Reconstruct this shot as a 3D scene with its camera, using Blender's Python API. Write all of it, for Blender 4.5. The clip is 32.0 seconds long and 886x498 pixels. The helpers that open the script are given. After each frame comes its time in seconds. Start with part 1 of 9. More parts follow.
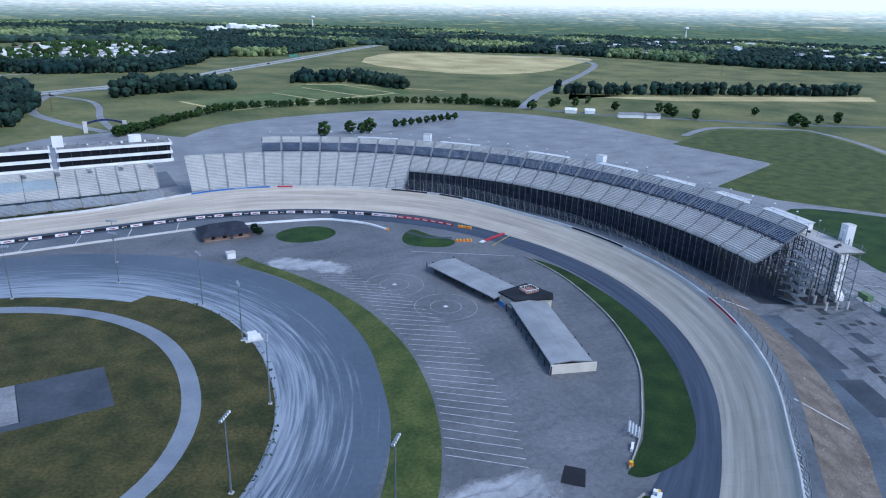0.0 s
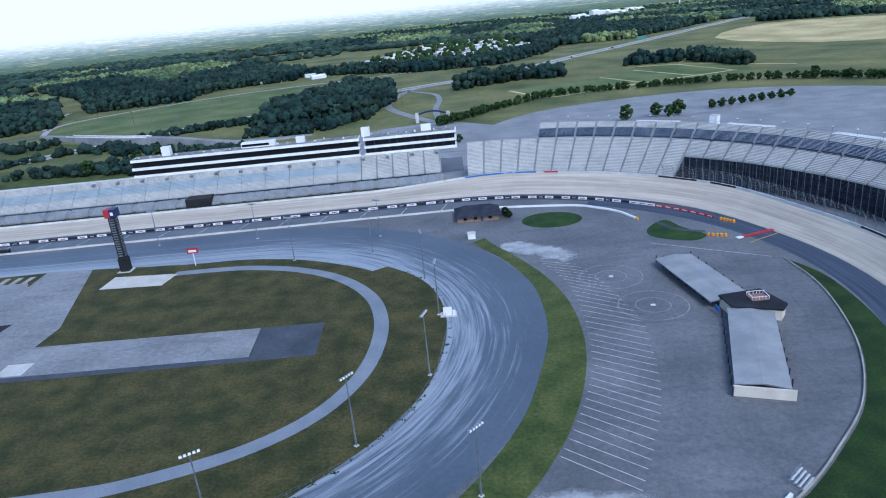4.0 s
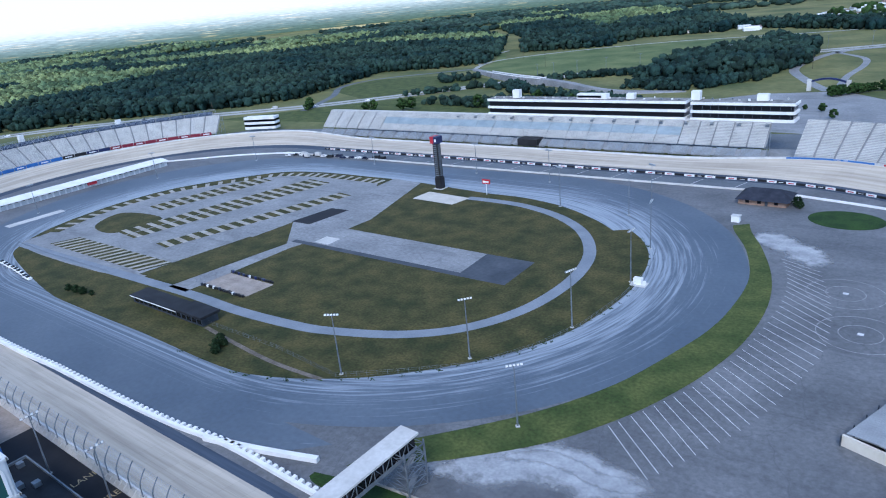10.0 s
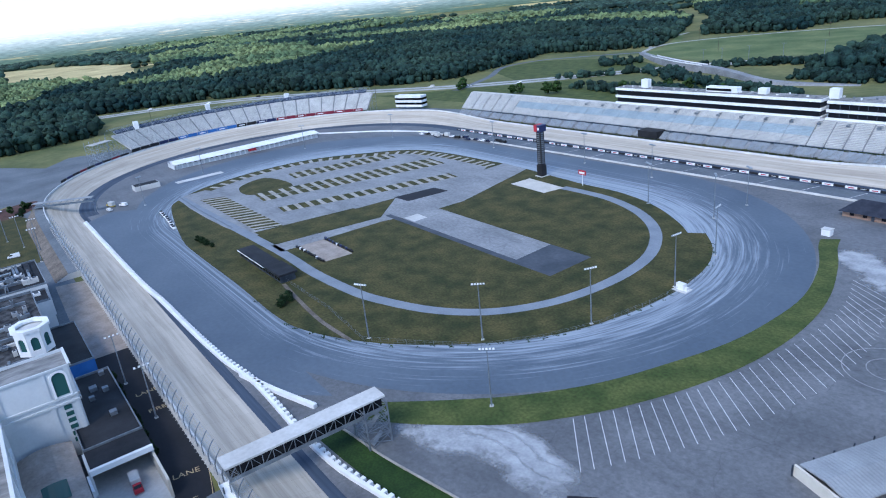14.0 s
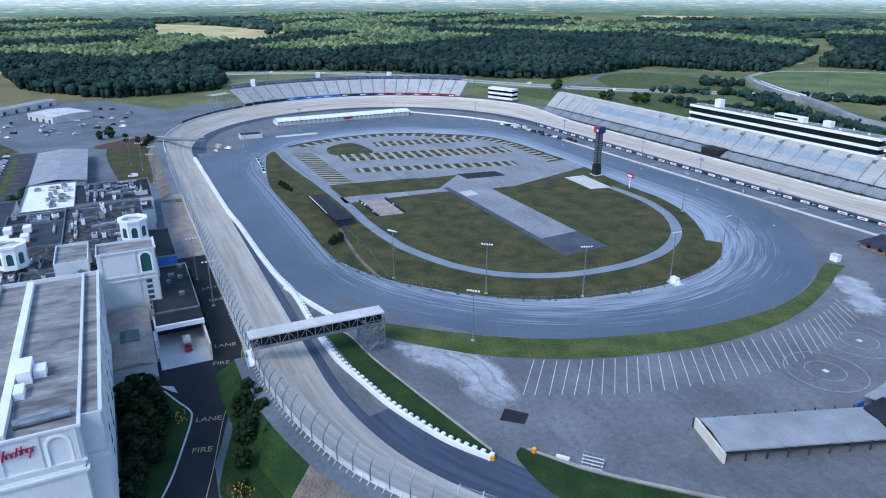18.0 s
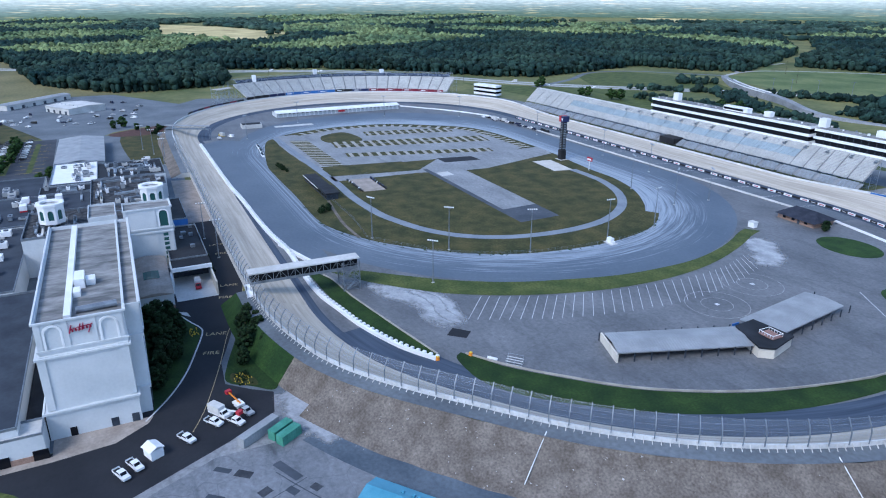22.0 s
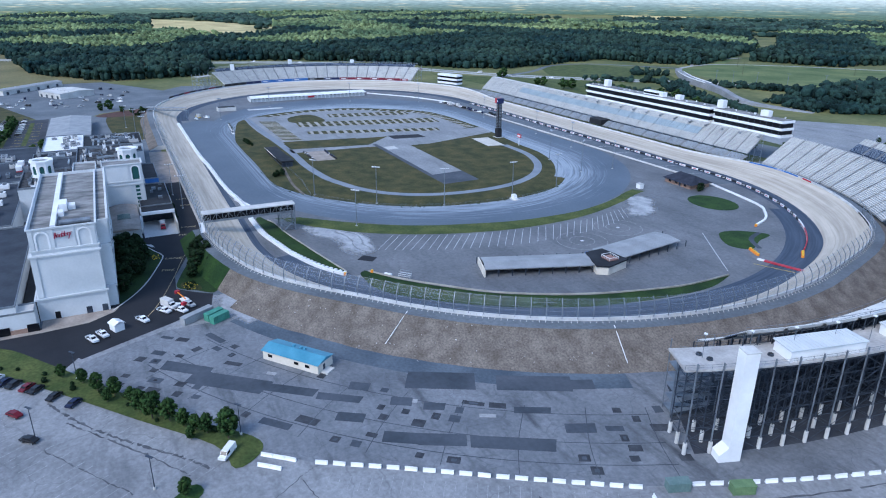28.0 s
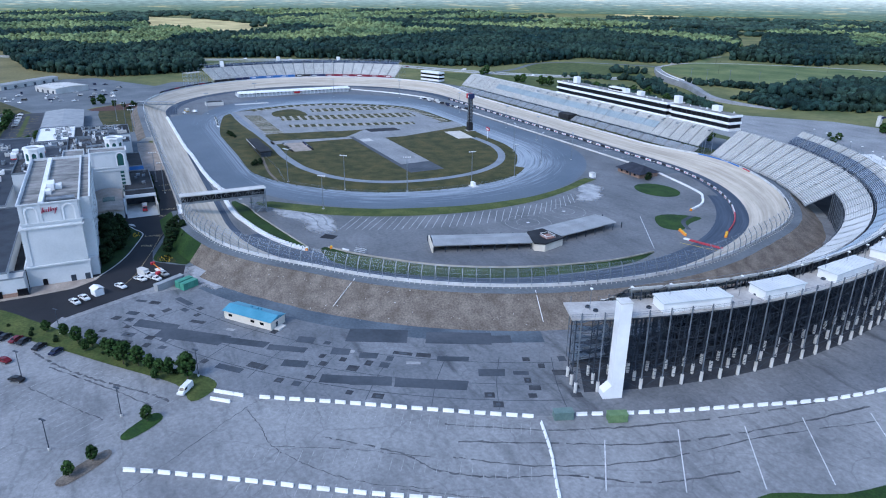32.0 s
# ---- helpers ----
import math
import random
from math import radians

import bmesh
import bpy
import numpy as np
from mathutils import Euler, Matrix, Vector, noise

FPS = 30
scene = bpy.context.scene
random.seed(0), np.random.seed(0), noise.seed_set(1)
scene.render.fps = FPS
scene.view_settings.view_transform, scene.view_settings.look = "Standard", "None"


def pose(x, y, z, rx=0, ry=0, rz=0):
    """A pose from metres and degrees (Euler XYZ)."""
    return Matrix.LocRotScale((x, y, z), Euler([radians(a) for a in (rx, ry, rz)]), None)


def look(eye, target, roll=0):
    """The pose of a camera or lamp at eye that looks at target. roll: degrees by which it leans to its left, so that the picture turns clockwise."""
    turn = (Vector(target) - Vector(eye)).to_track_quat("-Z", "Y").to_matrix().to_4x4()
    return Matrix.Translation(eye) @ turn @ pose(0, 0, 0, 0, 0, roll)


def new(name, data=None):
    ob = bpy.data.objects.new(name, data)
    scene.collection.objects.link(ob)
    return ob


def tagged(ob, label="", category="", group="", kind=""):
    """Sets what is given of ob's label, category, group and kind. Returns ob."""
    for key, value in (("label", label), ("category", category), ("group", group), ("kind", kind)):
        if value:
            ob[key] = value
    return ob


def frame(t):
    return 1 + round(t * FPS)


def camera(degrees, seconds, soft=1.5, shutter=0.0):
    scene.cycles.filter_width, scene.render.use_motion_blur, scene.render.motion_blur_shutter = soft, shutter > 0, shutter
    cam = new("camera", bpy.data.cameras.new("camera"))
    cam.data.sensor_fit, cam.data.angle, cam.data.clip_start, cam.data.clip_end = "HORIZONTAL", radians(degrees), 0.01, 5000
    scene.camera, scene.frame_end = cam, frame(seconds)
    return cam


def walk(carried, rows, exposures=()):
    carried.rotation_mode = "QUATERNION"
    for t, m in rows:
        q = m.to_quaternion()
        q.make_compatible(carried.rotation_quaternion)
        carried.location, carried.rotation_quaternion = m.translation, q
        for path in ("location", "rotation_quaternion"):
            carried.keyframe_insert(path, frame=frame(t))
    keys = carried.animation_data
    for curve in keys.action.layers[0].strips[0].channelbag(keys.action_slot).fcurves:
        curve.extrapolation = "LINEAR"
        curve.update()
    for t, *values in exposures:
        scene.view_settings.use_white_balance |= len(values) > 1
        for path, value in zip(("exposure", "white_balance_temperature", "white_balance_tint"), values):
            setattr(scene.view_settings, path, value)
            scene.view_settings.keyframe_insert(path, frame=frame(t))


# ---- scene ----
cam = camera(66.5, 32.0, 1.1)
PATH = [
    (0, (155.845, -203.431, 101.722), (156.801, -201.809, 101.046), 1.7),
    (0.5, (162.179, -203.842, 102.745), (162.997, -202.15, 102.061), -4.6),
    (1, (168.62, -204.771, 102.862), (169.36, -203.044, 102.177), -5.5),
    (1.5, (175.139, -206.299, 102.259), (175.827, -204.549, 101.577), -5.6),
    (2, (181.052, -208.088, 101.589), (181.637, -206.3, 100.909), -5.6),
    (2.5, (187.22, -209.816, 101.321), (187.615, -207.979, 100.636), -5.4),
    (3, (194.714, -212.427, 100.633), (194.922, -210.559, 99.949), -5.7),
    (3.5, (201.563, -214.272, 100.245), (201.63, -212.394, 99.56), -5.7),
    (5.5, (228.522, -219.814, 99.166), (228.151, -217.973, 98.479), -5.6),
    (6, (235.433, -220.223, 99.621), (234.955, -218.408, 98.929), -5.7),
    (6.5, (241.745, -220.586, 99.775), (241.188, -218.795, 99.081), -5.6),
    (7, (248.311, -220.949, 99.649), (247.672, -219.186, 98.955), -5.7),
    (7.5, (254.431, -220.691, 100.115), (253.705, -218.963, 99.417), -5.6),
    (8, (260.751, -220.49, 100.166), (259.914, -218.813, 99.466), -5.6),
    (8.5, (267.034, -219.467, 100.726), (266.099, -217.846, 100.021), -5.7),
    (9, (273.662, -218.4, 101.137), (272.641, -216.833, 100.431), -5.7),
    (9.5, (279.627, -216.933, 101.545), (278.529, -215.421, 100.835), -5.7),
    (10, (285.524, -215.412, 102.131), (284.344, -213.963, 101.419), -5.7),
    (10.5, (291.485, -213.445, 102.817), (290.224, -212.069, 102.1), -5.8),
    (11, (297.504, -210.787, 103.378), (296.168, -209.483, 102.66), -6.0),
    (11.5, (303.049, -208.506, 103.802), (301.657, -207.263, 103.083), -6.0),
    (12, (308.255, -205.549, 104.167), (306.814, -204.365, 103.445), -6.0),
    (12.5, (313.685, -202.282, 104.613), (312.187, -201.17, 103.891), -6.1),
    (13, (319.274, -198.558, 105.12), (317.737, -197.502, 104.397), -6.2),
    (13.5, (324.475, -194.812, 105.368), (322.938, -193.756, 104.645), -6.2),
    (14, (329.467, -191.076, 105.474), (327.927, -190.025, 104.752), -6.2),
    (14.5, (334.861, -188.481, 105.697), (333.308, -187.449, 104.974), -6.1),
    (16.5, (358.335, -186.593, 105.622), (356.72, -185.66, 104.899), -1.3),
    (17, (364.567, -187.017, 105.521), (362.917, -186.147, 104.798), -0.7),
    (17.5, (370.735, -188.415, 105.585), (369.06, -187.594, 104.864), -0.3),
    (18, (376.952, -190.141, 105.772), (375.272, -189.33, 105.052), -0.1),
    (18.5, (382.695, -191.918, 105.543), (381.013, -191.106, 104.826), 0.1),
    (19, (388.884, -193.843, 105.598), (387.203, -193.029, 104.881), 0.3),
    (19.5, (395.473, -195.79, 105.699), (393.792, -194.976, 104.985), 0.2),
    (20, (401.529, -197.122, 105.654), (399.848, -196.308, 104.939), 0.4),
    (20.5, (408.076, -198.145, 105.862), (406.394, -197.331, 105.148), 0.3),
    (21, (414.659, -198.518, 105.803), (412.975, -197.707, 105.09), 0.3),
    (21.5, (420.943, -198.97, 106.042), (419.259, -198.16, 105.329), 0.2),
    (22, (427.087, -199.128, 106.425), (425.403, -198.318, 105.71), 0.1),
    (22.5, (433.456, -199.99, 106.709), (431.774, -199.179, 105.993), 0.4),
    (23, (439.388, -200.81, 107.138), (437.708, -199.996, 106.419), 0.7),
    (23.5, (445.767, -200.294, 107.193), (444.087, -199.481, 106.475), 0.6),
    (24, (451.919, -199.36, 107.26), (450.239, -198.55, 106.54), 0.5),
    (24.5, (458.167, -198.485, 107.238), (456.485, -197.676, 106.517), 0.3),
    (25, (464.26, -197.729, 107.239), (462.579, -196.921, 106.518), 0.2),
    (25.5, (470.112, -197.098, 107.203), (468.432, -196.289, 106.481), 0.2),
    (27.5, (492.899, -195.001, 105.854), (491.222, -194.183, 105.134), 0.3),
    (28, (498.413, -194.386, 105.85), (496.737, -193.566, 105.128), 0.4),
    (28.5, (503.955, -193.679, 105.787), (502.28, -192.858, 105.065), 0.4),
    (29, (509.461, -193.003, 105.869), (507.787, -192.181, 105.146), 0.5),
    (29.5, (514.484, -192.252, 105.805), (512.811, -191.429, 105.082), 0.5),
    (30, (519.463, -191.496, 106.262), (517.79, -190.673, 105.538), 0.5),
    (30.5, (523.91, -191.003, 106.658), (522.237, -190.181, 105.933), 0.7),
    (31, (527.713, -190.125, 106.797), (526.04, -189.303, 106.073), 0.6),
    (31.5, (530.909, -189.251, 107.455), (529.235, -188.43, 106.729), 0.7),
    (32, (533.961, -188.631, 107.997), (532.287, -187.811, 107.271), 0.6),
]
walk(cam, [(t, look(eye, target, roll)) for t, eye, target, roll in PATH], [(0, 0.74, 5700, 10), (8, 0.86, 5700, 10), (17, 0.97, 5720, 10), (32, 0.96, 5760, 10)])

# world and light: soft daylight under broken cloud
world = bpy.data.worlds.new("world")
scene.world = world
world.use_nodes = True
wn, wl = world.node_tree.nodes, world.node_tree.links
sky = wn.new("ShaderNodeTexSky")
sky.sky_type, sky.sun_disc = "NISHITA", False
sky.sun_elevation, sky.sun_rotation = radians(45), radians(155)
sky.air_density, sky.dust_density, sky.ozone_density = 1.0, 0.3, 1.0
wl.new(sky.outputs[0], wn["Background"].inputs[0])
wn["Background"].inputs[1].default_value = 0.15
sun = new("sun", bpy.data.lights.new("sun", "SUN"))
sun.data.energy, sun.data.angle, sun.data.color = 1.4, radians(25), (1.0, 0.95, 0.88)
SUN_AZ, SUN_EL = radians(295), radians(45)
sun.matrix_basis = look((math.cos(SUN_AZ) * 100, math.sin(SUN_AZ) * 100, math.tan(SUN_EL) * 100), (0, 0, 0))


# ---- materials ----
def mat(name, dark, light, size=8.0, rough=0.9, fine=0.25, fine_size=0.6, metal=0.0, bump=0.0, stretch=None, spec=0.3):
    """Two scales of mottling between two colours, on world positions in metres."""
    m = bpy.data.materials.new(name)
    m.use_nodes = True
    n, l = m.node_tree.nodes, m.node_tree.links
    b = n["Principled BSDF"]
    geo = n.new("ShaderNodeNewGeometry")
    src = geo.outputs["Position"]
    if stretch:
        mp = n.new("ShaderNodeMapping")
        mp.inputs["Rotation"].default_value[2] = radians(stretch[2])
        mp.inputs["Scale"].default_value = (stretch[0], stretch[1], 1)
        l.new(src, mp.inputs[0])
        src = mp.outputs[0]
    big = n.new("ShaderNodeTexNoise")
    big.inputs["Scale"].default_value, big.inputs["Detail"].default_value = 1 / size, 6
    l.new(src, big.inputs["Vector"])
    small = n.new("ShaderNodeTexNoise")
    small.inputs["Scale"].default_value, small.inputs["Detail"].default_value = 1 / fine_size, 3
    l.new(src, small.inputs["Vector"])
    ramp = n.new("ShaderNodeValToRGB")
    ramp.color_ramp.elements[0].position, ramp.color_ramp.elements[1].position = 0.33, 0.68
    ramp.color_ramp.elements[0].color, ramp.color_ramp.elements[1].color = (*dark, 1), (*light, 1)
    l.new(big.outputs[0], ramp.inputs[0])
    mix = n.new("ShaderNodeMix")
    mix.data_type, mix.blend_type = "RGBA", "OVERLAY"
    mix.inputs[0].default_value = fine
    l.new(ramp.outputs[0], mix.inputs[6])
    l.new(small.outputs[0], mix.inputs[7])
    l.new(mix.outputs[2], b.inputs["Base Color"])
    b.inputs["Roughness"].default_value, b.inputs["Metallic"].default_value = rough, metal
    b.inputs["Specular IOR Level"].default_value = spec
    if bump:
        bp = n.new("ShaderNodeBump")
        bp.inputs["Strength"].default_value, bp.inputs["Distance"].default_value = bump, 0.1
        l.new(small.outputs[0], bp.inputs["Height"])
        l.new(bp.outputs[0], b.inputs["Normal"])
    return m


ROAD_BLUE = mat("blue_grey_asphalt", (0.058, 0.076, 0.098), (0.115, 0.14, 0.168), 16, 0.85, 0.35, 1.0)
ASPHALT = mat("asphalt_grey", (0.092, 0.106, 0.122), (0.152, 0.17, 0.188), 25, 0.9, 0.38, 1.2)
ASPHALT_DARK = mat("asphalt_dark", (0.040, 0.049, 0.062), (0.078, 0.088, 0.106), 14, 0.85, 0.3, 1.5)
ASPHALT_NEW = mat("asphalt_new", (0.013, 0.014, 0.018), (0.022, 0.023, 0.028), 12, 0.85, 0.2, 1.0)
HIGHWAY_GREY = mat("worn_highway", (0.30, 0.30, 0.29), (0.42, 0.42, 0.405), 14, 0.9, 0.25, 1.0)
CONCRETE_PALE = mat("pale_concrete", (0.45, 0.44, 0.42), (0.58, 0.57, 0.55), 9, 0.9, 0.2, 1.0)
WHITE = mat("white_paint", (0.68, 0.68, 0.68), (0.80, 0.80, 0.80), 6, 0.6, 0.12, 0.8)
STUCCO = mat("white_stucco", (0.50, 0.525, 0.54), (0.60, 0.615, 0.625), 9, 0.85, 0.1, 0.7)
GRASS_DEEP = mat("deep_green_lawn", (0.008, 0.026, 0.005), (0.024, 0.052, 0.009), 9, 0.95, 0.75, 0.6)
GRASS_LUSH = mat("lush_grass", (0.011, 0.034, 0.007), (0.031, 0.068, 0.012), 9, 0.95, 0.75, 0.6)
GRASS_DRY = mat("dry_grass", (0.026, 0.033, 0.009), (0.079, 0.068, 0.022), 9, 0.95, 0.85, 0.9)
GRASS_MID = mat("mown_grass", (0.036, 0.058, 0.013), (0.088, 0.104, 0.028), 9, 0.95, 0.75, 1.0)
FIELD = mat("field_grass", (0.06, 0.082, 0.028), (0.19, 0.18, 0.068), 70, 0.95, 0.4, 6.0)
# straw colour, kept bright to stand for sun on the far fields too
STRAW = mat("straw_field", (0.33, 0.27, 0.12), (0.58, 0.48, 0.24), 70, 0.95, 0.3, 6.0)
FIELD_OLIVE = mat("olive_field", (0.075, 0.09, 0.031), (0.215, 0.20, 0.076), 60, 0.95, 0.4, 6.0)
CROP = mat("crop_field", (0.055, 0.092, 0.028), (0.145, 0.17, 0.062), 45, 0.95, 0.35, 4.0)
GRAVEL = mat("gravel_bank", (0.105, 0.088, 0.073), (0.185, 0.158, 0.135), 5, 0.95, 0.75, 0.6, bump=0.7)
ALU = mat("aluminium_bench", (0.55, 0.54, 0.515), (0.68, 0.67, 0.64), 15, 0.55, 0.15, 1.0, 0.15)
ALU_BLUE = mat("blue_grey_bench", (0.30, 0.36, 0.42), (0.40, 0.46, 0.52), 10, 0.5, 0.2, 1.0, 0.2)
MAROON = mat("maroon_panel", (0.15, 0.012, 0.03), (0.20, 0.02, 0.04), 4, 0.5, 0.1)
NAVY = mat("navy_panel", (0.012, 0.02, 0.07), (0.02, 0.03, 0.10), 4, 0.5, 0.1)
STEP_BLUE = mat("pale_blue_steps", (0.16, 0.24, 0.40), (0.24, 0.33, 0.50), 3, 0.6, 0.2)
ALU_MID = mat("weathered_bench", (0.30, 0.36, 0.40), (0.38, 0.45, 0.49), 12, 0.6, 0.15, 1.0, 0.1)
STEEL = mat("galvanised_steel", (0.14, 0.16, 0.19), (0.25, 0.28, 0.31), 3, 0.5, 0.2, 0.3, 0.5)
SCAFFOLD = mat("scaffold_steel", (0.20, 0.235, 0.28), (0.32, 0.365, 0.42), 3, 0.5, 0.2, 0.3, 0.4)
STEEL_LIGHT = mat("bright_galvanised_steel", (0.26, 0.30, 0.34), (0.40, 0.44, 0.48), 3, 0.45, 0.2, 0.3, 0.4)
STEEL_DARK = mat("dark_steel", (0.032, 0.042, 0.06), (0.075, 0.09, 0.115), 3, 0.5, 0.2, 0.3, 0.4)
ROOF_METAL = mat("grey_metal_roof", (0.235, 0.245, 0.255), (0.325, 0.335, 0.345), 7, 0.6, 0.15, 0.5, 0.1)
SIGN_RED = mat("crimson_sign", (0.24, 0.012, 0.045), (0.30, 0.018, 0.06), 2, 0.5, 0.1)
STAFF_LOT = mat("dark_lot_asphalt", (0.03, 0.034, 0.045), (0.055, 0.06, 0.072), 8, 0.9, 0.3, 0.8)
GREY_GREEN = mat("grey_green_bin", (0.10, 0.16, 0.15), (0.15, 0.21, 0.20), 2, 0.6, 0.25, 0.4)
ROOF_FLAT = mat("flat_membrane_roof", (0.11, 0.11, 0.11), (0.29, 0.285, 0.275), 4, 0.95, 0.4, 0.9, stretch=(1.3, 0.45, 0))
AISLE = mat("aisle_steel", (0.20, 0.205, 0.21), (0.28, 0.285, 0.29), 6, 0.6, 0.2, 1.0, 0.2)
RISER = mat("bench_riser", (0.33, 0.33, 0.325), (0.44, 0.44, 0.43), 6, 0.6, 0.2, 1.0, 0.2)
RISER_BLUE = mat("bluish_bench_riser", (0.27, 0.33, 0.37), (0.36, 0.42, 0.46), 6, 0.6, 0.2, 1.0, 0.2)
# shade of the open gaps between benches, put into the riser colour
RISER_SHADE = mat("bench_gap_shade", (0.026, 0.040, 0.075), (0.05, 0.07, 0.115), 6, 0.6, 0.2, 1.0, 0.2)
ROOF_DARK = mat("dark_patched_roof", (0.008, 0.009, 0.012), (0.085, 0.085, 0.088), 2.2, 0.9, 0.7, 0.6)
ROOF_SLATE = mat("slate_grey_roof", (0.022, 0.029, 0.042), (0.045, 0.055, 0.072), 9, 0.9, 0.2, 1.0)
SHINGLE = mat("blue_black_shingle", (0.016, 0.019, 0.030), (0.034, 0.039, 0.056), 3, 0.9, 0.3, 0.4)
ROOF_BLACK = mat("black_roof", (0.009, 0.010, 0.013), (0.024, 0.026, 0.032), 6, 0.8, 0.3, 0.6)
BLACK = mat("black_paint", (0.012, 0.012, 0.014), (0.022, 0.022, 0.025), 4, 0.6, 0.1)
CREAM = mat("cream_siding", (0.55, 0.50, 0.42), (0.66, 0.61, 0.53), 5, 0.8, 0.1)
BRICK = mat("tan_brick", (0.24, 0.15, 0.11), (0.33, 0.22, 0.17), 2, 0.9, 0.5, 0.25)
WALL_PAINT = mat("scuffed_wall_paint", (0.46, 0.465, 0.47), (0.62, 0.62, 0.62), 5, 0.7, 0.25, 0.6)
# colour of the dark gaps under the near stand
UNDER_STAND = mat("under_stand_dark", (0.010, 0.015, 0.026), (0.030, 0.040, 0.060), 3, 0.8, 0.5, 0.7)
RED = mat("red_paint", (0.33, 0.018, 0.03), (0.43, 0.03, 0.045), 4, 0.5, 0.1)
BLUE = mat("blue_paint", (0.03, 0.12, 0.36), (0.05, 0.17, 0.45), 4, 0.5, 0.1)
TEAL_ROOF = mat("teal_metal_roof", (0.06, 0.22, 0.31), (0.09, 0.28, 0.385), 4, 0.45, 0.15, 0.4)
ORANGE = mat("orange_plastic", (0.62, 0.20, 0.02), (0.75, 0.27, 0.04), 2, 0.5, 0.1)
GREEN_BOX = mat("green_container", (0.05, 0.20, 0.14), (0.08, 0.27, 0.20), 2, 0.55, 0.25, 0.4)
OLIVE = mat("olive_container", (0.10, 0.17, 0.08), (0.15, 0.23, 0.11), 2, 0.6, 0.25, 0.4)
FADED = mat("faded_lane_paint", (0.30, 0.23, 0.13), (0.52, 0.41, 0.24), 1.2, 0.8, 0.4, 0.3)
YELLOW = mat("yellow_paint", (0.62, 0.42, 0.03), (0.72, 0.52, 0.05), 2, 0.6, 0.2)
BARK = mat("bark", (0.05, 0.04, 0.03), (0.10, 0.08, 0.06), 1, 0.95, 0.4, 0.2)
LINE = mat("worn_white_line", (0.42, 0.42, 0.43), (0.68, 0.68, 0.68), 1.5, 0.8, 0.4, 0.4)


CIRCLE_LINE = mat("faded_white_line", (0.20, 0.205, 0.21), (0.42, 0.42, 0.42), 1.5, 0.8, 0.4, 0.4)
DECK = mat("deck_concrete", (0.33, 0.315, 0.30), (0.46, 0.445, 0.43), 6, 0.9, 0.25, 0.8)
WOOD_RED = mat("red_brown_decking", (0.22, 0.12, 0.10), (0.32, 0.19, 0.16), 2, 0.8, 0.3, 0.3)
PATH_GREY = mat("smooth_path_asphalt", (0.175, 0.20, 0.235), (0.225, 0.25, 0.285), 9, 0.9, 0.2, 0.6)
PAD = mat("camper_pad_concrete", (0.27, 0.25, 0.22), (0.40, 0.38, 0.34), 6, 0.9, 0.2, 1.0)
TAN = mat("tan_hardstanding", (0.25, 0.21, 0.18), (0.36, 0.31, 0.27), 5, 0.9, 0.3, 0.8)


def foliage(name, dark, light, size=30):
    m = mat(name, dark, light, size, 0.9, 0.9, 1.3, bump=0.0, spec=0.1)
    n, l = m.node_tree.nodes, m.node_tree.links
    b = n["Principled BSDF"]
    src = b.inputs["Base Color"].links[0].from_socket
    geo = n.new("ShaderNodeNewGeometry")
    mul = n.new("ShaderNodeHueSaturation")
    rng = n.new("ShaderNodeMapRange")
    rng.inputs["To Min"].default_value, rng.inputs["To Max"].default_value = 0.45, 1.5
    l.new(geo.outputs["Random Per Island"], rng.inputs[0])
    l.new(rng.outputs[0], mul.inputs["Value"])
    l.new(src, mul.inputs["Color"])
    l.new(mul.outputs[0], b.inputs["Base Color"])
    return m


LEAF = foliage("tree_foliage", (0.014, 0.033, 0.010), (0.036, 0.068, 0.020), 12)
# distance haze mixed into the leaf colour: paler and bluer
LEAF_HAZED = foliage("hazed_far_foliage", (0.020, 0.044, 0.038), (0.050, 0.082, 0.058), 110)
# cloud-shaded leaf colour with some blue haze, then a brighter sunlit copy
LEAF_SHADED = foliage("woods_foliage", (0.009, 0.026, 0.026), (0.031, 0.056, 0.040), 110)
LEAF_SUNLIT = foliage("sunlit_woods_foliage", (0.045, 0.085, 0.048), (0.205, 0.25, 0.105), 240)
LEAF_DARK = foliage("evergreen_foliage", (0.010, 0.022, 0.010), (0.02, 0.036, 0.014), 8)


def link_mat():
    """Wire mesh too fine to tell apart: a thin veil of steel."""
    m = mat("chain_link", (0.35, 0.38, 0.42), (0.45, 0.48, 0.52), 4, 0.5, 0.1, 0.5, 0.3)
    m.node_tree.nodes["Principled BSDF"].inputs["Alpha"].default_value = 0.10
    return m


CHAIN_LINK = link_mat()


def glass(name, tint, rough=0.08):
    m = bpy.data.materials.new(name)
    m.use_nodes = True
    b = m.node_tree.nodes["Principled BSDF"]
    b.inputs["Base Color"].default_value = (*tint, 1)
    b.inputs["Roughness"].default_value = rough
    b.inputs["Specular IOR Level"].default_value = 0.25
    return m


GLASS_DARK = glass("dark_window_glass", (0.008, 0.009, 0.012))
GLASS_GREEN = glass("green_window_glass", (0.03, 0.09, 0.085))



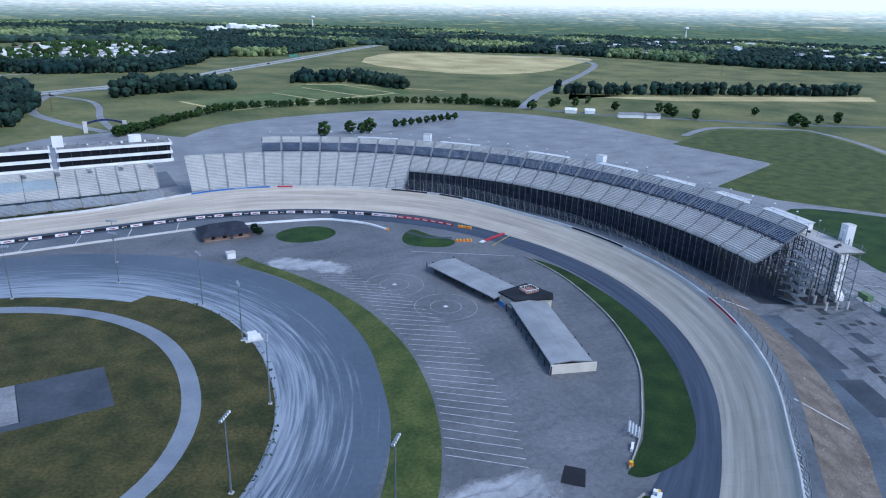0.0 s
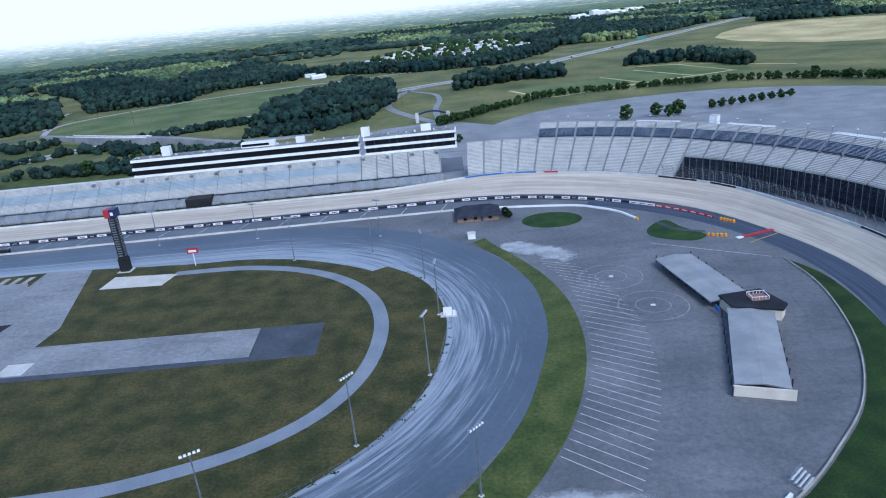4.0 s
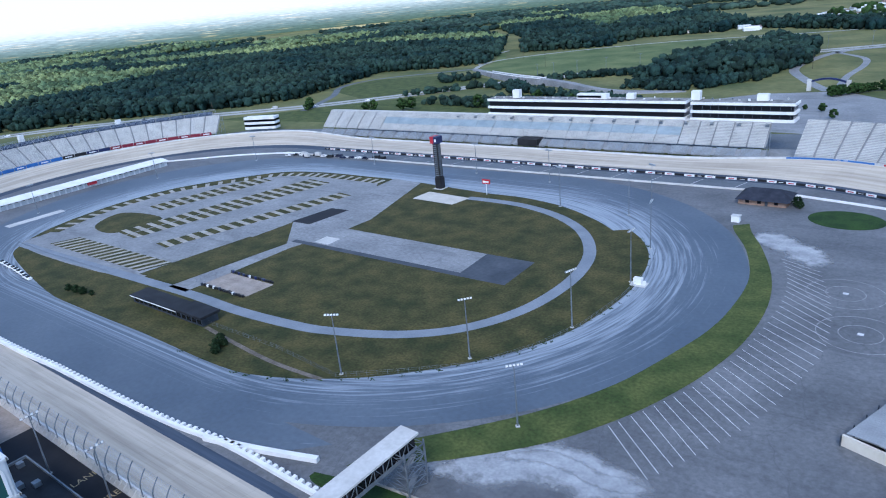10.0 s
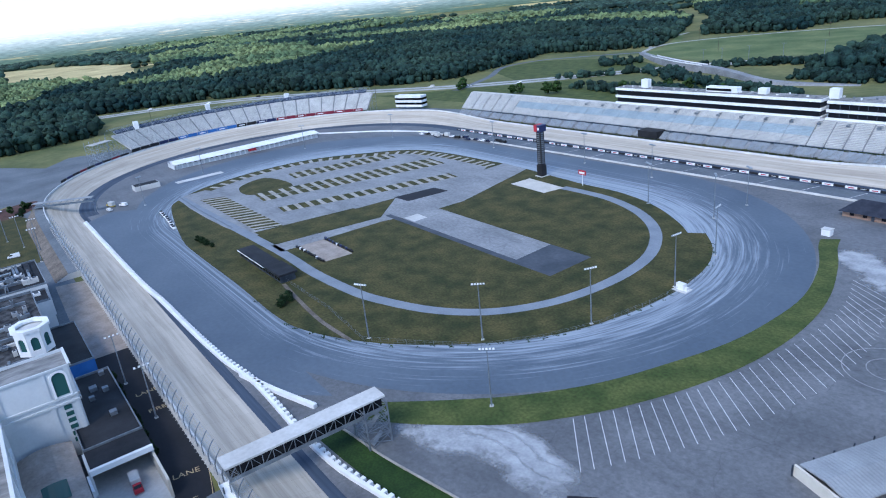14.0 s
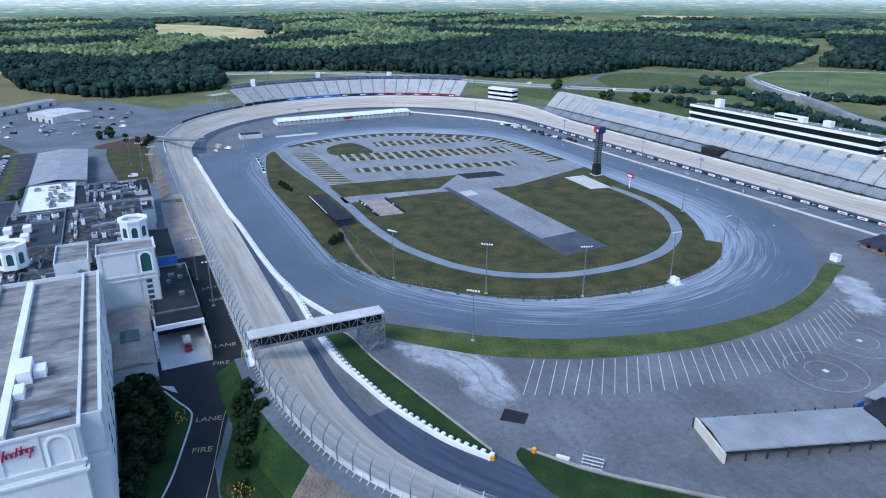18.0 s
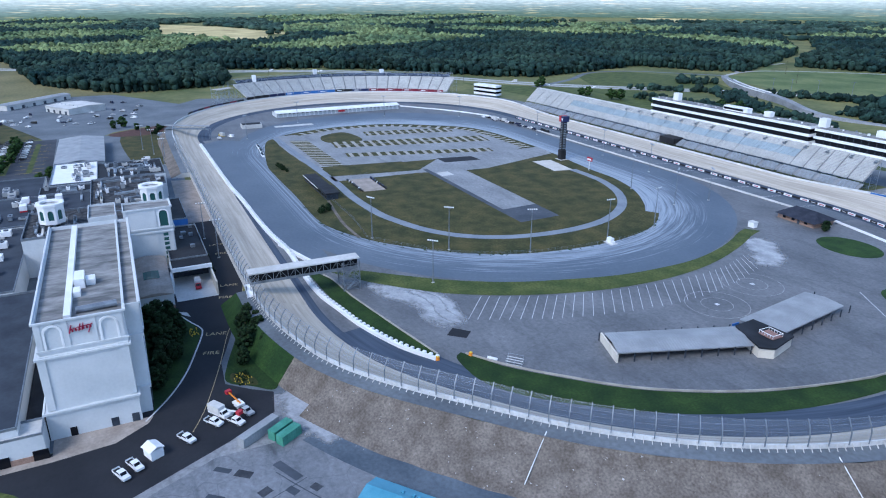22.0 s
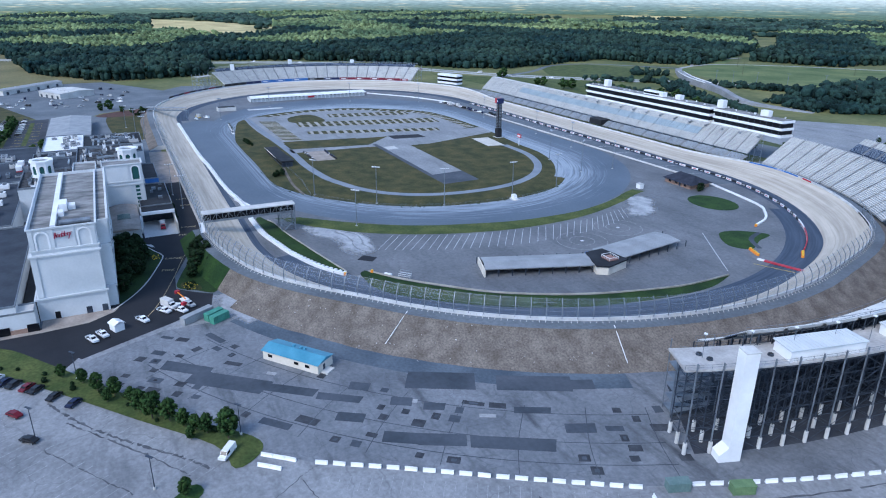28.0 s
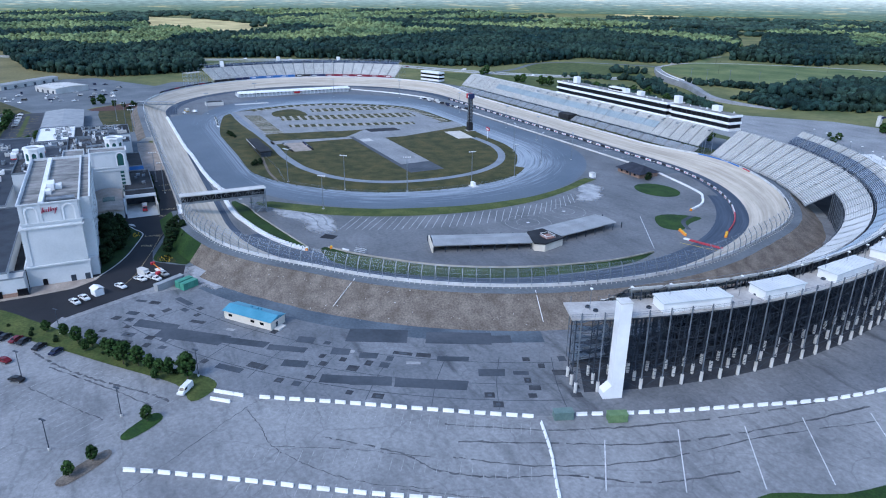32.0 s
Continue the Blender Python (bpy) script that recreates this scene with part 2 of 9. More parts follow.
def belt_mat(name, dark, light, pale, c_near, c_far, r_in, r_out):
    """Stone dust with streaks that follow the oval, paler and scraped along the inner rail."""
    m = mat(name, dark, light, 30, 0.58, 0.25, 1.5, spec=0.5)
    n, l = m.node_tree.nodes, m.node_tree.links
    b = n["Principled BSDF"]
    src = b.inputs["Base Color"].links[0].from_socket

    def math_node(op, a, c=None, clamp=False):
        k = n.new("ShaderNodeMath")
        k.operation, k.use_clamp = op, clamp
        for i, v in enumerate((a, c)):
            if v is None:
                continue
            if isinstance(v, (int, float)):
                k.inputs[i].default_value = v
            else:
                l.new(v, k.inputs[i])
        return k.outputs[0]

    sep = n.new("ShaderNodeSeparateXYZ")
    l.new(n.new("ShaderNodeNewGeometry").outputs["Position"], sep.inputs[0])
    x, y = sep.outputs[0], sep.outputs[1]
    dx = math_node("SUBTRACT", x, math_node("MINIMUM", math_node("MAXIMUM", x, c_far[0]), c_near[0]))
    dy = math_node("SUBTRACT", y, c_near[1])
    r = math_node("SQRT", math_node("ADD", math_node("MULTIPLY", dx, dx), math_node("MULTIPLY", dy, dy)))
    ang = math_node("ARCTAN2", dy, math_node("ADD", dx, math_node("MULTIPLY", x, 0.02)))
    comb = n.new("ShaderNodeCombineXYZ")
    l.new(math_node("MULTIPLY", r, 0.9), comb.inputs[0])
    l.new(math_node("MULTIPLY", ang, 3.0), comb.inputs[1])
    tex = n.new("ShaderNodeTexNoise")
    tex.inputs["Scale"].default_value, tex.inputs["Detail"].default_value, tex.inputs["Roughness"].default_value = 1.0, 7, 0.65
    l.new(comb.outputs[0], tex.inputs["Vector"])
    inner = n.new("ShaderNodeMapRange")
    inner.inputs["From Min"].default_value, inner.inputs["From Max"].default_value = r_out, r_in
    inner.inputs["To Min"].default_value, inner.inputs["To Max"].default_value = -0.16, 0.16
    l.new(r, inner.inputs[0])
    ramp = n.new("ShaderNodeValToRGB")
    ramp.color_ramp.elements[0].position, ramp.color_ramp.elements[1].position = 0.47, 0.68
    l.new(math_node("ADD", tex.outputs[0], inner.outputs[0]), ramp.inputs[0])
    mix = n.new("ShaderNodeMix")
    mix.data_type = "RGBA"
    l.new(ramp.outputs[0], mix.inputs[0])
    l.new(src, mix.inputs[6])
    mix.inputs[7].default_value = (*pale, 1)
    l.new(mix.outputs[2], b.inputs["Base Color"])
    return m


def lot_mat(name, dark, light, stain, crack=14.0, amount=0.5, turn=60):
    """Old asphalt: mottled, with dark stains drawn out along the traffic and a net of sealed cracks."""
    m = mat(name, dark, light, 22, 0.64, 0.28, 0.9, spec=0.42)
    n, l = m.node_tree.nodes, m.node_tree.links
    b = n["Principled BSDF"]
    src = b.inputs["Base Color"].links[0].from_socket
    pos_ = n.new("ShaderNodeNewGeometry").outputs["Position"]
    mp = n.new("ShaderNodeMapping")
    mp.inputs["Rotation"].default_value[2] = radians(-turn)
    mp.inputs["Scale"].default_value = (0.03, 0.14, 0.1)
    l.new(pos_, mp.inputs[0])
    tex = n.new("ShaderNodeTexNoise")
    tex.inputs["Scale"].default_value, tex.inputs["Detail"].default_value, tex.inputs["Roughness"].default_value = 1.0, 8, 0.62
    l.new(mp.outputs[0], tex.inputs["Vector"])
    ramp = n.new("ShaderNodeValToRGB")
    ramp.color_ramp.elements[0].position, ramp.color_ramp.elements[1].position = 0.53, 0.70
    ramp.color_ramp.elements[1].color = (amount, amount, amount, 1)
    l.new(tex.outputs[0], ramp.inputs[0])
    warp = n.new("ShaderNodeTexNoise")
    warp.inputs["Scale"].default_value, warp.inputs["Detail"].default_value = 0.12, 4
    l.new(pos_, warp.inputs["Vector"])
    add = n.new("ShaderNodeMix")
    add.data_type, add.blend_type, add.clamp_result = "VECTOR", "MIX", False
    vm = n.new("ShaderNodeVectorMath")
    vm.operation = "MULTIPLY_ADD"
    vm.inputs[1].default_value = (6, 6, 0)
    l.new(warp.outputs["Color"], vm.inputs[0])
    l.new(pos_, vm.inputs[2])
    vor = n.new("ShaderNodeTexVoronoi")
    vor.feature = "DISTANCE_TO_EDGE"
    vor.inputs["Scale"].default_value = 1 / crack
    l.new(vm.outputs[0], vor.inputs["Vector"])
    cr = n.new("ShaderNodeValToRGB")
    cr.color_ramp.elements[0].position, cr.color_ramp.elements[1].position = 0.002, 0.008
    cr.color_ramp.elements[0].color, cr.color_ramp.elements[1].color = (0.34, 0.34, 0.34, 1), (0, 0, 0, 1)
    l.new(vor.outputs["Distance"], cr.inputs[0])
    mx = n.new("ShaderNodeMath")
    mx.operation = "MAXIMUM"
    l.new(ramp.outputs[0], mx.inputs[0])
    l.new(cr.outputs[0], mx.inputs[1])
    mix = n.new("ShaderNodeMix")
    mix.data_type = "RGBA"
    l.new(mx.outputs[0], mix.inputs[0])
    l.new(src, mix.inputs[6])
    mix.inputs[7].default_value = (*stain, 1)
    # patchy wear and oil spots a metre or two across
    wear = n.new("ShaderNodeTexNoise")
    wear.inputs["Scale"].default_value, wear.inputs["Detail"].default_value, wear.inputs["Roughness"].default_value = 0.55, 6, 0.7
    l.new(pos_, wear.inputs["Vector"])
    wr = n.new("ShaderNodeMapRange")
    wr.inputs["From Min"].default_value, wr.inputs["From Max"].default_value = 0.28, 0.72
    wr.inputs["To Min"].default_value, wr.inputs["To Max"].default_value = 0.72, 1.24
    l.new(wear.outputs[0], wr.inputs[0])
    mul = n.new("ShaderNodeVectorMath")
    mul.operation = "SCALE"
    l.new(mix.outputs[2], mul.inputs[0])
    l.new(wr.outputs[0], mul.inputs["Scale"])
    l.new(mul.outputs[0], b.inputs["Base Color"])
    return m


def slab_mat(name, dark, light, joint, groove):
    """Racing concrete: streaks along the lane, slab joints and a darker groove, on (length, offset) coordinates."""
    m = bpy.data.materials.new(name)
    m.use_nodes = True
    n, l = m.node_tree.nodes, m.node_tree.links
    b = n["Principled BSDF"]
    uv = n.new("ShaderNodeUVMap").outputs[0]
    mp = n.new("ShaderNodeMapping")
    mp.inputs["Scale"].default_value = (0.02, 0.55, 1)
    l.new(uv, mp.inputs[0])
    tex = n.new("ShaderNodeTexNoise")
    tex.inputs["Scale"].default_value, tex.inputs["Detail"].default_value, tex.inputs["Roughness"].default_value = 1.0, 8, 0.6
    l.new(mp.outputs[0], tex.inputs["Vector"])
    ramp = n.new("ShaderNodeValToRGB")
    ramp.color_ramp.elements[0].position, ramp.color_ramp.elements[1].position = 0.32, 0.66
    ramp.color_ramp.elements[0].color, ramp.color_ramp.elements[1].color = (*dark, 1), (*light, 1)
    l.new(tex.outputs[0], ramp.inputs[0])
    br = n.new("ShaderNodeTexBrick")
    br.offset = 0.0
    br.inputs["Scale"].default_value = 1.0
    br.inputs["Brick Width"].default_value, br.inputs["Row Height"].default_value = 6.0, 4.35
    br.inputs["Mortar Size"].default_value, br.inputs["Mortar Smooth"].default_value = 0.05, 0.4
    br.inputs["Color1"].default_value, br.inputs["Color2"].default_value, br.inputs["Mortar"].default_value = (1, 1, 1, 1), (0.94, 0.94, 0.94, 1), (joint, joint, joint, 1)
    l.new(uv, br.inputs["Vector"])
    mul = n.new("ShaderNodeMix")
    mul.data_type, mul.blend_type = "RGBA", "MULTIPLY"
    mul.inputs[0].default_value = 1.0
    l.new(ramp.outputs[0], mul.inputs[6])
    l.new(br.outputs["Color"], mul.inputs[7])
    sep = n.new("ShaderNodeSeparateXYZ")
    l.new(uv, sep.inputs[0])
    gr = n.new("ShaderNodeValToRGB")
    gr.color_ramp.elements[0].position, gr.color_ramp.elements[0].color = 0.15, (1, 1, 1, 1)
    gr.color_ramp.elements[1].position, gr.color_ramp.elements[1].color = 0.9, (1, 1, 1, 1)
    e = gr.color_ramp.elements.new(0.5)
    e.color = (groove, groove, groove, 1)
    mr = n.new("ShaderNodeMapRange")
    mr.inputs["From Min"].default_value, mr.inputs["From Max"].default_value = -17.5, 0
    l.new(sep.outputs[1], mr.inputs[0])
    l.new(mr.outputs[0], gr.inputs[0])
    mul2 = n.new("ShaderNodeMix")
    mul2.data_type, mul2.blend_type = "RGBA", "MULTIPLY"
    mul2.inputs[0].default_value = 1.0
    l.new(mul.outputs[2], mul2.inputs[6])
    l.new(gr.outputs[0], mul2.inputs[7])
    l.new(mul2.outputs[2], b.inputs["Base Color"])
    b.inputs["Roughness"].default_value = 0.85
    return m


def dust_mat(name, dark, light):
    """A thin wash of dust that thins out towards its edge, broken up by streaks."""
    m = mat(name, dark, light, 5, 0.95, 0.3, 0.8)
    n, l = m.node_tree.nodes, m.node_tree.links
    b = n["Principled BSDF"]
    at = n.new("ShaderNodeAttribute")
    at.attribute_name = "cover"
    tex = n.new("ShaderNodeTexNoise")
    tex.inputs["Scale"].default_value, tex.inputs["Detail"].default_value, tex.inputs["Roughness"].default_value = 0.16, 8, 0.62
    l.new(n.new("ShaderNodeNewGeometry").outputs["Position"], tex.inputs["Vector"])
    add = n.new("ShaderNodeMath")
    add.operation = "MULTIPLY_ADD"
    add.inputs[1].default_value = 0.75
    l.new(at.outputs["Fac"], add.inputs[0])
    l.new(tex.outputs[0], add.inputs[2])
    ramp = n.new("ShaderNodeValToRGB")
    ramp.color_ramp.elements[0].position, ramp.color_ramp.elements[1].position = 0.70, 1.15
    l.new(add.outputs[0], ramp.inputs[0])
    l.new(ramp.outputs[0], b.inputs["Alpha"])
    return m


DUST_WASH = dust_mat("dust_wash", (0.24, 0.25, 0.265), (0.40, 0.41, 0.425))
HARNESS = belt_mat("stone_dust_track", (0.069, 0.090, 0.120), (0.098, 0.121, 0.152), (0.29, 0.325, 0.37), (113, -16), (-35, -14), 88, 119)
ASPHALT_LOT = lot_mat("asphalt_lot", (0.178, 0.181, 0.188), (0.268, 0.27, 0.276), (0.075, 0.078, 0.086), 26.0, 0.55)
ASPHALT_OLD = lot_mat("asphalt_old_lot", (0.115, 0.122, 0.135), (0.205, 0.212, 0.226), (0.034, 0.038, 0.046), 13, 0.85, 58)
ASPHALT_PADDOCK = lot_mat("asphalt_paddock", (0.098, 0.101, 0.108), (0.165, 0.168, 0.176), (0.055, 0.058, 0.066), 26, 0.5, 75)
TRACK = slab_mat("racing_concrete", (0.352, 0.308, 0.25), (0.555, 0.495, 0.415), 0.78, 0.86)
APRON = slab_mat("sealed_apron", (0.020, 0.033, 0.058), (0.062, 0.084, 0.122), 0.97, 1.0)


# ---- builders ----
def mesh_ob(name, verts, faces, material, parent=None, smooth=False):
    me = bpy.data.meshes.new(name)
    me.from_pydata([tuple(map(float, v)) for v in verts], [], faces)
    me.materials.append(material)
    if smooth:
        me.shade_smooth()
    ob = new(name, me)
    if parent is not None:
        ob.parent = parent
    return ob


def part(name, bm, material, parent, label=""):
    me = bpy.data.meshes.new(name)
    bm.to_mesh(me)
    bm.free()
    me.materials.append(material)
    ob = new(name, me)
    ob.parent = parent
    return tagged(ob, label)


def thing(name, label, category, group="", m=None, kind=""):
    e = new(name)
    e.empty_display_size = 1
    if m is not None:
        e.matrix_basis = m
    return tagged(e, label, category, group, kind)


class Soup:
    """Collects boxes, bars, prisms and sheets into one mesh."""

    def __init__(self):
        self.v, self.f = [], []

    def add(self, verts, faces):
        k = len(self.v)
        self.v += [tuple(v) for v in verts]
        self.f += [tuple(i + k for i in f) for f in faces]
        return self

    def box(self, x0, y0, z0, x1, y1, z1):
        return self.add([(x, y, z) for z in (z0, z1) for x, y in ((x0, y0), (x1, y0), (x1, y1), (x0, y1))],
                        [(3, 2, 1, 0), (4, 5, 6, 7), (0, 1, 5, 4), (1, 2, 6, 5), (2, 3, 7, 6), (3, 0, 4, 7)])

    def prism(self, pts, z0, z1):
        n = len(pts)
        return self.add([(x, y, z0) for x, y in pts] + [(x, y, z1) for x, y in pts],
                        [tuple(range(n - 1, -1, -1)), tuple(range(n, 2 * n))] + [(i, (i + 1) % n, n + (i + 1) % n, n + i) for i in range(n)])

    def bar(self, a, b, w=0.1, sides=4):
        a, b = Vector(a), Vector(b)
        d = (b - a).normalized()
        s = d.cross((0, 0, 1) if abs(d.z) < 0.95 else (1, 0, 0)).normalized() * w
        t = d.cross(s).normalized() * w
        ring_ = [s * math.cos(2 * math.pi * (i + 0.5) / sides) + t * math.sin(2 * math.pi * (i + 0.5) / sides) for i in range(sides)]
        return self.add([a + r for r in ring_] + [b + r for r in ring_],
                        [(i, (i + 1) % sides, sides + (i + 1) % sides, sides + i) for i in range(sides)] + [tuple(range(sides))[::-1], tuple(range(sides, 2 * sides))])

    def cyl(self, x, y, z0, z1, r0, r1=None, n=10):
        r1 = r0 if r1 is None else r1
        c = [(math.cos(2 * math.pi * i / n), math.sin(2 * math.pi * i / n)) for i in range(n)]
        return self.add([(x + a * r0, y + b * r0, z0) for a, b in c] + [(x + a * r1, y + b * r1, z1) for a, b in c],
                        [(i, (i + 1) % n, n + (i + 1) % n, n + i) for i in range(n)] + [tuple(range(n))[::-1], tuple(range(n, 2 * n))])

    def grid(self, rows):
        """Quads between rows of points of equal length."""
        w = len(rows[0])
        return self.add([p for r in rows for p in r], [(i * w + j, i * w + j + 1, (i + 1) * w + j + 1, (i + 1) * w + j) for i in range(len(rows) - 1) for j in range(w - 1)])

    def ob(self, name, material, parent=None, label="", smooth=False):
        o = mesh_ob(name, self.v, self.f, material, parent, smooth)
        return tagged(o, label)


def sheet(name, pts, z, material, label, category="ground", kind="structure"):
    """A flat surface with the given outline."""
    n = len(pts)
    verts = [(x, y, z) for x, y in pts]
    ob = mesh_ob(name, verts, [tuple(range(n))], material)
    bm = bmesh.new()
    bm.from_mesh(ob.data)
    bmesh.ops.triangulate(bm, faces=bm.faces)
    for f in bm.faces:
        if f.normal.z < 0:
            f.normal_flip()
    bm.to_mesh(ob.data)
    bm.free()
    return tagged(ob, label, category, "", kind)


def wash(name, spine, width, z, material, label):
    """A dust wash along a spine, fading out on both sides and at its ends."""
    ln = smooth_line(spine, 6)
    so, cover, rows = Soup(), [], []
    for i, p in enumerate(ln):
        a, b = ln[max(i - 1, 0)], ln[min(i + 1, len(ln) - 1)]
        d = (b - a).normalized()
        o = Vector((-d.y, d.x)) * width / 2
        end = min(1.0, 4 * min(i, len(ln) - 1 - i) / len(ln))
        rows.append([(p.x + o.x * k, p.y + o.y * k, z) for k in (1, 0.5, 0, -0.5, -1)])
        cover += [c * end for c in (0, 0.65, 1, 0.65, 0)]
    so.grid(rows[::-1])
    cover = [c for i in range(len(ln) - 1, -1, -1) for c in cover[i * 5:i * 5 + 5]]
    ob = so.ob(name, material)
    at = ob.data.attributes.new("cover", "FLOAT", "POINT")
    at.data.foreach_set("value", cover)
    return tagged(ob, label, "dust", "", "structure")


def strip(name, line, width, z, material, label, category="road", kind="structure"):
    """A ribbon along a line of (x, y); width one number or one per point."""
    line = smooth_line(line) if len(line) > 2 else [Vector(p) for p in line]
    s = Soup()
    rows = []
    for i, p in enumerate(line):
        a, b = line[max(i - 1, 0)], line[min(i + 1, len(line) - 1)]
        d = (b - a).normalized()
        o = Vector((-d.y, d.x)) * width / 2
        rows.append([(p.x - o.x, p.y - o.y, z), (p.x + o.x, p.y + o.y, z)])
    s.grid([list(r)[::-1] for r in rows])
    return tagged(s.ob(name, material), label, category, "", kind)


def smooth_line(pts, k=6):
    pts = [Vector(p) for p in pts]
    out = []
    for i in range(len(pts) - 1):
        p0, p1, p2, p3 = pts[max(i - 1, 0)], pts[i], pts[i + 1], pts[min(i + 2, len(pts) - 1)]
        for j in range(k):
            t = j / k
            out.append(0.5 * (2 * p1 + (p2 - p0) * t + (2 * p0 - 5 * p1 + 4 * p2 - p3) * t * t + (3 * p1 - p0 - 3 * p2 + p3) * t ** 3))
    return out + [pts[-1]]


def smooth_loop(pts, k=6):
    n = len(pts)
    return smooth_line([pts[-1], *pts, pts[0], pts[1]], k)[k:k * (n + 1)]


def belt(c1, r1, c2, r2, n=48):
    """The outline round two circles, anticlockwise, from the near circle's back."""
    c1, c2 = Vector(c1), Vector(c2)
    d = c1 - c2
    base, half = math.atan2(d.y, d.x), math.acos((r2 - r1) / d.length)
    out = []
    for i in range(n + 1):
        a = base - half + 2 * half * i / n
        out.append(c1 + Vector((math.cos(a), math.sin(a))) * r1)
    for i in range(n + 1):
        a = base + half + (2 * math.pi - 2 * half) * i / n
        out.append(c2 + Vector((math.cos(a), math.sin(a))) * r2)
    return out


# ---- the mile: outer wall line, by arc length u and offset s outwards ----
C1, R1, C2, R2 = Vector((207, -5)), 160.0, Vector((-106, -9)), 155.0
_d = C1 - C2
_base, _half = math.atan2(_d.y, _d.x), math.acos((R2 - R1) / _d.length)
LEN_S = math.sqrt(_d.length ** 2 - (R1 - R2) ** 2)
LEN_1, LEN_2 = R1 * 2 * _half, R2 * (2 * math.pi - 2 * _half)
U_FRONT, U_FAR, U_BACK = LEN_1, LEN_1 + LEN_S, LEN_1 + LEN_S + LEN_2
U_END = U_BACK + LEN_S


def smoothstep(x):
    x = min(max(x, 0), 1)
    return x * x * (3 - 2 * x)


def flatter(a, s):
    """The near turn runs flatter than a circle: its track lies further in, the stands do not."""
    d = math.degrees(a)
    k = smoothstep((d + 74) / 24) * smoothstep((42 - d) / 24)
    w = np.interp(s, (-33, -17.5, 0, 6, 24), (0, 0.53, 1, 1, 0))
    return -7.5 * k * float(w)


def mile(u, s=0.0):
    """Point in plan on the mile's outer wall line, s metres further out."""
    u %= U_END
    if u < U_FRONT:
        a = _base - _half + u / R1
        c, r = C1, R1 + flatter(a, s)
    elif u < U_FAR:
        a = _base + _half
        n = Vector((math.cos(a), math.sin(a)))
        return C1 + n * (R1 + s) + Vector((-n.y, n.x)) * (u - U_FRONT)
    elif u < U_BACK:
        a = _base + _half + (u - U_FAR) / R2
        c, r = C2, R2
    else:
        a = _base - _half
        n = Vector((math.cos(a), math.sin(a)))
        return C2 + n * (R2 + s) + Vector((-n.y, n.x)) * (u - U_BACK)
    return c + Vector((math.cos(a), math.sin(a))) * (r + s)


def bank(u):
    """Height of the track's outer edge: steep in the turns, low on the straights."""
    u %= U_END
    near = smoothstep((u + 45) / 90) * smoothstep((U_FRONT + 45 - u) / 90) if u < U_END - 60 else smoothstep((u - U_END + 45) / 90)
    far = smoothstep((u - U_FAR + 45) / 90) * smoothstep((U_BACK + 45 - u) / 90)
    return 3.0 + 4.2 * max(near, far)


def along(u0, u1, step=5.0):
    n = max(1, round((u1 - u0) / step))
    return [u0 + (u1 - u0) * i / n for i in range(n + 1)]


def loft(profile, u0, u1, step=5.0, soup=None):
    """Sweeps a profile of (s, z, follow) along the mile; follow: share of the bank's height added to z."""
    s = soup or Soup()
    s.grid([[(*mile(u, o), z + k * bank(u)) for o, z, k in profile] for u in along(u0, u1, step)])
    return s


def lane_uv(ob, us, offsets):
    """Length and offset along the mile as texture coordinates of a lofted strip."""
    w = len(offsets)
    lay = ob.data.uv_layers.new(name="lane")
    for loop in ob.data.loops:
        i, j = divmod(loop.vertex_index, w)
        lay.data[loop.index].uv = (us[i], offsets[j])
    return ob


# ---- ground ----
def ground_sheet():
    s = Soup()
    edges = [-5200, -2500, -1200, -600, -300, 0, 300, 600, 1200, 2500, 5200]
    s.grid([[(200 + x, 100 + y, 0) for x in edges] for y in edges])
    tagged(s.ob("ground", FIELD), "flat green and straw-coloured farmland", "ground", "", "structure")


ground_sheet()


# ---- paved ground round the mile ----
sheet("pavement_outer", smooth_loop([(258, -176), (300, -260), (330, -420), (560, -420), (640, -200), (560, 0), (530, 60), (616, 104), (612, 200), (591, 344), (467, 428), (311, 409), (237, 338), (205, 240), (203, 160), (280, 120), (350, 0), (300, -120)], 4),
      0.03, ASPHALT_LOT, "worn pale asphalt car park round the grandstand", "pavement")
sheet("pavement_casino", [(-160, -168), (262, -168), (262, -330), (-160, -330)], 0.02, ASPHALT, "grey asphalt yard behind the casino hotel", "pavement")
sheet("pavement_infield", [mile(u, -17.0) for u in along(0, U_END, 8)[:-1]], 0.03, ASPHALT_PADDOCK, "grey asphalt infield paddock", "pavement")
for a_, b_, w_ in ((30, U_FRONT - 90, -33.0), (U_FRONT - 90, U_BACK, -27.0), (U_BACK, U_END + 30, -20.5)):
    o = loft([(w_, 0.06, 0), (-17.2, 0.06, 0)], a_, b_).ob("apron", APRON)
    lane_uv(o, along(a_, b_), (w_, -17.2))
    tagged(o, "dark sealed asphalt apron inside the banked concrete", "road", "", "structure")

sheet("pavement_oldlot", [mile(u, 14) for u in along(72, 420, 8)] + [Vector(p) for p in [(392, 122), (430, 60), (441, 10), (436, -18), (427, -45), (419, -67), (410, -92), (402, -108), (391, -126), (379, -144.5), (367, -163.5), (357, -174), (335, -190), (313, -207), (293, -215), (281, -190)]], 0.04, ASPHALT_OLD, "dark patched old asphalt lot below the bank", "pavement")

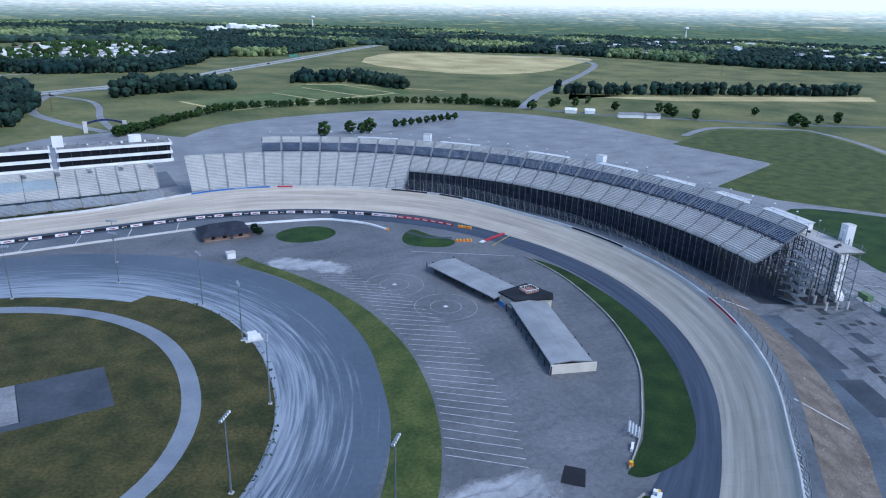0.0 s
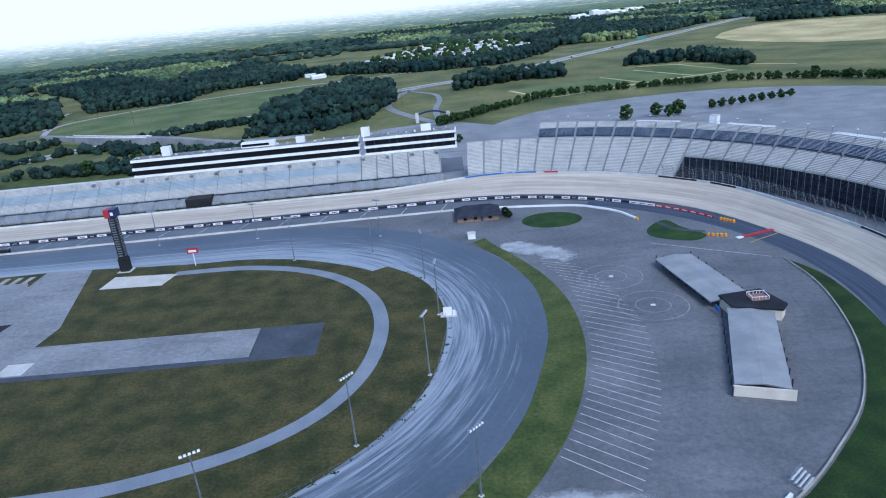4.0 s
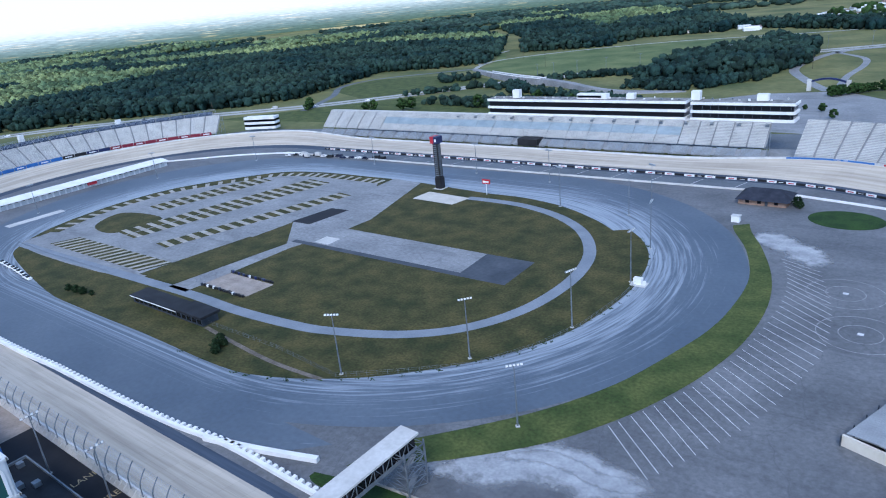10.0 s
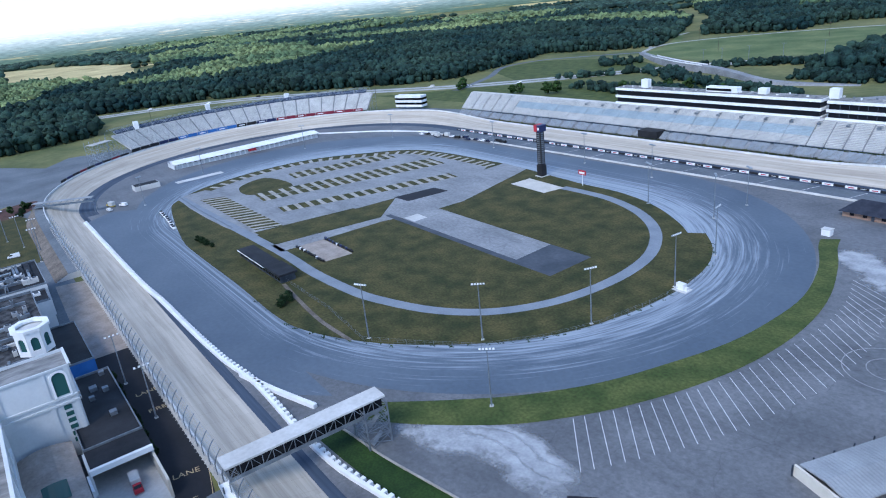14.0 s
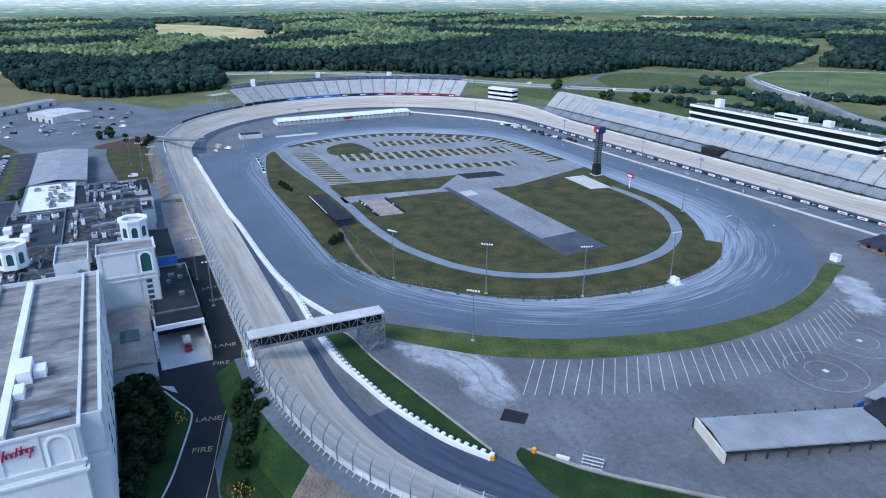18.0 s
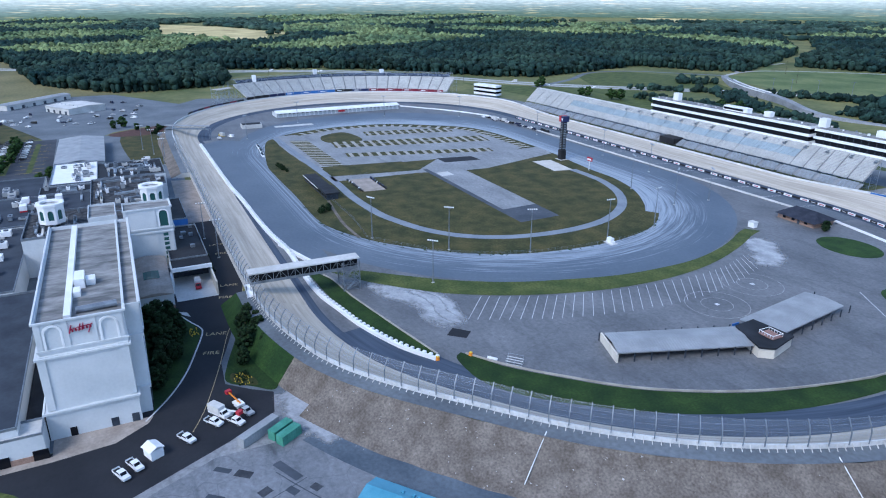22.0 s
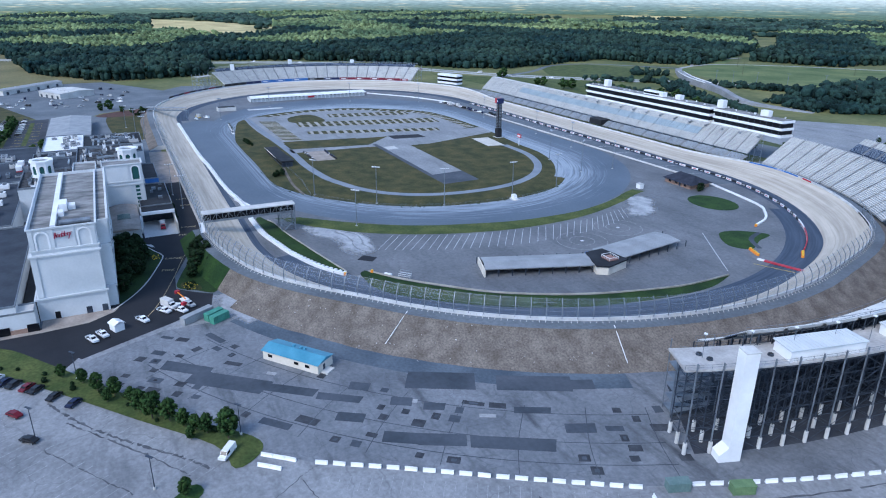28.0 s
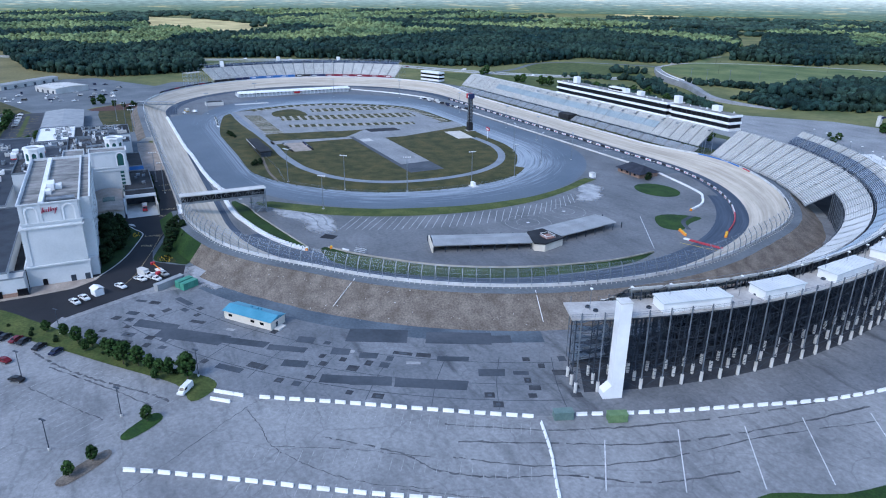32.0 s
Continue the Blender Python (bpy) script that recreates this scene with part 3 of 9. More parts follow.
# banked concrete racing surface, its wall and the bank outside
road = loft([(-17.5, 0.10, 0.0), (-12, 0.12, 0.30), (-6, 0.12, 0.65), (-0.4, 0.12, 1.0)], 0, U_END, 4).ob("road_mile", TRACK, None, "", True)
lane_uv(road, along(0, U_END, 4), (-17.5, -12, -6, -0.4))
tagged(road, "banked pale concrete speedway oval with worn groove", "race track", "", "structure")
wall = loft([(-0.4, -0.5, 1.0), (-0.4, 1.15, 1.0), (0.1, 1.15, 1.0), (0.1, -1.2, 1.0)], 0, U_END, 4).ob("wall_outer", WALL_PAINT)
tagged(wall, "white concrete outer wall of the speedway", "wall", "", "structure")
U_BERM0, U_BERM1 = 62, 480
for a_, b_ in ((0, U_BACK + 106), (U_BACK + 300, U_END)):
    bank_ob = loft([(0.1, -0.1, 1.0), (5.0, -0.35, 1.0)], a_, b_, 4).ob("pavement_walkway", ASPHALT)
    tagged(bank_ob, "grey asphalt service walk outside the wall", "pavement", "", "structure")
s = Soup()
s.grid([[(*mile(u, 5.0 + (11 * k) + 0.5 * noise.noise((u * 0.11, k * 3, 0))), max(0.0, (bank(u) - 0.35) * (1 - k ** 0.9) + (0.5 * noise.noise((u * 0.13, k * 5, 7)) if 0 < k < 1 else 0))) for k in (0, 0.2, 0.4, 0.6, 0.8, 1.0)] for u in along(U_BERM0, U_BERM1, 2.0)])
tagged(s.ob("ground_bank", GRAVEL, None, "", True), "stony gravel bank below the banked turn", "bank", "", "structure")
for a_, b_, mt_, lab_ in ((U_BERM1, U_BACK + 106, GRAVEL, "low gravel slope outside the straight"), (U_BACK + 300, U_END + 46, GRASS_LUSH, "grassy slope below the raised walk"), (U_END + 46, U_END + U_BERM0, GRAVEL, "low gravel slope outside the turn")):
    tagged(loft([(5.0, -0.35, 1.0), (11.0, 0.0, 0.0)], a_, b_, 4).ob("ground_slope", mt_), lab_, "bank", "", "structure")
tagged(loft([(0.13, -0.6, 1.0), (0.35, 0.0, 0.0)], U_BACK + 104, U_BACK + 302, 4).ob("wall_retaining", CONCRETE_PALE), "pale concrete retaining wall above the fire lane", "wall", "", "structure")
for u_ in (U_BACK + 106, U_BACK + 300):
    so = Soup()
    so.add([(*mile(u_, 0.1), 0), (*mile(u_, 11), 0), (*mile(u_, 5), bank(u_) - 0.35), (*mile(u_, 0.1), bank(u_) - 0.1)], [(0, 1, 2, 3)])
    tagged(so.ob("wall_end", CONCRETE_PALE), "pale concrete end of the raised walk", "wall", "", "structure")

# harness track and the infield
sheet("road_harness_side", [(-92, -147.3), (25, -146.8), (99, -144.6), (149, -141.2), (160, -138), (172, -127), (100, -126), (-95, -118), (-104, -132)], 0.064, HARNESS, "blue-grey stone dust beside the back straight wall", "race track")
H1, H2 = (115, -12), (-60, -12)
sheet("road_harness", belt(H1, 121, H2, 112), 0.07, HARNESS, "blue-grey stone dust harness racing oval with pale streaks", "race track")
INFIELD = smooth_line([(171.8, 39.8), (160, 49), (138, 61), (112, 67.5), (85, 68), (30, 73), (0, 72.5), (-40, 70.5), (-70, 62), (-92, 38), (-111, 10), (-117, -20), (-114.5, -50), (-106, -76), (-92, -94), (-75, -103.5), (-12, -115.7), (20, -117.2), (66, -116.8), (112, -117.4), (132, -113.5), (151.5, -104), (166, -93), (181, -77.5), (191, -62.5), (197, -48), (200.8, -28), (201.3, -6), (196.8, 16), (188.5, 32), (177.8, 43.5)], 4)
sheet("ground_infield", INFIELD, 0.12, GRASS_DRY, "dry olive-green mown infield grass", "lawn")
verge = [(181, -131), (195, -121.6), (206, -112), (216.5, -101), (223.5, -91), (231.5, -76), (239, -55), (243.5, -32), (243.8, -6), (239.3, 18.5), (230.3, 43), (223, 58), (219.5, 68)]
inner = smooth_line([(214, 64), (216.5, 57), (226, 38), (233.2, 14), (234.5, -8), (233, -28), (228, -48), (221, -69), (210.5, -88), (198, -104), (184.5, -119)], 4)
sheet("ground_verge", smooth_line(verge, 4) + inner, 0.10, GRASS_MID, "strip of mown green grass outside the harness track", "lawn")
sheet("ground_crescent", smooth_line([(327, 16.3), (332.8, -4), (329, -41), (317, -73), (298, -100), (281.5, -114), (265, -116), (261, -113)], 5)
      + smooth_line([(274, -105), (286, -94), (303, -75), (318, -46), (327, -10)], 5), 0.10, GRASS_DEEP, "crescent of lush dark green lawn beside the apron", "lawn")
sheet("ground_wedge", smooth_line([(176, -136.5), (182.5, -134.8), (189.3, -132.6), (204.8, -130.9), (223.3, -127.5), (243.9, -123.4), (258.8, -120.3)], 5) + smooth_line([(262, -122.5), (251.7, -127.3), (234.7, -132.3), (212.5, -137.3), (182.5, -139.4), (176, -138.2)], 5), 0.12, GRASS_DEEP, "narrow wedge of lush lawn behind the pit wall", "lawn")

# infield paving
strip("pavement_path", [(-95, -92), (-34, -91), (47, -88.4), (83, -89), (112, -87), (127, -84), (149, -75.5), (165, -63), (175, -46), (179.2, -27), (179, -6), (173.3, 14.5), (160, 34), (141, 48), (119, 55.8), (100, 57.5), (84, 57)], 5.0, 0.15, PATH_GREY, "pale grey asphalt service path looping the infield", "path")
sheet("pavement_cross", [(36, -88), (48, -88), (50, -36), (57, -5), (58, 10), (40, 72), (18, 74), (22, -9), (44, -32)], 0.15, ASPHALT_LOT, "pale asphalt service road crossing the infield", "path")
sheet("pavement_runway", [(40, -26), (138.5, -25.6), (137, -5), (40, -5)], 0.17, ASPHALT_LOT, "pale asphalt runway strip in the infield", "pavement")
sheet("pavement_runway_edge", [(44, -29.2), (140, -28.6), (140, -25.4), (44, -26.2)], 0.165, ASPHALT_DARK, "narrow dark asphalt edge of the runway strip", "pavement")
sheet("pavement_runway_end", [(138.4, -28.6), (160, -28.2), (159.3, -4.9), (137, -5.0)], 0.17, ASPHALT_DARK, "dark asphalt pad at the end of the runway", "pavement")
sheet("pavement_pad", [(55.4, 45.7), (56.4, 59.2), (85, 57), (82.7, 44.4)], 0.19, mat("cream_concrete", (0.46, 0.43, 0.385), (0.57, 0.54, 0.49), 6, 0.9, 0.25, 0.8), "cream-white concrete pad at the pylon", "pavement")
sheet("pavement_patch", [(20, -8.5), (24, 16), (36, 17), (33, -8)], 0.19, ASPHALT_NEW, "fresh black asphalt patch", "pavement")
sheet("pavement_square", [(55, -25), (64, -25), (64, -17), (55, -17)], 0.19, CONCRETE_PALE, "square white concrete slab", "pavement")
sheet("pavement_camp", smooth_loop([(-88, -94), (8, -91), (12, -72), (20, -30), (22, 40), (10, 67), (-25, 69), (-50, 66), (-72, 54), (-92, 30), (-107, 5), (-112, -22), (-109, -52), (-100, -76)], 4), 0.14, ASPHALT_LOT, "pale asphalt infield campground", "pavement")


# ---- stands ----
def tier(u0, u1, s0, z0, s1, z1, rows, step=6.0):
    """Stepped rows of benches with a back and an underside."""
    prof = []
    for i in range(rows):
        a, b = s0 + (s1 - s0) * i / rows, s0 + (s1 - s0) * (i + 1) / rows
        z, zn = z0 + (z1 - z0) * i / rows, z0 + (z1 - z0) * (i + 1) / rows
        prof += [(a, z, 0), (a + (b - a) * 0.5, z, 0), (a + (b - a) * 0.5, z + (zn - z) * 0.95, 0), (b, z + (zn - z) * 0.95, 0)]
    prof += [(s1, z1 - 0.8, 0), (s0, z0 - 0.8, 0), (s0, z0, 0)]
    return loft(prof, u0, u1, step)


def sections(parent, u0, u1, count, gap, s0, z0, s1, z1, rows, material, name="seating_section", label=""):
    w = (u1 - u0) / count
    for i in range(count):
        a = u0 + i * w
        o = tier(a + gap / 2, a + w - gap / 2, s0, z0, s1, z1, rows).ob(name, material, parent, label)
        # risers darker than treads; blue tiers get gap shade painted in
        o.data.materials.append(AISLE if name == "lower_section" else RISER_SHADE if material is ALU_BLUE else RISER_BLUE if material is ALU_MID else RISER)
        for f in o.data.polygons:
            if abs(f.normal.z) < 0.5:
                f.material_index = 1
        if gap > 0:
            n = 6
            st = Soup()
            st.grid([[(*mile(x, s0 + (s1 - s0) * k / n), z0 + (z1 - z0) * k / n - 0.35) for x in (a - gap / 2, a + gap / 2)] for k in range(n + 1)])
            st.ob("aisle", AISLE, parent)


def scaffold(parent, u0, u1, bays, cols, name="scaffold_bay", w=0.13, lift=4.0, z0=0.0, piers=None, material=None, posts=False):
    """Frames of steel posts, ledgers and braces: cols are (s, top)."""
    for i in range(bays + 1):
        ua = u0 + (u1 - u0) * i / bays
        ub = u0 + (u1 - u0) * (i + 1) / bays
        so = Soup()
        for j, (c, top) in enumerate(cols):
            p = mile(ua, c)
            if posts and j == len(cols) - 1:
                Soup().bar((*p, z0), (*p, top), w).ob("post", material or SCAFFOLD, parent)
            else:
                so.bar((*p, z0), (*p, top), w)
            if piers:
                Soup().cyl(p.x, p.y, 0, piers, 0.5, n=8).ob("pier", CONCRETE_PALE, parent, "round pale concrete pier")
            levels = [z for z in np.arange(z0 + lift, top, lift)]
            for z in levels:
                if i < bays:
                    so.bar((*p, z), (*mile(ub, c), z), w * 0.42)
                if j + 1 < len(cols) and z < cols[j + 1][1]:
                    so.bar((*p, z), (*mile(ua, cols[j + 1][0]), z), w * 0.42)
            if j + 1 < len(cols):
                lo, hi = z0, z0 + lift
                q = mile(ua, cols[j + 1][0])
                while hi <= max(top, cols[j + 1][1]) + 0.5:
                    so.bar((*(p if hi <= top else q), lo), (*q, min(hi, cols[j + 1][1])), w * 0.34)
                    lo, hi = hi, hi + lift
            if i < bays and j in (0, len(cols) - 1):
                lo = z0
                while lo + lift <= top + 0.5:
                    a, b = ((ua, ub) if (i + int(lo / lift)) % 2 else (ub, ua))
                    so.bar((*mile(a, c), lo), (*mile(b, c), min(lo + lift, top)), w * 0.34)
                    lo += lift
        if len(so.v):
            tagged(so.ob(name, STEEL_DARK if posts else material or SCAFFOLD, parent), "", "", "", "stuff")


def u_front(x):
    return U_FRONT + (mile(U_FRONT).x - x)


# front grandstand
front = thing("grandstand", "long aluminium-bench front grandstand with grey lower rows", "grandstand")
UF0, UF1 = U_FRONT + 1, U_FAR + 18
UM = u_front(155)
sections(front, UF0, UM, 5, 0.9, 13.0, 8.5, 26.0, 19.0, 16, ALU)
for s0_, z0_, s1_, z1_, mt_, nm_ in ((13.0, 8.5, 17.2, 11.9, ALU, "seating_section"), (17.4, 12.05, 22.0, 15.8, ALU_MID, "middle_section"), (22.2, 15.95, 26.0, 19.0, ALU, "top_section")):
    sections(front, UM, u_front(-70), 16, 0.35, s0_, z0_, s1_, z1_, 6, mt_, nm_)
sections(front, u_front(-70), UF1, 5, 0.9, 13.0, 8.5, 26.0, 19.0, 16, ALU)
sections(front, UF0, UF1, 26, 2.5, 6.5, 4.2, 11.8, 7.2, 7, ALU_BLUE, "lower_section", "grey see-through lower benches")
scaffold(front, UF0, UF1, 40, [(7, 3.6), (13, 7.5), (19, 12.5), (26, 18)], lift=4.5)
tagged(loft([(26.0, 18.6, 0), (26.0, 19.0, 0), (30, 19.0, 0), (30, 18.6, 0)], UF0, UF1).ob("walkway", CONCRETE_PALE, front), "")


def suite_block(ua, ub, s0, s1, z0, z1, floors=2):
    t = thing("suite_building", "white stacked hospitality suites with two long bands of dark windows", "building", "suites above the front grandstand")
    cuts = [z0 + (z1 - z0) * f for f in (0, 0.15, 0.42, 0.56, 0.86, 1.0)]
    for i in range(floors * 2 + 1):
        a, b = cuts[i], cuts[i + 1]
        so = Soup()
        ins = 0.0 if i % 2 == 0 else 0.9
        p = [mile(ua + ins, s0 + ins), mile(ub - ins, s0 + ins), mile(ub - ins, s1), mile(ua + ins, s1)]
        so.prism([(q.x, q.y) for q in p][::-1], a, b)
        band = so.ob("wall_band" if i % 2 == 0 else "window_band", WHITE if i % 2 == 0 else GLASS_DARK, t)
        if i % 2 == 1 and ub - ua < 70:
            for k in range(int((ub - ua) / 4.5)):
                m = Soup()
                q = mile(ua + 2 + k * 4.5, s0 + ins - 0.12)
                m.box(q.x - 0.12, q.y - 0.12, a, q.x + 0.12, q.y + 0.12, b)
                m.ob("mullion", STEEL_DARK, band)
    so = Soup()
    p = [mile(ua + 0.6, s0 + 0.6), mile(ub - 0.6, s0 + 0.6), mile(ub - 0.6, s1 - 0.6), mile(ua + 0.6, s1 - 0.6)]
    so.prism([(q.x, q.y) for q in p][::-1], z1 - 0.02, z1 + 0.12)
    so.ob("roof", ROOF_FLAT, t)
    return t


suite_block(u_front(155), u_front(20), 26.5, 38, 18.5, 29.5)
suite_block(u_front(211), u_front(157.5), 27, 38, 18.5, 29.0)

# big grandstand round the near turn
near = thing("grandstand", "huge curved grandstand on open steel scaffolding with two tiers of benches", "grandstand")
UA, UB, UC = 205, 386, U_FRONT - 13
UU = 459
UD = 192
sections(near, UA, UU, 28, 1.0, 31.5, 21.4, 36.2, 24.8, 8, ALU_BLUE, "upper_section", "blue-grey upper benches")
sections(near, UA, UU, 28, 1.0, 36.4, 25.0, 40.0, 27.6, 5, ALU, "top_section", "pale top rows of benches")
sections(near, UA, UB, 20, 1.0, 21.0, 14.2, 30.2, 20.4, 12, ALU, "seating_section")
sections(near, UB, UC, 12, 1.0, 9.0, 6.0, 30.2, 20.4, 24, ALU, "seating_section")
# inner frames in darker steel carry the under-stand shade; outer posts stay lighter
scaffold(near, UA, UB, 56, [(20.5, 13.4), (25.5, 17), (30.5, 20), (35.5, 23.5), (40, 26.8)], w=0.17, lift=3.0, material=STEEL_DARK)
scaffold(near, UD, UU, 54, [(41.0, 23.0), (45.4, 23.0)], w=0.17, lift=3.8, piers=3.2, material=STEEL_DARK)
scaffold(near, UD, UU, 54, [(49.8, 25.3)], w=0.2, lift=3.8, piers=3.2, material=STEEL, posts=True)
tagged(loft([(39.0, 22.9, 0), (39.0, 23.4, 0), (49.5, 23.4, 0), (49.5, 22.9, 0), (39.0, 22.9, 0)], UD - 2, UU).ob("deck", DECK, near), "pale concrete concourse deck")

# added dark panels in place of the shade behind the front posts
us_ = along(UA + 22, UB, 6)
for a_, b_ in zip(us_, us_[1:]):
    loft([(21.7, 0.6, 0), (21.7, 13.0, 0), (21.8, 13.0, 0), (21.8, 0.6, 0)], a_ + 0.1, b_ - 0.1).ob("wind_screen", UNDER_STAND, near, "added dark panel standing for the shaded gaps behind the posts")

for a_ in along(UA + 1, UB, 3.1):
    p = mile(a_, 20.3)
    Soup().bar((*p, 0), (*p, 13.8), 0.11).ob("front_post", STEEL, near)

# far grandstand
far = thing("grandstand", "curved aluminium grandstand over the far turn", "grandstand")
UG0, UG1 = U_FAR + 106, U_FAR + 315
sections(far, UG0, UG1, 20, 1.0, 4.0, 9.5, 25.0, 21.0, 18, ALU)
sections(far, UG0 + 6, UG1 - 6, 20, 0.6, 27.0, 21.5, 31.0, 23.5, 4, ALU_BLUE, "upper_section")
scaffold(far, UG0, UG1, 30, [(4, 9), (12, 13), (20, 17.5), (31, 23)])
scaffold(far, UG1, UG1 + 17, 4, [(8, 9), (16, 13), (24, 17.5), (32, 20)], w=0.2, lift=3.5, material=STEEL_LIGHT)
tagged(loft([(24.0, 17.4, 0), (24.0, 17.7, 0), (32.5, 17.7, 0), (32.5, 17.4, 0)], UG1, UG1 + 17, 4).ob("landing_deck", DECK, far), "pale deck at the end of the far stand")
rl = Soup()
us_ = along(UG0 + 4, UG1 - 2, 4)
for a, b in zip(us_, us_[1:]):
    for z_ in (24.2, 25.0):
        rl.bar((*mile(a, 31.3), z_), (*mile(b, 31.3), z_), 0.12, 4)
    rl.bar((*mile(a, 31.3), 20.5), (*mile(a, 31.3), 25.0), 0.1, 4)
tagged(rl.ob("back_rail", STEEL_LIGHT, far), "pale railing along the back of the stand", "", "", "stuff")


# ---- pavilion ----
def gable_wing(name_parent, a, b, width, eave, ridge):
    a, b = Vector(a), Vector(b)
    d = (b - a).normalized()
    n = Vector((-d.y, d.x)) * width / 2
    so = Soup()
    rows, under = [], []
    k_ = int((b - a).length / 0.45)
    for i in range(k_ + 1):
        c, dz = a.lerp(b, i / k_), 0.07 * (i % 2)
        rows.append([(*(c - n), eave + dz), (*c, ridge + dz), (*(c + n), eave + dz)])
        under.append([(*(c + n), eave - 0.3), (*c, ridge - 0.3), (*(c - n), eave - 0.3)])
    so.grid(rows)
    so.grid(under)
    so.ob("roof", ROOF_METAL, name_parent, "grey standing-seam metal roof")
    return a, b, d, n


pav = thing("paddock_pavilion", "long low open-sided garage with grey metal roof in two angled wings", "pavilion")
gable_wing(pav, (280.4, -69.8), (295.5, -27.3), 13.2, 2.9, 3.7)
gable_wing(pav, (287.3, 20.6), (293, -19), 14.2, 2.9, 3.7)


# ---- track fittings ----
def text_ob(words, size, m, material, name="lettering", parent=None, extrude=0.01):
    cu = bpy.data.curves.new(name, "FONT")
    cu.body, cu.size, cu.align_x, cu.align_y, cu.extrude = words, size, "CENTER", "CENTER", extrude
    tmp = bpy.data.objects.new(name, cu)
    me = bpy.data.meshes.new_from_object(tmp)
    bpy.data.objects.remove(tmp)
    me.materials.clear()
    me.materials.append(material)
    ob = new(name, me)
    if parent is not None:
        ob.parent = parent
    ob.matrix_basis = m
    return ob


def frame_at(u, s, z=0.0):
    """Pose on the mile: x runs along the track, y points outwards."""
    p, q = mile(u, s), mile(u + 0.5, s)
    return pose(p.x, p.y, z, 0, 0, math.degrees(math.atan2(q.y - p.y, q.x - p.x)) - 180)


# catch fence along the back straight and the near turn
fence = thing("catch_fence", "tall galvanised catch fence with curved tops on the outer wall", "fence")
fu = along(U_BACK + 20, U_END + U_FRONT - 120, 5.2)
post0 = None
for i, u in enumerate(fu):
    if post0 is None:
        so = Soup()
        rows = []
        for k in range(9):
            a = k / 8
            yy, zz = 0.35 - 2.4 * max(0, a - 0.45) ** 1.6 * 2.2, 6.3 * a
            rows.append([(-0.11, yy - 0.11, zz), (0.11, yy - 0.11, zz), (0.11, yy + 0.11, zz), (-0.11, yy + 0.11, zz), (-0.11, yy - 0.11, zz)])
        so.grid(rows)
        post0 = so.ob("post", STEEL, fence).data
        bpy.data.objects.remove(fence.children[0])
    ob = new("post", post0)
    ob.parent = fence
    ob.matrix_basis = frame_at(u, 0.2, bank(u) + 0.9)
so = Soup()
for zz, off in ((1.2, 0.25), (2.6, 0.25), (3.9, -0.1), (5.1, -1.0), (6.1, -1.9)):
    pts = [(*mile(u, 0.2 + off + 0.3), bank(u) + 0.9 + zz) for u in fu]
    for a, b in zip(pts, pts[1:]):
        so.bar(a, b, 0.022, 3)
tagged(so.ob("cable", STEEL_LIGHT, fence), "", "", "", "stuff")
rows = []
for u in fu:
    rows.append([(*mile(u, 0.2 + 0.35 - 2.4 * max(0, a - 0.45) ** 1.6 * 2.2), bank(u) + 0.9 + 6.3 * a) for a in (0.15, 0.45, 0.7, 0.85, 1.0)])
so = Soup()
so.grid(rows)
so.ob("chain_link", CHAIN_LINK, fence, "fine see-through wire mesh")

# bracket feet along the wall's back
so = Soup()
for u in along(U_BACK + 20, U_END + U_FRONT - 40, 2.1):
    p, q = mile(u, 0.0), mile(u, 1.3)
    so.bar((*p, bank(u) + 0.95), (*q, bank(u) - 0.2), 0.12)
tagged(so.ob("wall_brace", CONCRETE_PALE), "short pale props behind the outer wall", "brace", "", "stuff")

# pit wall with coloured panels along the front straight
pit = thing("pit_wall", "low pit wall hung with black, white and blue panels", "barrier")
us = along(U_FRONT - 165, u_front(-93), 5.2)
for i, (a, b) in enumerate(zip(us, us[1:])):
    x = mile(a).x
    off = -24.5 if a > U_FRONT - 20 else -24.5 - 0.0 * (U_FRONT - 20 - a)
    pm = WHITE if i % 2 else BLACK
    if a < U_FRONT - 131:
        pm = RED
    elif a < U_FRONT - 114:
        pm = WHITE
    so = Soup()
    p, q, r, t = mile(a, off), mile(b, off), mile(b, off + 0.5), mile(a, off + 0.5)
    so.prism([(v.x, v.y) for v in (p, q, r, t)][::-1], 0.05, 1.15)
    pan = so.ob("panel", pm, pit)
    if pm is WHITE or pm is RED:
        m = frame_at((a + b) / 2, off - 0.03, 0.62)
        bar_ = Soup().box(-1.3, -0.02, -0.22, 1.3, 0.01, 0.22)
        o = bar_.ob("mark", RED if pm is WHITE else WHITE, pan)
        o.matrix_basis = m
    elif i % 4 == 0:
        m = frame_at((a + b) / 2, off - 0.03, 0.62)
        o = Soup().box(-1.1, -0.02, -0.12, 1.1, 0.01, 0.12).ob("mark", WHITE, pan)
        o.matrix_basis = m
# painted banners on the outer wall of the front straight
for u0, u1, mt in ((U_FRONT - 52, U_FRONT - 22, BLUE), (U_FRONT - 22, U_FRONT - 12, BLUE), (U_FRONT - 64, U_FRONT - 56, RED), (U_FRONT - 138, U_FRONT - 118, BLACK), (U_FRONT - 159, U_FRONT - 145, BLACK), (U_FRONT - 260, U_FRONT - 228, BLACK), (U_FRONT - 340, U_FRONT - 318, RED)):
    o = loft([(-0.44, 0.25, 1), (-0.44, 1.12, 1)], u0, u1, 3).ob("wall_banner", mt)
    tagged(o, "painted advertising band on the speedway wall", "banner", "wall banners")
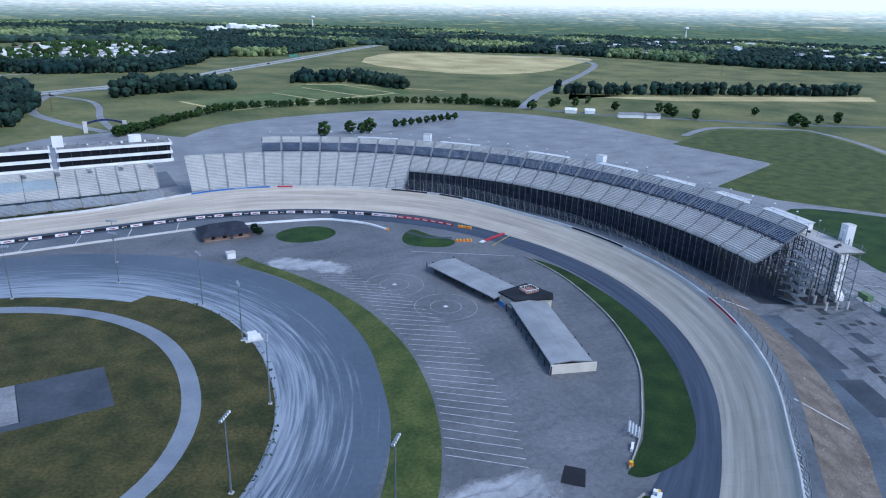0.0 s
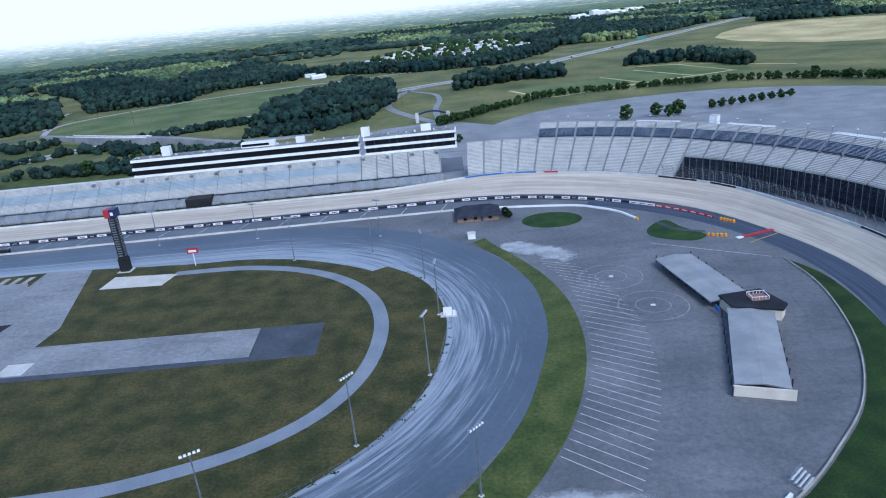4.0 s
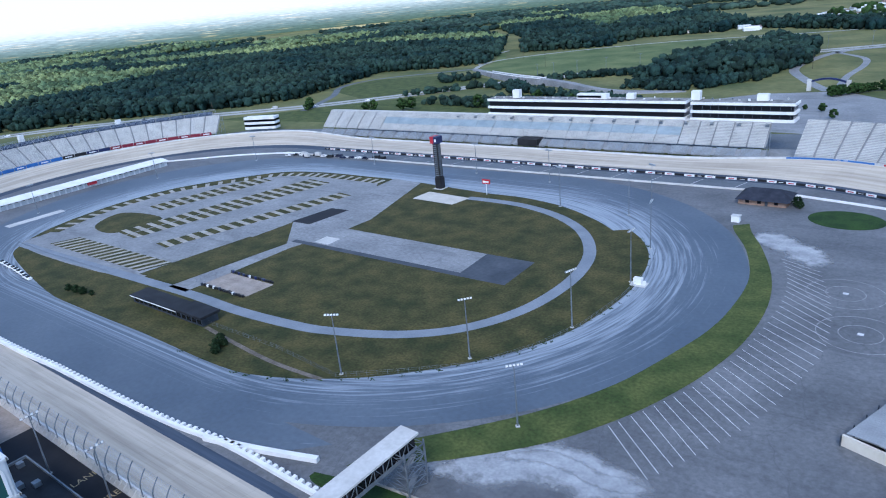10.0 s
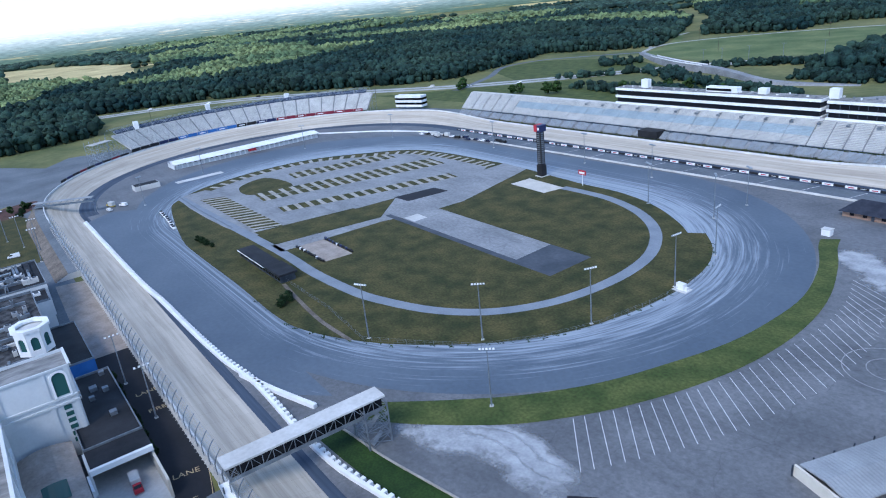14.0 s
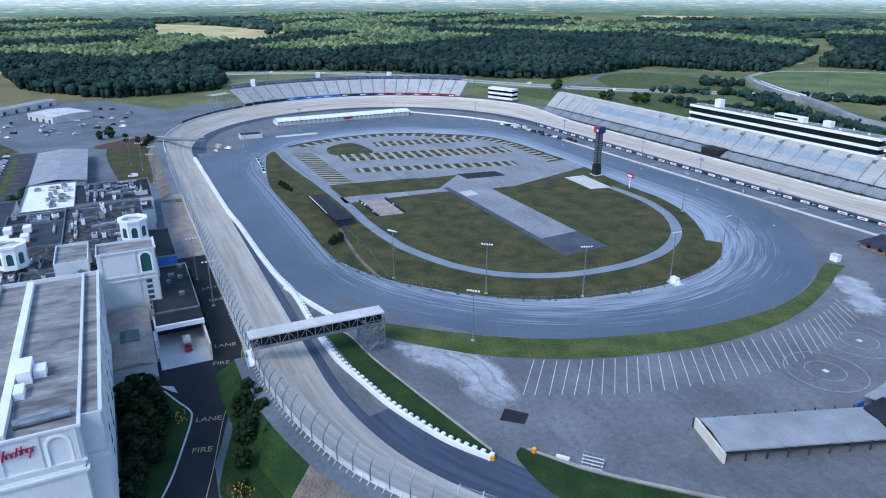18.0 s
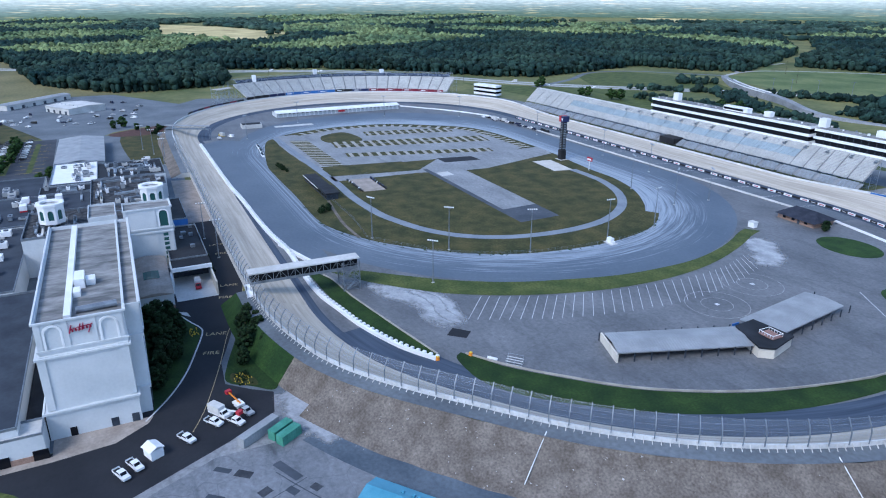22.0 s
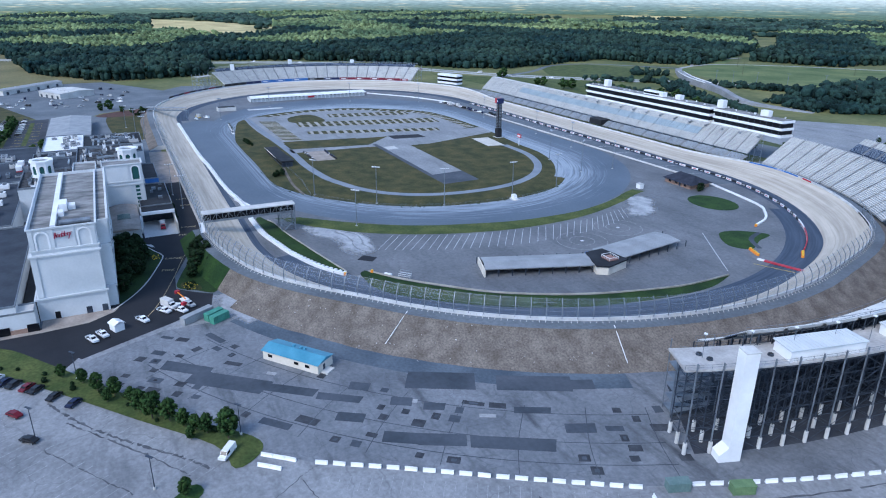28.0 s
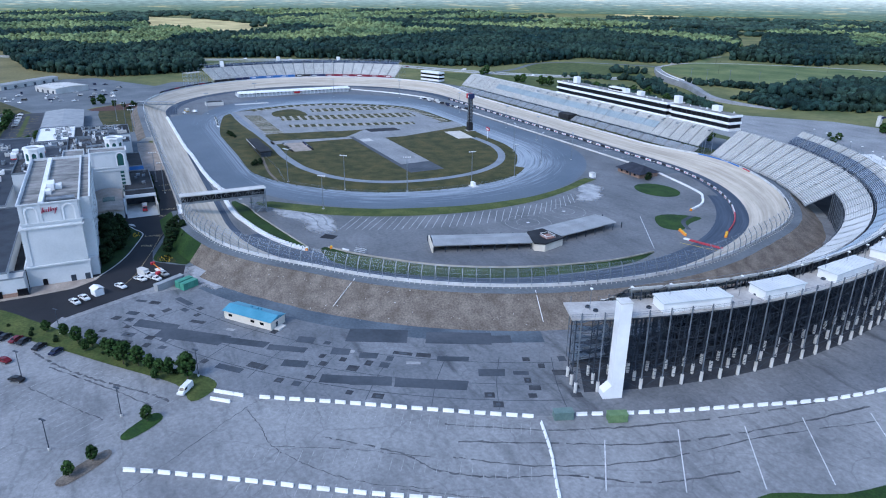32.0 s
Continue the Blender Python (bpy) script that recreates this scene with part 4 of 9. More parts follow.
for ch in ("RESTART ZONE",):
    u = U_FRONT - 37
    o = text_ob(ch, 0.9, frame_at(u, -0.48, bank(u) + 0.68) @ pose(0, 0, 0, 90, 0, 0), WHITE, "wall_lettering")
    tagged(o, "white RESTART ZONE lettering on the blue wall band", "lettering")

# inner wall running on round the far turn to the garages
so = Soup()
ln = smooth_line([(-96, 107.5), (-117, 101.8), (-150, 86), (-178, 66), (-195, 53.3)], 6)
for a, b in zip(ln, ln[1:]):
    d = (b - a).normalized()
    n = Vector((-d.y, d.x)) * 0.5
    so.prism([(v.x, v.y) for v in (a - n, b - n, b + n, a + n)], 0.05, 0.95)
tagged(so.ob("wall_pit_far", WHITE), "white concrete wall from the pit road to the far garages", "wall", "", "structure")
# second pit lane kerb, low and pale
tagged(loft([(-41.5, 0.05, 0), (-41.5, 0.8, 0), (-40.4, 0.8, 0), (-40.4, 0.05, 0)], U_FRONT - 30, U_FAR + 8, 5).ob("wall_pit", CONCRETE_PALE), "low pale concrete wall between pit road and harness track", "wall", "", "structure")
so = Soup()
ends = smooth_line([mile(U_FRONT - 30, -41), (263.9, 104.5), (276, 96.5), (283.5, 88), (287, 80), (288.5, 76)], 6)
for a, b in zip(ends, ends[1:]):
    d = (b - a).normalized()
    n = Vector((-d.y, d.x)) * 0.55
    so.prism([(v.x, v.y) for v in (a - n, b - n, b + n, a + n)], 0.05, 0.85)
tagged(so.ob("wall_pit_end", WHITE), "curved white end of the pit wall", "wall", "", "structure")
for x, y in ((289, 75), (262, -121.5), (264, -111), (322.5, 64.5), (323.4, 63.3), (324.3, 62.2), (325.2, 61.0), (326.1, 59.8)):
    t = thing("barrel", "orange crash barrels at a wall end", "barrel", "crash barrels")
    drum = Soup().cyl(x, y, 0.05, 1.1, 0.7, 0.6).ob("drum", ORANGE, t)
    Soup().cyl(x, y, 1.1, 1.2, 0.5, 0.5).ob("lid", YELLOW, drum)
tagged(loft([(-41, 0.04, 0), (-27, 0.04, 0)], U_FRONT - 30, U_FAR + 10, 6).ob("pavement_pitroad", ASPHALT), "grey asphalt pit road", "road", "", "structure")
for k in range(14):
    u = U_FRONT + 4 + k * 21
    a, b = mile(u, -40), mile(u - 4, -27)
    strip("line_pit", [(a.x, a.y), (b.x, b.y)], 0.3, 0.08, LINE, "thin white pit box line", "marking")

# white inner wall along the back straight, running out into the turn
so = Soup()
base_line = smooth_line([(-92, -147.5), (25, -147), (62, -145.5), (99, -144.8), (127, -143.6), (149, -141.4), (180, -142), (200, -141.4), (216, -138.6), (232, -135.3), (250, -129), (262, -122)], 6)
for a, b in zip(base_line, base_line[1:]):
    d = (b - a).normalized()
    n = Vector((-d.y, d.x)) * 0.5
    so.prism([(v.x, v.y) for v in (a - n, b - n, b + n, a + n)], 0.05, 1.15)
tagged(so.ob("wall_inner", WHITE), "white concrete inner wall of the back straight", "wall", "", "structure")
so = Soup()
for a, b in zip(base_line, base_line[1:]):
    for k in range(3):
        p = a.lerp(b, k / 3)
        so.box(p.x - 0.25, p.y + 0.45, 0.05, p.x + 0.25, p.y + 1.0, 0.7)
tagged(so.ob("tyre_row", STEEL_DARK), "small dark blocks behind the inner wall", "barrier", "", "stuff")
so, gone = Soup(), 0.0
for a, b in zip(base_line, base_line[1:]):
    d = (b - a).normalized()
    n = Vector((-d.y, d.x))
    L_ = (b - a).length
    while gone < L_:
        p = a + d * gone
        if p.x < 262:
            q = [p - d * 0.55 + n * 0.5, p + d * 0.55 + n * 0.5, p + d * 0.55 + n * 1.5, p - d * 0.55 + n * 1.5]
            so.prism([(v.x, v.y) for v in q], 0.05, 1.3)
        gone += 2.4
    gone -= L_
tagged(so.ob("barrier_block", WHITE), "row of white blocks propping the inner wall", "barrier", "", "stuff")
w2 = smooth_line([(141, -142.6), (157, -138.6), (174, -133.4)], 5)
so = Soup()
for a, b in zip(w2, w2[1:]):
    d = (b - a).normalized()
    n = Vector((-d.y, d.x)) * 0.7
    so.prism([(v.x, v.y) for v in (a - n, b - n, b + n, a + n)], 0.05, 1.3)
tagged(so.ob("wall_spur", WHITE), "white wall spur beside the footbridge", "wall", "", "structure")
for pts in ([(182.5, -134.6), (189.3, -132.5), (204.8, -130.8), (223.3, -127.4), (243.9, -123.3), (259.2, -120.1)], [(262.5, -112), (274, -104), (286, -93), (303, -74), (317.5, -45.5), (326.5, -10), (326.6, 16)]):
    so = Soup()
    ln = smooth_line(pts, 6)
    for a, b in zip(ln, ln[1:]):
        d = (b - a).normalized()
        n = Vector((-d.y, d.x)) * 0.18
        so.prism([(v.x, v.y) for v in (a - n, b - n, b + n, a + n)], 0.05, 0.65)
    tagged(so.ob("kerb_wall", PAD), "low pale concrete wall beside the lawn", "wall", "", "structure")

# ---- paddock ----
stall_in = smooth_line([(226.9, -86.9), (230, -80.6), (233.2, -73.8), (235.9, -67.6), (238.5, -61), (240.6, -54.5), (242.4, -47.7), (243.8, -40), (244.8, -32.5), (245.6, -24.5), (246.2, -16.5), (246.6, -8), (246.6, 0), (246, 8), (245, 15), (243.3, 22), (241.2, 28.5), (238.8, 35)], 2)
stall_out = smooth_line([(241.9, -100.3), (245.1, -93.7), (248, -87.4), (251.1, -80.3), (253.8, -73.6), (256, -66.7), (258.1, -59.2), (259.7, -51), (261, -44), (262.3, -36), (263.1, -27.8), (263, -20), (262.3, -12), (261.3, -4), (259.8, 4), (257.8, 12), (255.3, 20), (252.5, 28)], 2)
for p, q in zip(stall_in, stall_out):
    strip("line_stall", [(p.x, p.y), (q.x, q.y)], 0.2, 0.08, LINE, "worn white parking stall line", "marking")


def ring_line(x, y, r, w=0.13, name="line_circle"):
    so = Soup()
    n = 48
    so.grid([[(x + k * math.cos(2 * math.pi * i / n), y + k * math.sin(2 * math.pi * i / n), 0.08) for k in (r + w, r - w)] for i in range(n + 1)])
    tagged(so.ob(name, CIRCLE_LINE), "worn white painted circle on asphalt", "marking", "", "structure")


for x, y in ((262.4, 13.5), (270, -13)):
    ring_line(x, y, 11.3)
    ring_line(x, y, 5.6)
    sheet("line_pad", [(x - 0.8, y - 0.8), (x + 0.8, y - 0.8), (x + 0.8, y + 0.8), (x - 0.8, y + 0.8)], 0.08, LINE, "small white painted landing square", "marking")
strip("line_lot", [(285.3, 44.2), (323.3, 19.2)], 0.3, 0.08, LINE, "thin white painted line", "marking")
sheet("ground_island", [(252 + 14 * math.cos(a), 85.7 + 11.5 * math.sin(a)) for a in [2 * math.pi * i / 32 for i in range(32)]], 0.10, GRASS_LUSH, "oval lawn island by the pit entry", "lawn")
sheet("ground_island", smooth_loop([(290, 62), (300, 71), (304, 60), (310, 48), (302, 42.5), (289, 51)], 5), 0.10, GRASS_LUSH, "small lawn island with a path", "lawn")
strip("pavement_islandpath", [(296, 69), (301, 58), (311, 52)], 2.2, 0.13, ASPHALT_DARK, "dark path crossing the lawn island", "path")
for k in range(5):
    t = thing("barrel", "orange crash barrels at a wall end", "barrel", "crash barrels")
    x, y = 310.5 + k * 1.5, 46.6 - k * 0.6
    drum = Soup().cyl(x, y, 0.05, 1.1, 0.7, 0.6).ob("drum", ORANGE, t)
    Soup().cyl(x, y, 1.1, 1.2, 0.5, 0.5).ob("lid", YELLOW, drum)
t = thing("gate_barrier", "long low red and white barrier across the apron", "barrier")
for k in range(8):
    a, b = Vector((319.5, 40.5)).lerp(Vector((341, 48)), k / 8), Vector((319.5, 40.5)).lerp(Vector((341, 48)), (k + 0.96) / 8)
    n = Vector((-(b - a).y, (b - a).x)).normalized() * 0.85
    Soup().prism([(v.x, v.y) for v in (a - n, b - n, b + n, a + n)], 0.07, 0.5).ob("block", RED if k > 0 else WHITE, t)

strip("line_gate", [(322.6, 35), (340.9, 44.8)], 0.35, 0.11, YELLOW, "yellow painted line beside the apron gate", "marking")
t = thing("small_bleacher", "small portable aluminium bleacher beside the paddock wall", "bleacher", "", pose(274.3, -101.4, 0.04, 0, 0, 42))
for k in range(4):
    Soup().box(-2.6, -1.6 + k * 0.8, 0.4 + k * 0.42, 2.6, -1.25 + k * 0.8, 0.46 + k * 0.42).ob("bench", ALU, t)
    Soup().box(-2.6, -1.25 + k * 0.8, 0.15 + k * 0.42, 2.6, -0.9 + k * 0.8, 0.2 + k * 0.42).ob("foot_board", ALU_MID, t)
for x_ in (-2.4, 0, 2.4):
    fr = Soup()
    fr.bar((x_, -1.7, 0.03), (x_, 1.5, 0.03), 0.05).bar((x_, -1.6, 0), (x_, 1.2, 1.7), 0.05).bar((x_, 1.3, 0), (x_, 1.3, 2.6), 0.05)
    fr.ob("frame", STEEL_LIGHT, t)
Soup().bar((-2.5, 1.3, 2.6), (2.5, 1.3, 2.6), 0.05).ob("back_rail", STEEL_LIGHT, t)
t = thing("road_block", "white concrete block lying beside the paddock wall", "barrier", "", pose(269.2, -106.2, 0.04, 0, 0, 40))
Soup().box(-1.6, -0.35, 0, 1.6, 0.35, 0.8).ob("block", WHITE, t)
# dusty washes on the paddock asphalt
wash("ground_dust", [(194, -124), (208, -114.5), (222, -106), (236, -106.5), (249, -103)], 21, 0.065, DUST_WASH, "pale dust washed over the paddock asphalt")
wash("ground_dust", [(206, -113.5), (220, -104.5), (234, -105.5), (247, -102.5)], 7, 0.075, DUST_WASH, "bright streak of dust on the paddock asphalt")
wash("ground_dust", [(223, 62), (234, 52), (245, 43), (250, 27)], 20, 0.065, DUST_WASH, "pale dust washed over the paddock asphalt")
wash("ground_dust", [(258, -168), (266, -166), (278, -164), (290, -158)], 15, 0.1, DUST_WASH, "pale dust at the foot of the bank")
sheet("pavement_mat", [(249, -112), (253.5, -107), (250, -103.5), (245, -108)], 0.08, ASPHALT_NEW, "small square of black asphalt", "pavement")

# pavilion posts, end wall, middle block
so = Soup()
for (ax, ay), (bx, by), n in (((273.4, -68.8), (287.4, -26), 9), ((287.2, -72.6), (301, -31.3), 9), ((281.8, 23), (287.5, -18), 8), ((295.2, 24), (300.5, -17), 8)):
    for k in range(n):
        p = Vector((ax, ay)).lerp(Vector((bx, by)), k / (n - 1))
        q = Soup().box(p.x - 0.15, p.y - 0.15, 0, p.x + 0.15, p.y + 0.15, 2.9)
        q.ob("post", STEEL_DARK, pav)
for a, b, mt in (((273.6, -68.2), (287.4, -72.8), CREAM),):
    a, b = Vector(a), Vector(b)
    d = (b - a).normalized()
    n = Vector((-d.y, d.x)) * 0.3
    Soup().prism([(v.x, v.y) for v in (a - n, b - n, b + n, a + n)], 0, 2.9).ob("end_wall", mt, pav, "cream-painted end wall")
# back walls coloured dark for the shade under the roofs
back = Soup()
for a, b in (((275.5, -68.6), (289, -27)), ((284.2, 22.5), (289.6, -17.5))):
    a, b = Vector(a), Vector(b)
    n = Vector((-(b - a).y, (b - a).x)).normalized() * 0.15
    back.prism([(v.x, v.y) for v in (a - n, b - n, b + n, a + n)], 0, 2.8)
back.ob("back_wall", STEEL_DARK, pav, "back wall painted dark with the shade under the roof")
mid = [(290.5, -26.5), (303.5, -31.2), (306.3, -27.5), (303.2, -16), (289.8, -18)]
Soup().prism(mid, 0, 3.4).ob("office", CREAM, pav, "cream office between the wings")
Soup().prism([(x_ + (x_ - 298) * 0.05, y_ + (y_ + 23.5) * 0.05) for x_, y_ in mid], 3.4, 4.0).ob("office_roof", ROOF_BLACK, pav, "black flat-topped roof")
deck_ = Soup().box(297.3, -24.4, 4.0, 302.6, -19.8, 4.35).ob("roof_deck", WOOD_RED, pav, "red-brown timber lookout deck on the roof")
for k in range(6):
    for y_ in (-24.35, -19.95):
        Soup().box(297.35 + k * 1.03, y_, 4.35, 297.45 + k * 1.03, y_ + 0.1, 5.25).ob("baluster", WHITE, deck_)
for bx in ((297.3, -24.4, 5.2, 302.6, -24.25, 5.35), (297.3, -19.95, 5.2, 302.6, -19.8, 5.35), (297.3, -24.25, 5.2, 297.45, -19.95, 5.35), (302.45, -24.25, 5.2, 302.6, -19.95, 5.35)):
    Soup().box(*bx).ob("handrail", WHITE, deck_)
Soup().box(287.0, -24.5, 1.0, 287.3, -21.5, 2.6).ob("sign_board", BLUE, pav, "blue sign board")

# brick house by the pit road
h = thing("brick_house", "low tan brick house with black hip roof", "building")
Soup().box(208, 93.5, 0, 228, 108, 2.5).ob("wall", BRICK, h)
so = Soup()
so.add([(206.8, 92, 2.5), (229.2, 92, 2.5), (229.2, 109.5, 2.5), (206.8, 109.5, 2.5), (212, 100.7, 6.2), (224, 100.7, 6.2)], [(0, 1, 5, 4), (1, 2, 5), (2, 3, 4, 5), (3, 0, 4), (3, 2, 1, 0)])
so.ob("roof", SHINGLE, h, "blue-black shingle roof")
for x in (211, 216, 223):
    Soup().box(x, 93.3, 0.9, x + 1.6, 93.52, 2.4).ob("window", GLASS_DARK, h)
Soup().box(219.2, 93.3, 0, 220.4, 93.52, 2.1).ob("door", STEEL_DARK, h)
t = thing("kiosk", "small white plywood kiosk", "kiosk")
Soup().box(212, 68, 0, 215.4, 70.6, 2.6).ob("wall", WHITE, t)
Soup().box(211.8, 67.8, 2.6, 215.6, 70.8, 2.8).ob("roof", CONCRETE_PALE, t)


def floodlight(x, y, h=19.5, yaw=0.0, lamps=5):
    t = thing("floodlight_mast", "slender grey floodlight mast with a row of lamps", "floodlight", "floodlight masts", pose(x, y, 0, 0, 0, yaw))
    Soup().cyl(0, 0, 0, h, 0.26, 0.12, 8).ob("pole", STEEL, t)
    Soup().bar((-2.0, 0, h - 0.2), (2.0, 0, h - 0.2), 0.08).ob("crossarm", STEEL, t)
    for k in range(lamps):
        a = Soup()
        xx = -1.8 + 3.6 * k / (lamps - 1)
        a.add([(xx - 0.3, -0.45, h), (xx + 0.3, -0.45, h), (xx + 0.22, 0.25, h - 0.2), (xx - 0.22, 0.25, h - 0.2), (xx - 0.3, -0.35, h + 0.55), (xx + 0.3, -0.35, h + 0.55), (xx + 0.22, 0.3, h + 0.3), (xx - 0.22, 0.3, h + 0.3)],
              [(3, 2, 1, 0), (4, 5, 6, 7), (0, 1, 5, 4), (1, 2, 6, 5), (2, 3, 7, 6), (3, 0, 4, 7)])
        lamp = a.ob("lamp", STEEL_LIGHT, t)
        Soup().add([(xx - 0.27, -0.47, h + 0.04), (xx + 0.27, -0.47, h + 0.04), (xx + 0.27, -0.38, h + 0.5), (xx - 0.27, -0.38, h + 0.5)], [(0, 1, 2, 3)]).ob("lens", WHITE, lamp)
    Soup().box(-0.5, -0.5, 0, 0.5, 0.5, 0.35).ob("footing", CONCRETE_PALE, t)
    return t


for x, y, r in ((150.2, -102, 30), (178.6, -76.7, 50), (196.3, -46, 70), (199, -6.5, 85), (193.5, 26, 100), (170, 61, 130), (135.5, 61, 160)):
    floodlight(x, y, 19.5, r)
for x, y, r in ((171.5, 84, 150), (208, -98, 45), (60, 100, 180), (-20, 98, 180), (110, 97, 170), (-120, 80, 200), (-152, 20, 250), (-150, -60, 280), (-100, -112, 300)):
    floodlight(x, y, 17.5, r)

# scoring pylon
t = thing("scoring_pylon", "tall black scoring pylon with red and blue head", "pylon")
x, y = 58, 67.2
Soup().box(x - 1.9, y - 1.9, 0, x + 1.9, y + 1.9, 6.5).ob("base", BLACK, t)
Soup().box(x - 1.5, y - 1.5, 6.5, x + 1.5, y + 1.5, 25.5).ob("shaft", BLACK, t)
Soup().box(x - 2.4, y - 2.4, 25.5, x, y + 2.4, 29.2).ob("head", RED, t, "red sign box")
Soup().box(x + 0.02, y - 2.4, 25.5, x + 2.4, y + 2.4, 29.2).ob("head", NAVY, t, "blue sign box")
Soup().box(x + 0.6, y - 2.48, 26.6, x + 1.8, y - 2.41, 28.0).ob("emblem", WHITE, t)
for k in range(16):
    for sx, sy in ((0, -1.56), (1.56, 0)):
        z = 7.4 + k * 1.12
        b = Soup()
        if sy:
            b.box(x - 1.0, y + sy - 0.03, z, x + 1.0, y + sy, z + 0.55)
        else:
            b.box(x + sx, y - 1.0, z, x + sx + 0.03, y + 1.0, z + 0.55)
        b.ob("number_panel", STEEL, t)
Soup().box(x - 3, y - 3, 0, x + 3, y + 3, 0.25).ob("plinth", CONCRETE_PALE, t)
t = thing("small_scoreboard", "small red and white tote board on a post", "sign")
Soup().bar((90, 65.6, 0), (90, 65.6, 6), 0.2).ob("post", WHITE, t)
Soup().box(87.6, 65.3, 6, 92.4, 65.9, 8.4).ob("board", RED, t)
Soup().box(88.2, 65.2, 6.6, 91.8, 65.3, 7.6).ob("panel", WHITE, t)

# ---- infield things ----
so = Soup()
t = thing("tote_building", "long low dark shed with black flat roof beside the harness track", "building")
Soup().box(37, -103.5, 0, 83, -97, 3.0).ob("wall", STEEL_DARK, t)
Soup().box(36.4, -104.1, 3.0, 68, -96.4, 3.4).ob("roof", ROOF_BLACK, t)
Soup().box(68.2, -104.3, 3.2, 83.8, -96.2, 4.1).ob("roof", ROOF_BLACK, t)
for k in range(14):
    Soup().box(38.5 + k * 3.2, -103.62, 0.9, 40.8 + k * 3.2, -103.5, 2.4).ob("window", GLASS_DARK, t)
Soup().box(36.4, -104.3, 2.85, 68, -104.12, 3.1).ob("gutter", WHITE, t)
sheet("pavement_court", [(48, -79), (76, -79.5), (77, -67), (49, -67)], 0.2, TAN, "tan concrete court in the infield", "pavement")
cl = thing("tyre_wall", "stacked black tyres with blue and orange covers round the court", "barrier")
for k in range(22):
    for yy in (-66.2, -80.5):
        xx = 49 + k * 1.25
        Soup().cyl(xx, yy + random.uniform(-0.3, 0.3), 0.2, random.uniform(0.8, 1.2), 0.55, n=8).ob("tyre_stack", random.choice((BLACK, BLACK, NAVY, STEEL_DARK, BLACK, WHITE)), cl)


def fence_line(pts, h=1.6, gap=3.0, label="grey chain-link fence with steel posts", closed=False):
    t = thing("fence", label, "fence", "fences")
    ln = [Vector(p) for p in pts]
    for a, b in zip(ln, ln[1:]):
        n = max(1, round((b - a).length / gap))
        for k in range(n):
            p = a.lerp(b, k / n)
            Soup().bar((p.x, p.y, 0), (p.x, p.y, h), 0.05).ob("post", STEEL, t)
        for z in (0.3, h * 0.65, h):
            Soup().bar((a.x, a.y, z), (b.x, b.y, z), 0.03, 3).ob("rail", STEEL, t)
    return t


strip("ground_dirt", [(84, -103), (104, -105.5), (126, -107.5), (147, -107)], 1.6, 0.14, GRAVEL, "brown dirt track worn into the infield grass", "path")
fence_line([(82, -101), (120, -101), (150, -104), (165, -93.5), (182, -80), (192, -63), (198.5, -44.5), (201.5, -20), (201, 5), (196, 26)])
fence_line([(44, -80), (44, -66)], 2.2, 2.0)
fence_line([(-98, -92), (-60, -93), (-5, -91.5)], 1.2, 4.0, "low wire fence along the campground")
t = thing("utility_cabinet", "white utility trailer on a concrete slab", "cabinet")
Soup().box(199.5, -9, 0, 205, -5, 0.3).ob("slab", CONCRETE_PALE, t)
Soup().box(200.5, -8, 0.3, 203.5, -6.2, 2.6).ob("body", WHITE, t)
Soup().box(203.7, -7.7, 0.3, 204.6, -6.5, 1.5).ob("meter_box", WHITE, t)
for k in range(9):
    t = thing("cart", "small white starting-gate cart parked by the rail", "cart", "carts")
    x, y = -72 + k * 4.6 + random.uniform(-0.5, 0.5), -110.5 - 0.45 * k + random.uniform(-0.4, 0.4)
    Soup().box(x, y, 0.4, x + 3.4, y + 1.6, 1.3).ob("body", WHITE, t)
    Soup().box(x + 0.4, y + 0.1, 1.3, x + 1.8, y + 1.5, 1.9).ob("cab", GLASS_DARK, t)
    Soup().cyl(x + 0.6, y, 0.0, 0.4, 0.3).ob("wheel", BLACK, t)

# campground: concrete pads with grass between, in ranks
camp = thing("camp_pads", "ranks of pale concrete camper pads with grass strips between", "pavement", "", None, "structure")


def pads(x0, y0, dx, dy, n, px, py, w):
    """n pads from (x0, y0), each one step (dx, dy) on, reaching (px, py) across, w wide; grass under the rank."""
    d = Vector((dx, dy))
    e = d.normalized() * w / 2
    g = Soup()
    a, b = Vector((x0, y0)) - d * 0.5, Vector((x0, y0)) + d * (n - 0.5)
    p = Vector((px, py))
    g.add([(*a, 0.18), (*b, 0.18), (*(b + p), 0.18), (*(a + p), 0.18)], [(0, 1, 2, 3)] if d.cross(p) > 0 else [(3, 2, 1, 0)])
    g.ob("grass_rank", GRASS_DRY, camp)
    for k in range(n):
        o = Vector((x0, y0)) + d * k
        q = [o - e, o + e, o + e + p, o - e + p]
        Soup().prism([(v.x, v.y) for v in (q if d.cross(p) > 0 else q[::-1])], 0.15, 0.24).ob("pad", PAD, camp)


pads(-76, -85, 5.7, 0.05, 15, 6, 13, 2.2)
pads(-9, -58, 1.7, 6.2, 16, -11, 1.5, 2.6)
pads(-40, -57, 1.4, 6.3, 18, -9.5, 1, 2.6)
pads(-50.5, -56, 1.4, 6.3, 18, -9.5, 1, 2.6)
pads(-72, -22, 1.2, 6.3, 11, -7.5, 1, 2.6)
pads(-80.5, -21, 1.2, 6.3, 11, -7.5, 1, 2.6)
rim = smooth_line([(-101, -77), (-111, -50), (-113.5, -20), (-108, 8), (-90, 34), (-69, 58), (-40, 67.5), (0, 69.5), (18, 69)], 12)
gone = 0.0
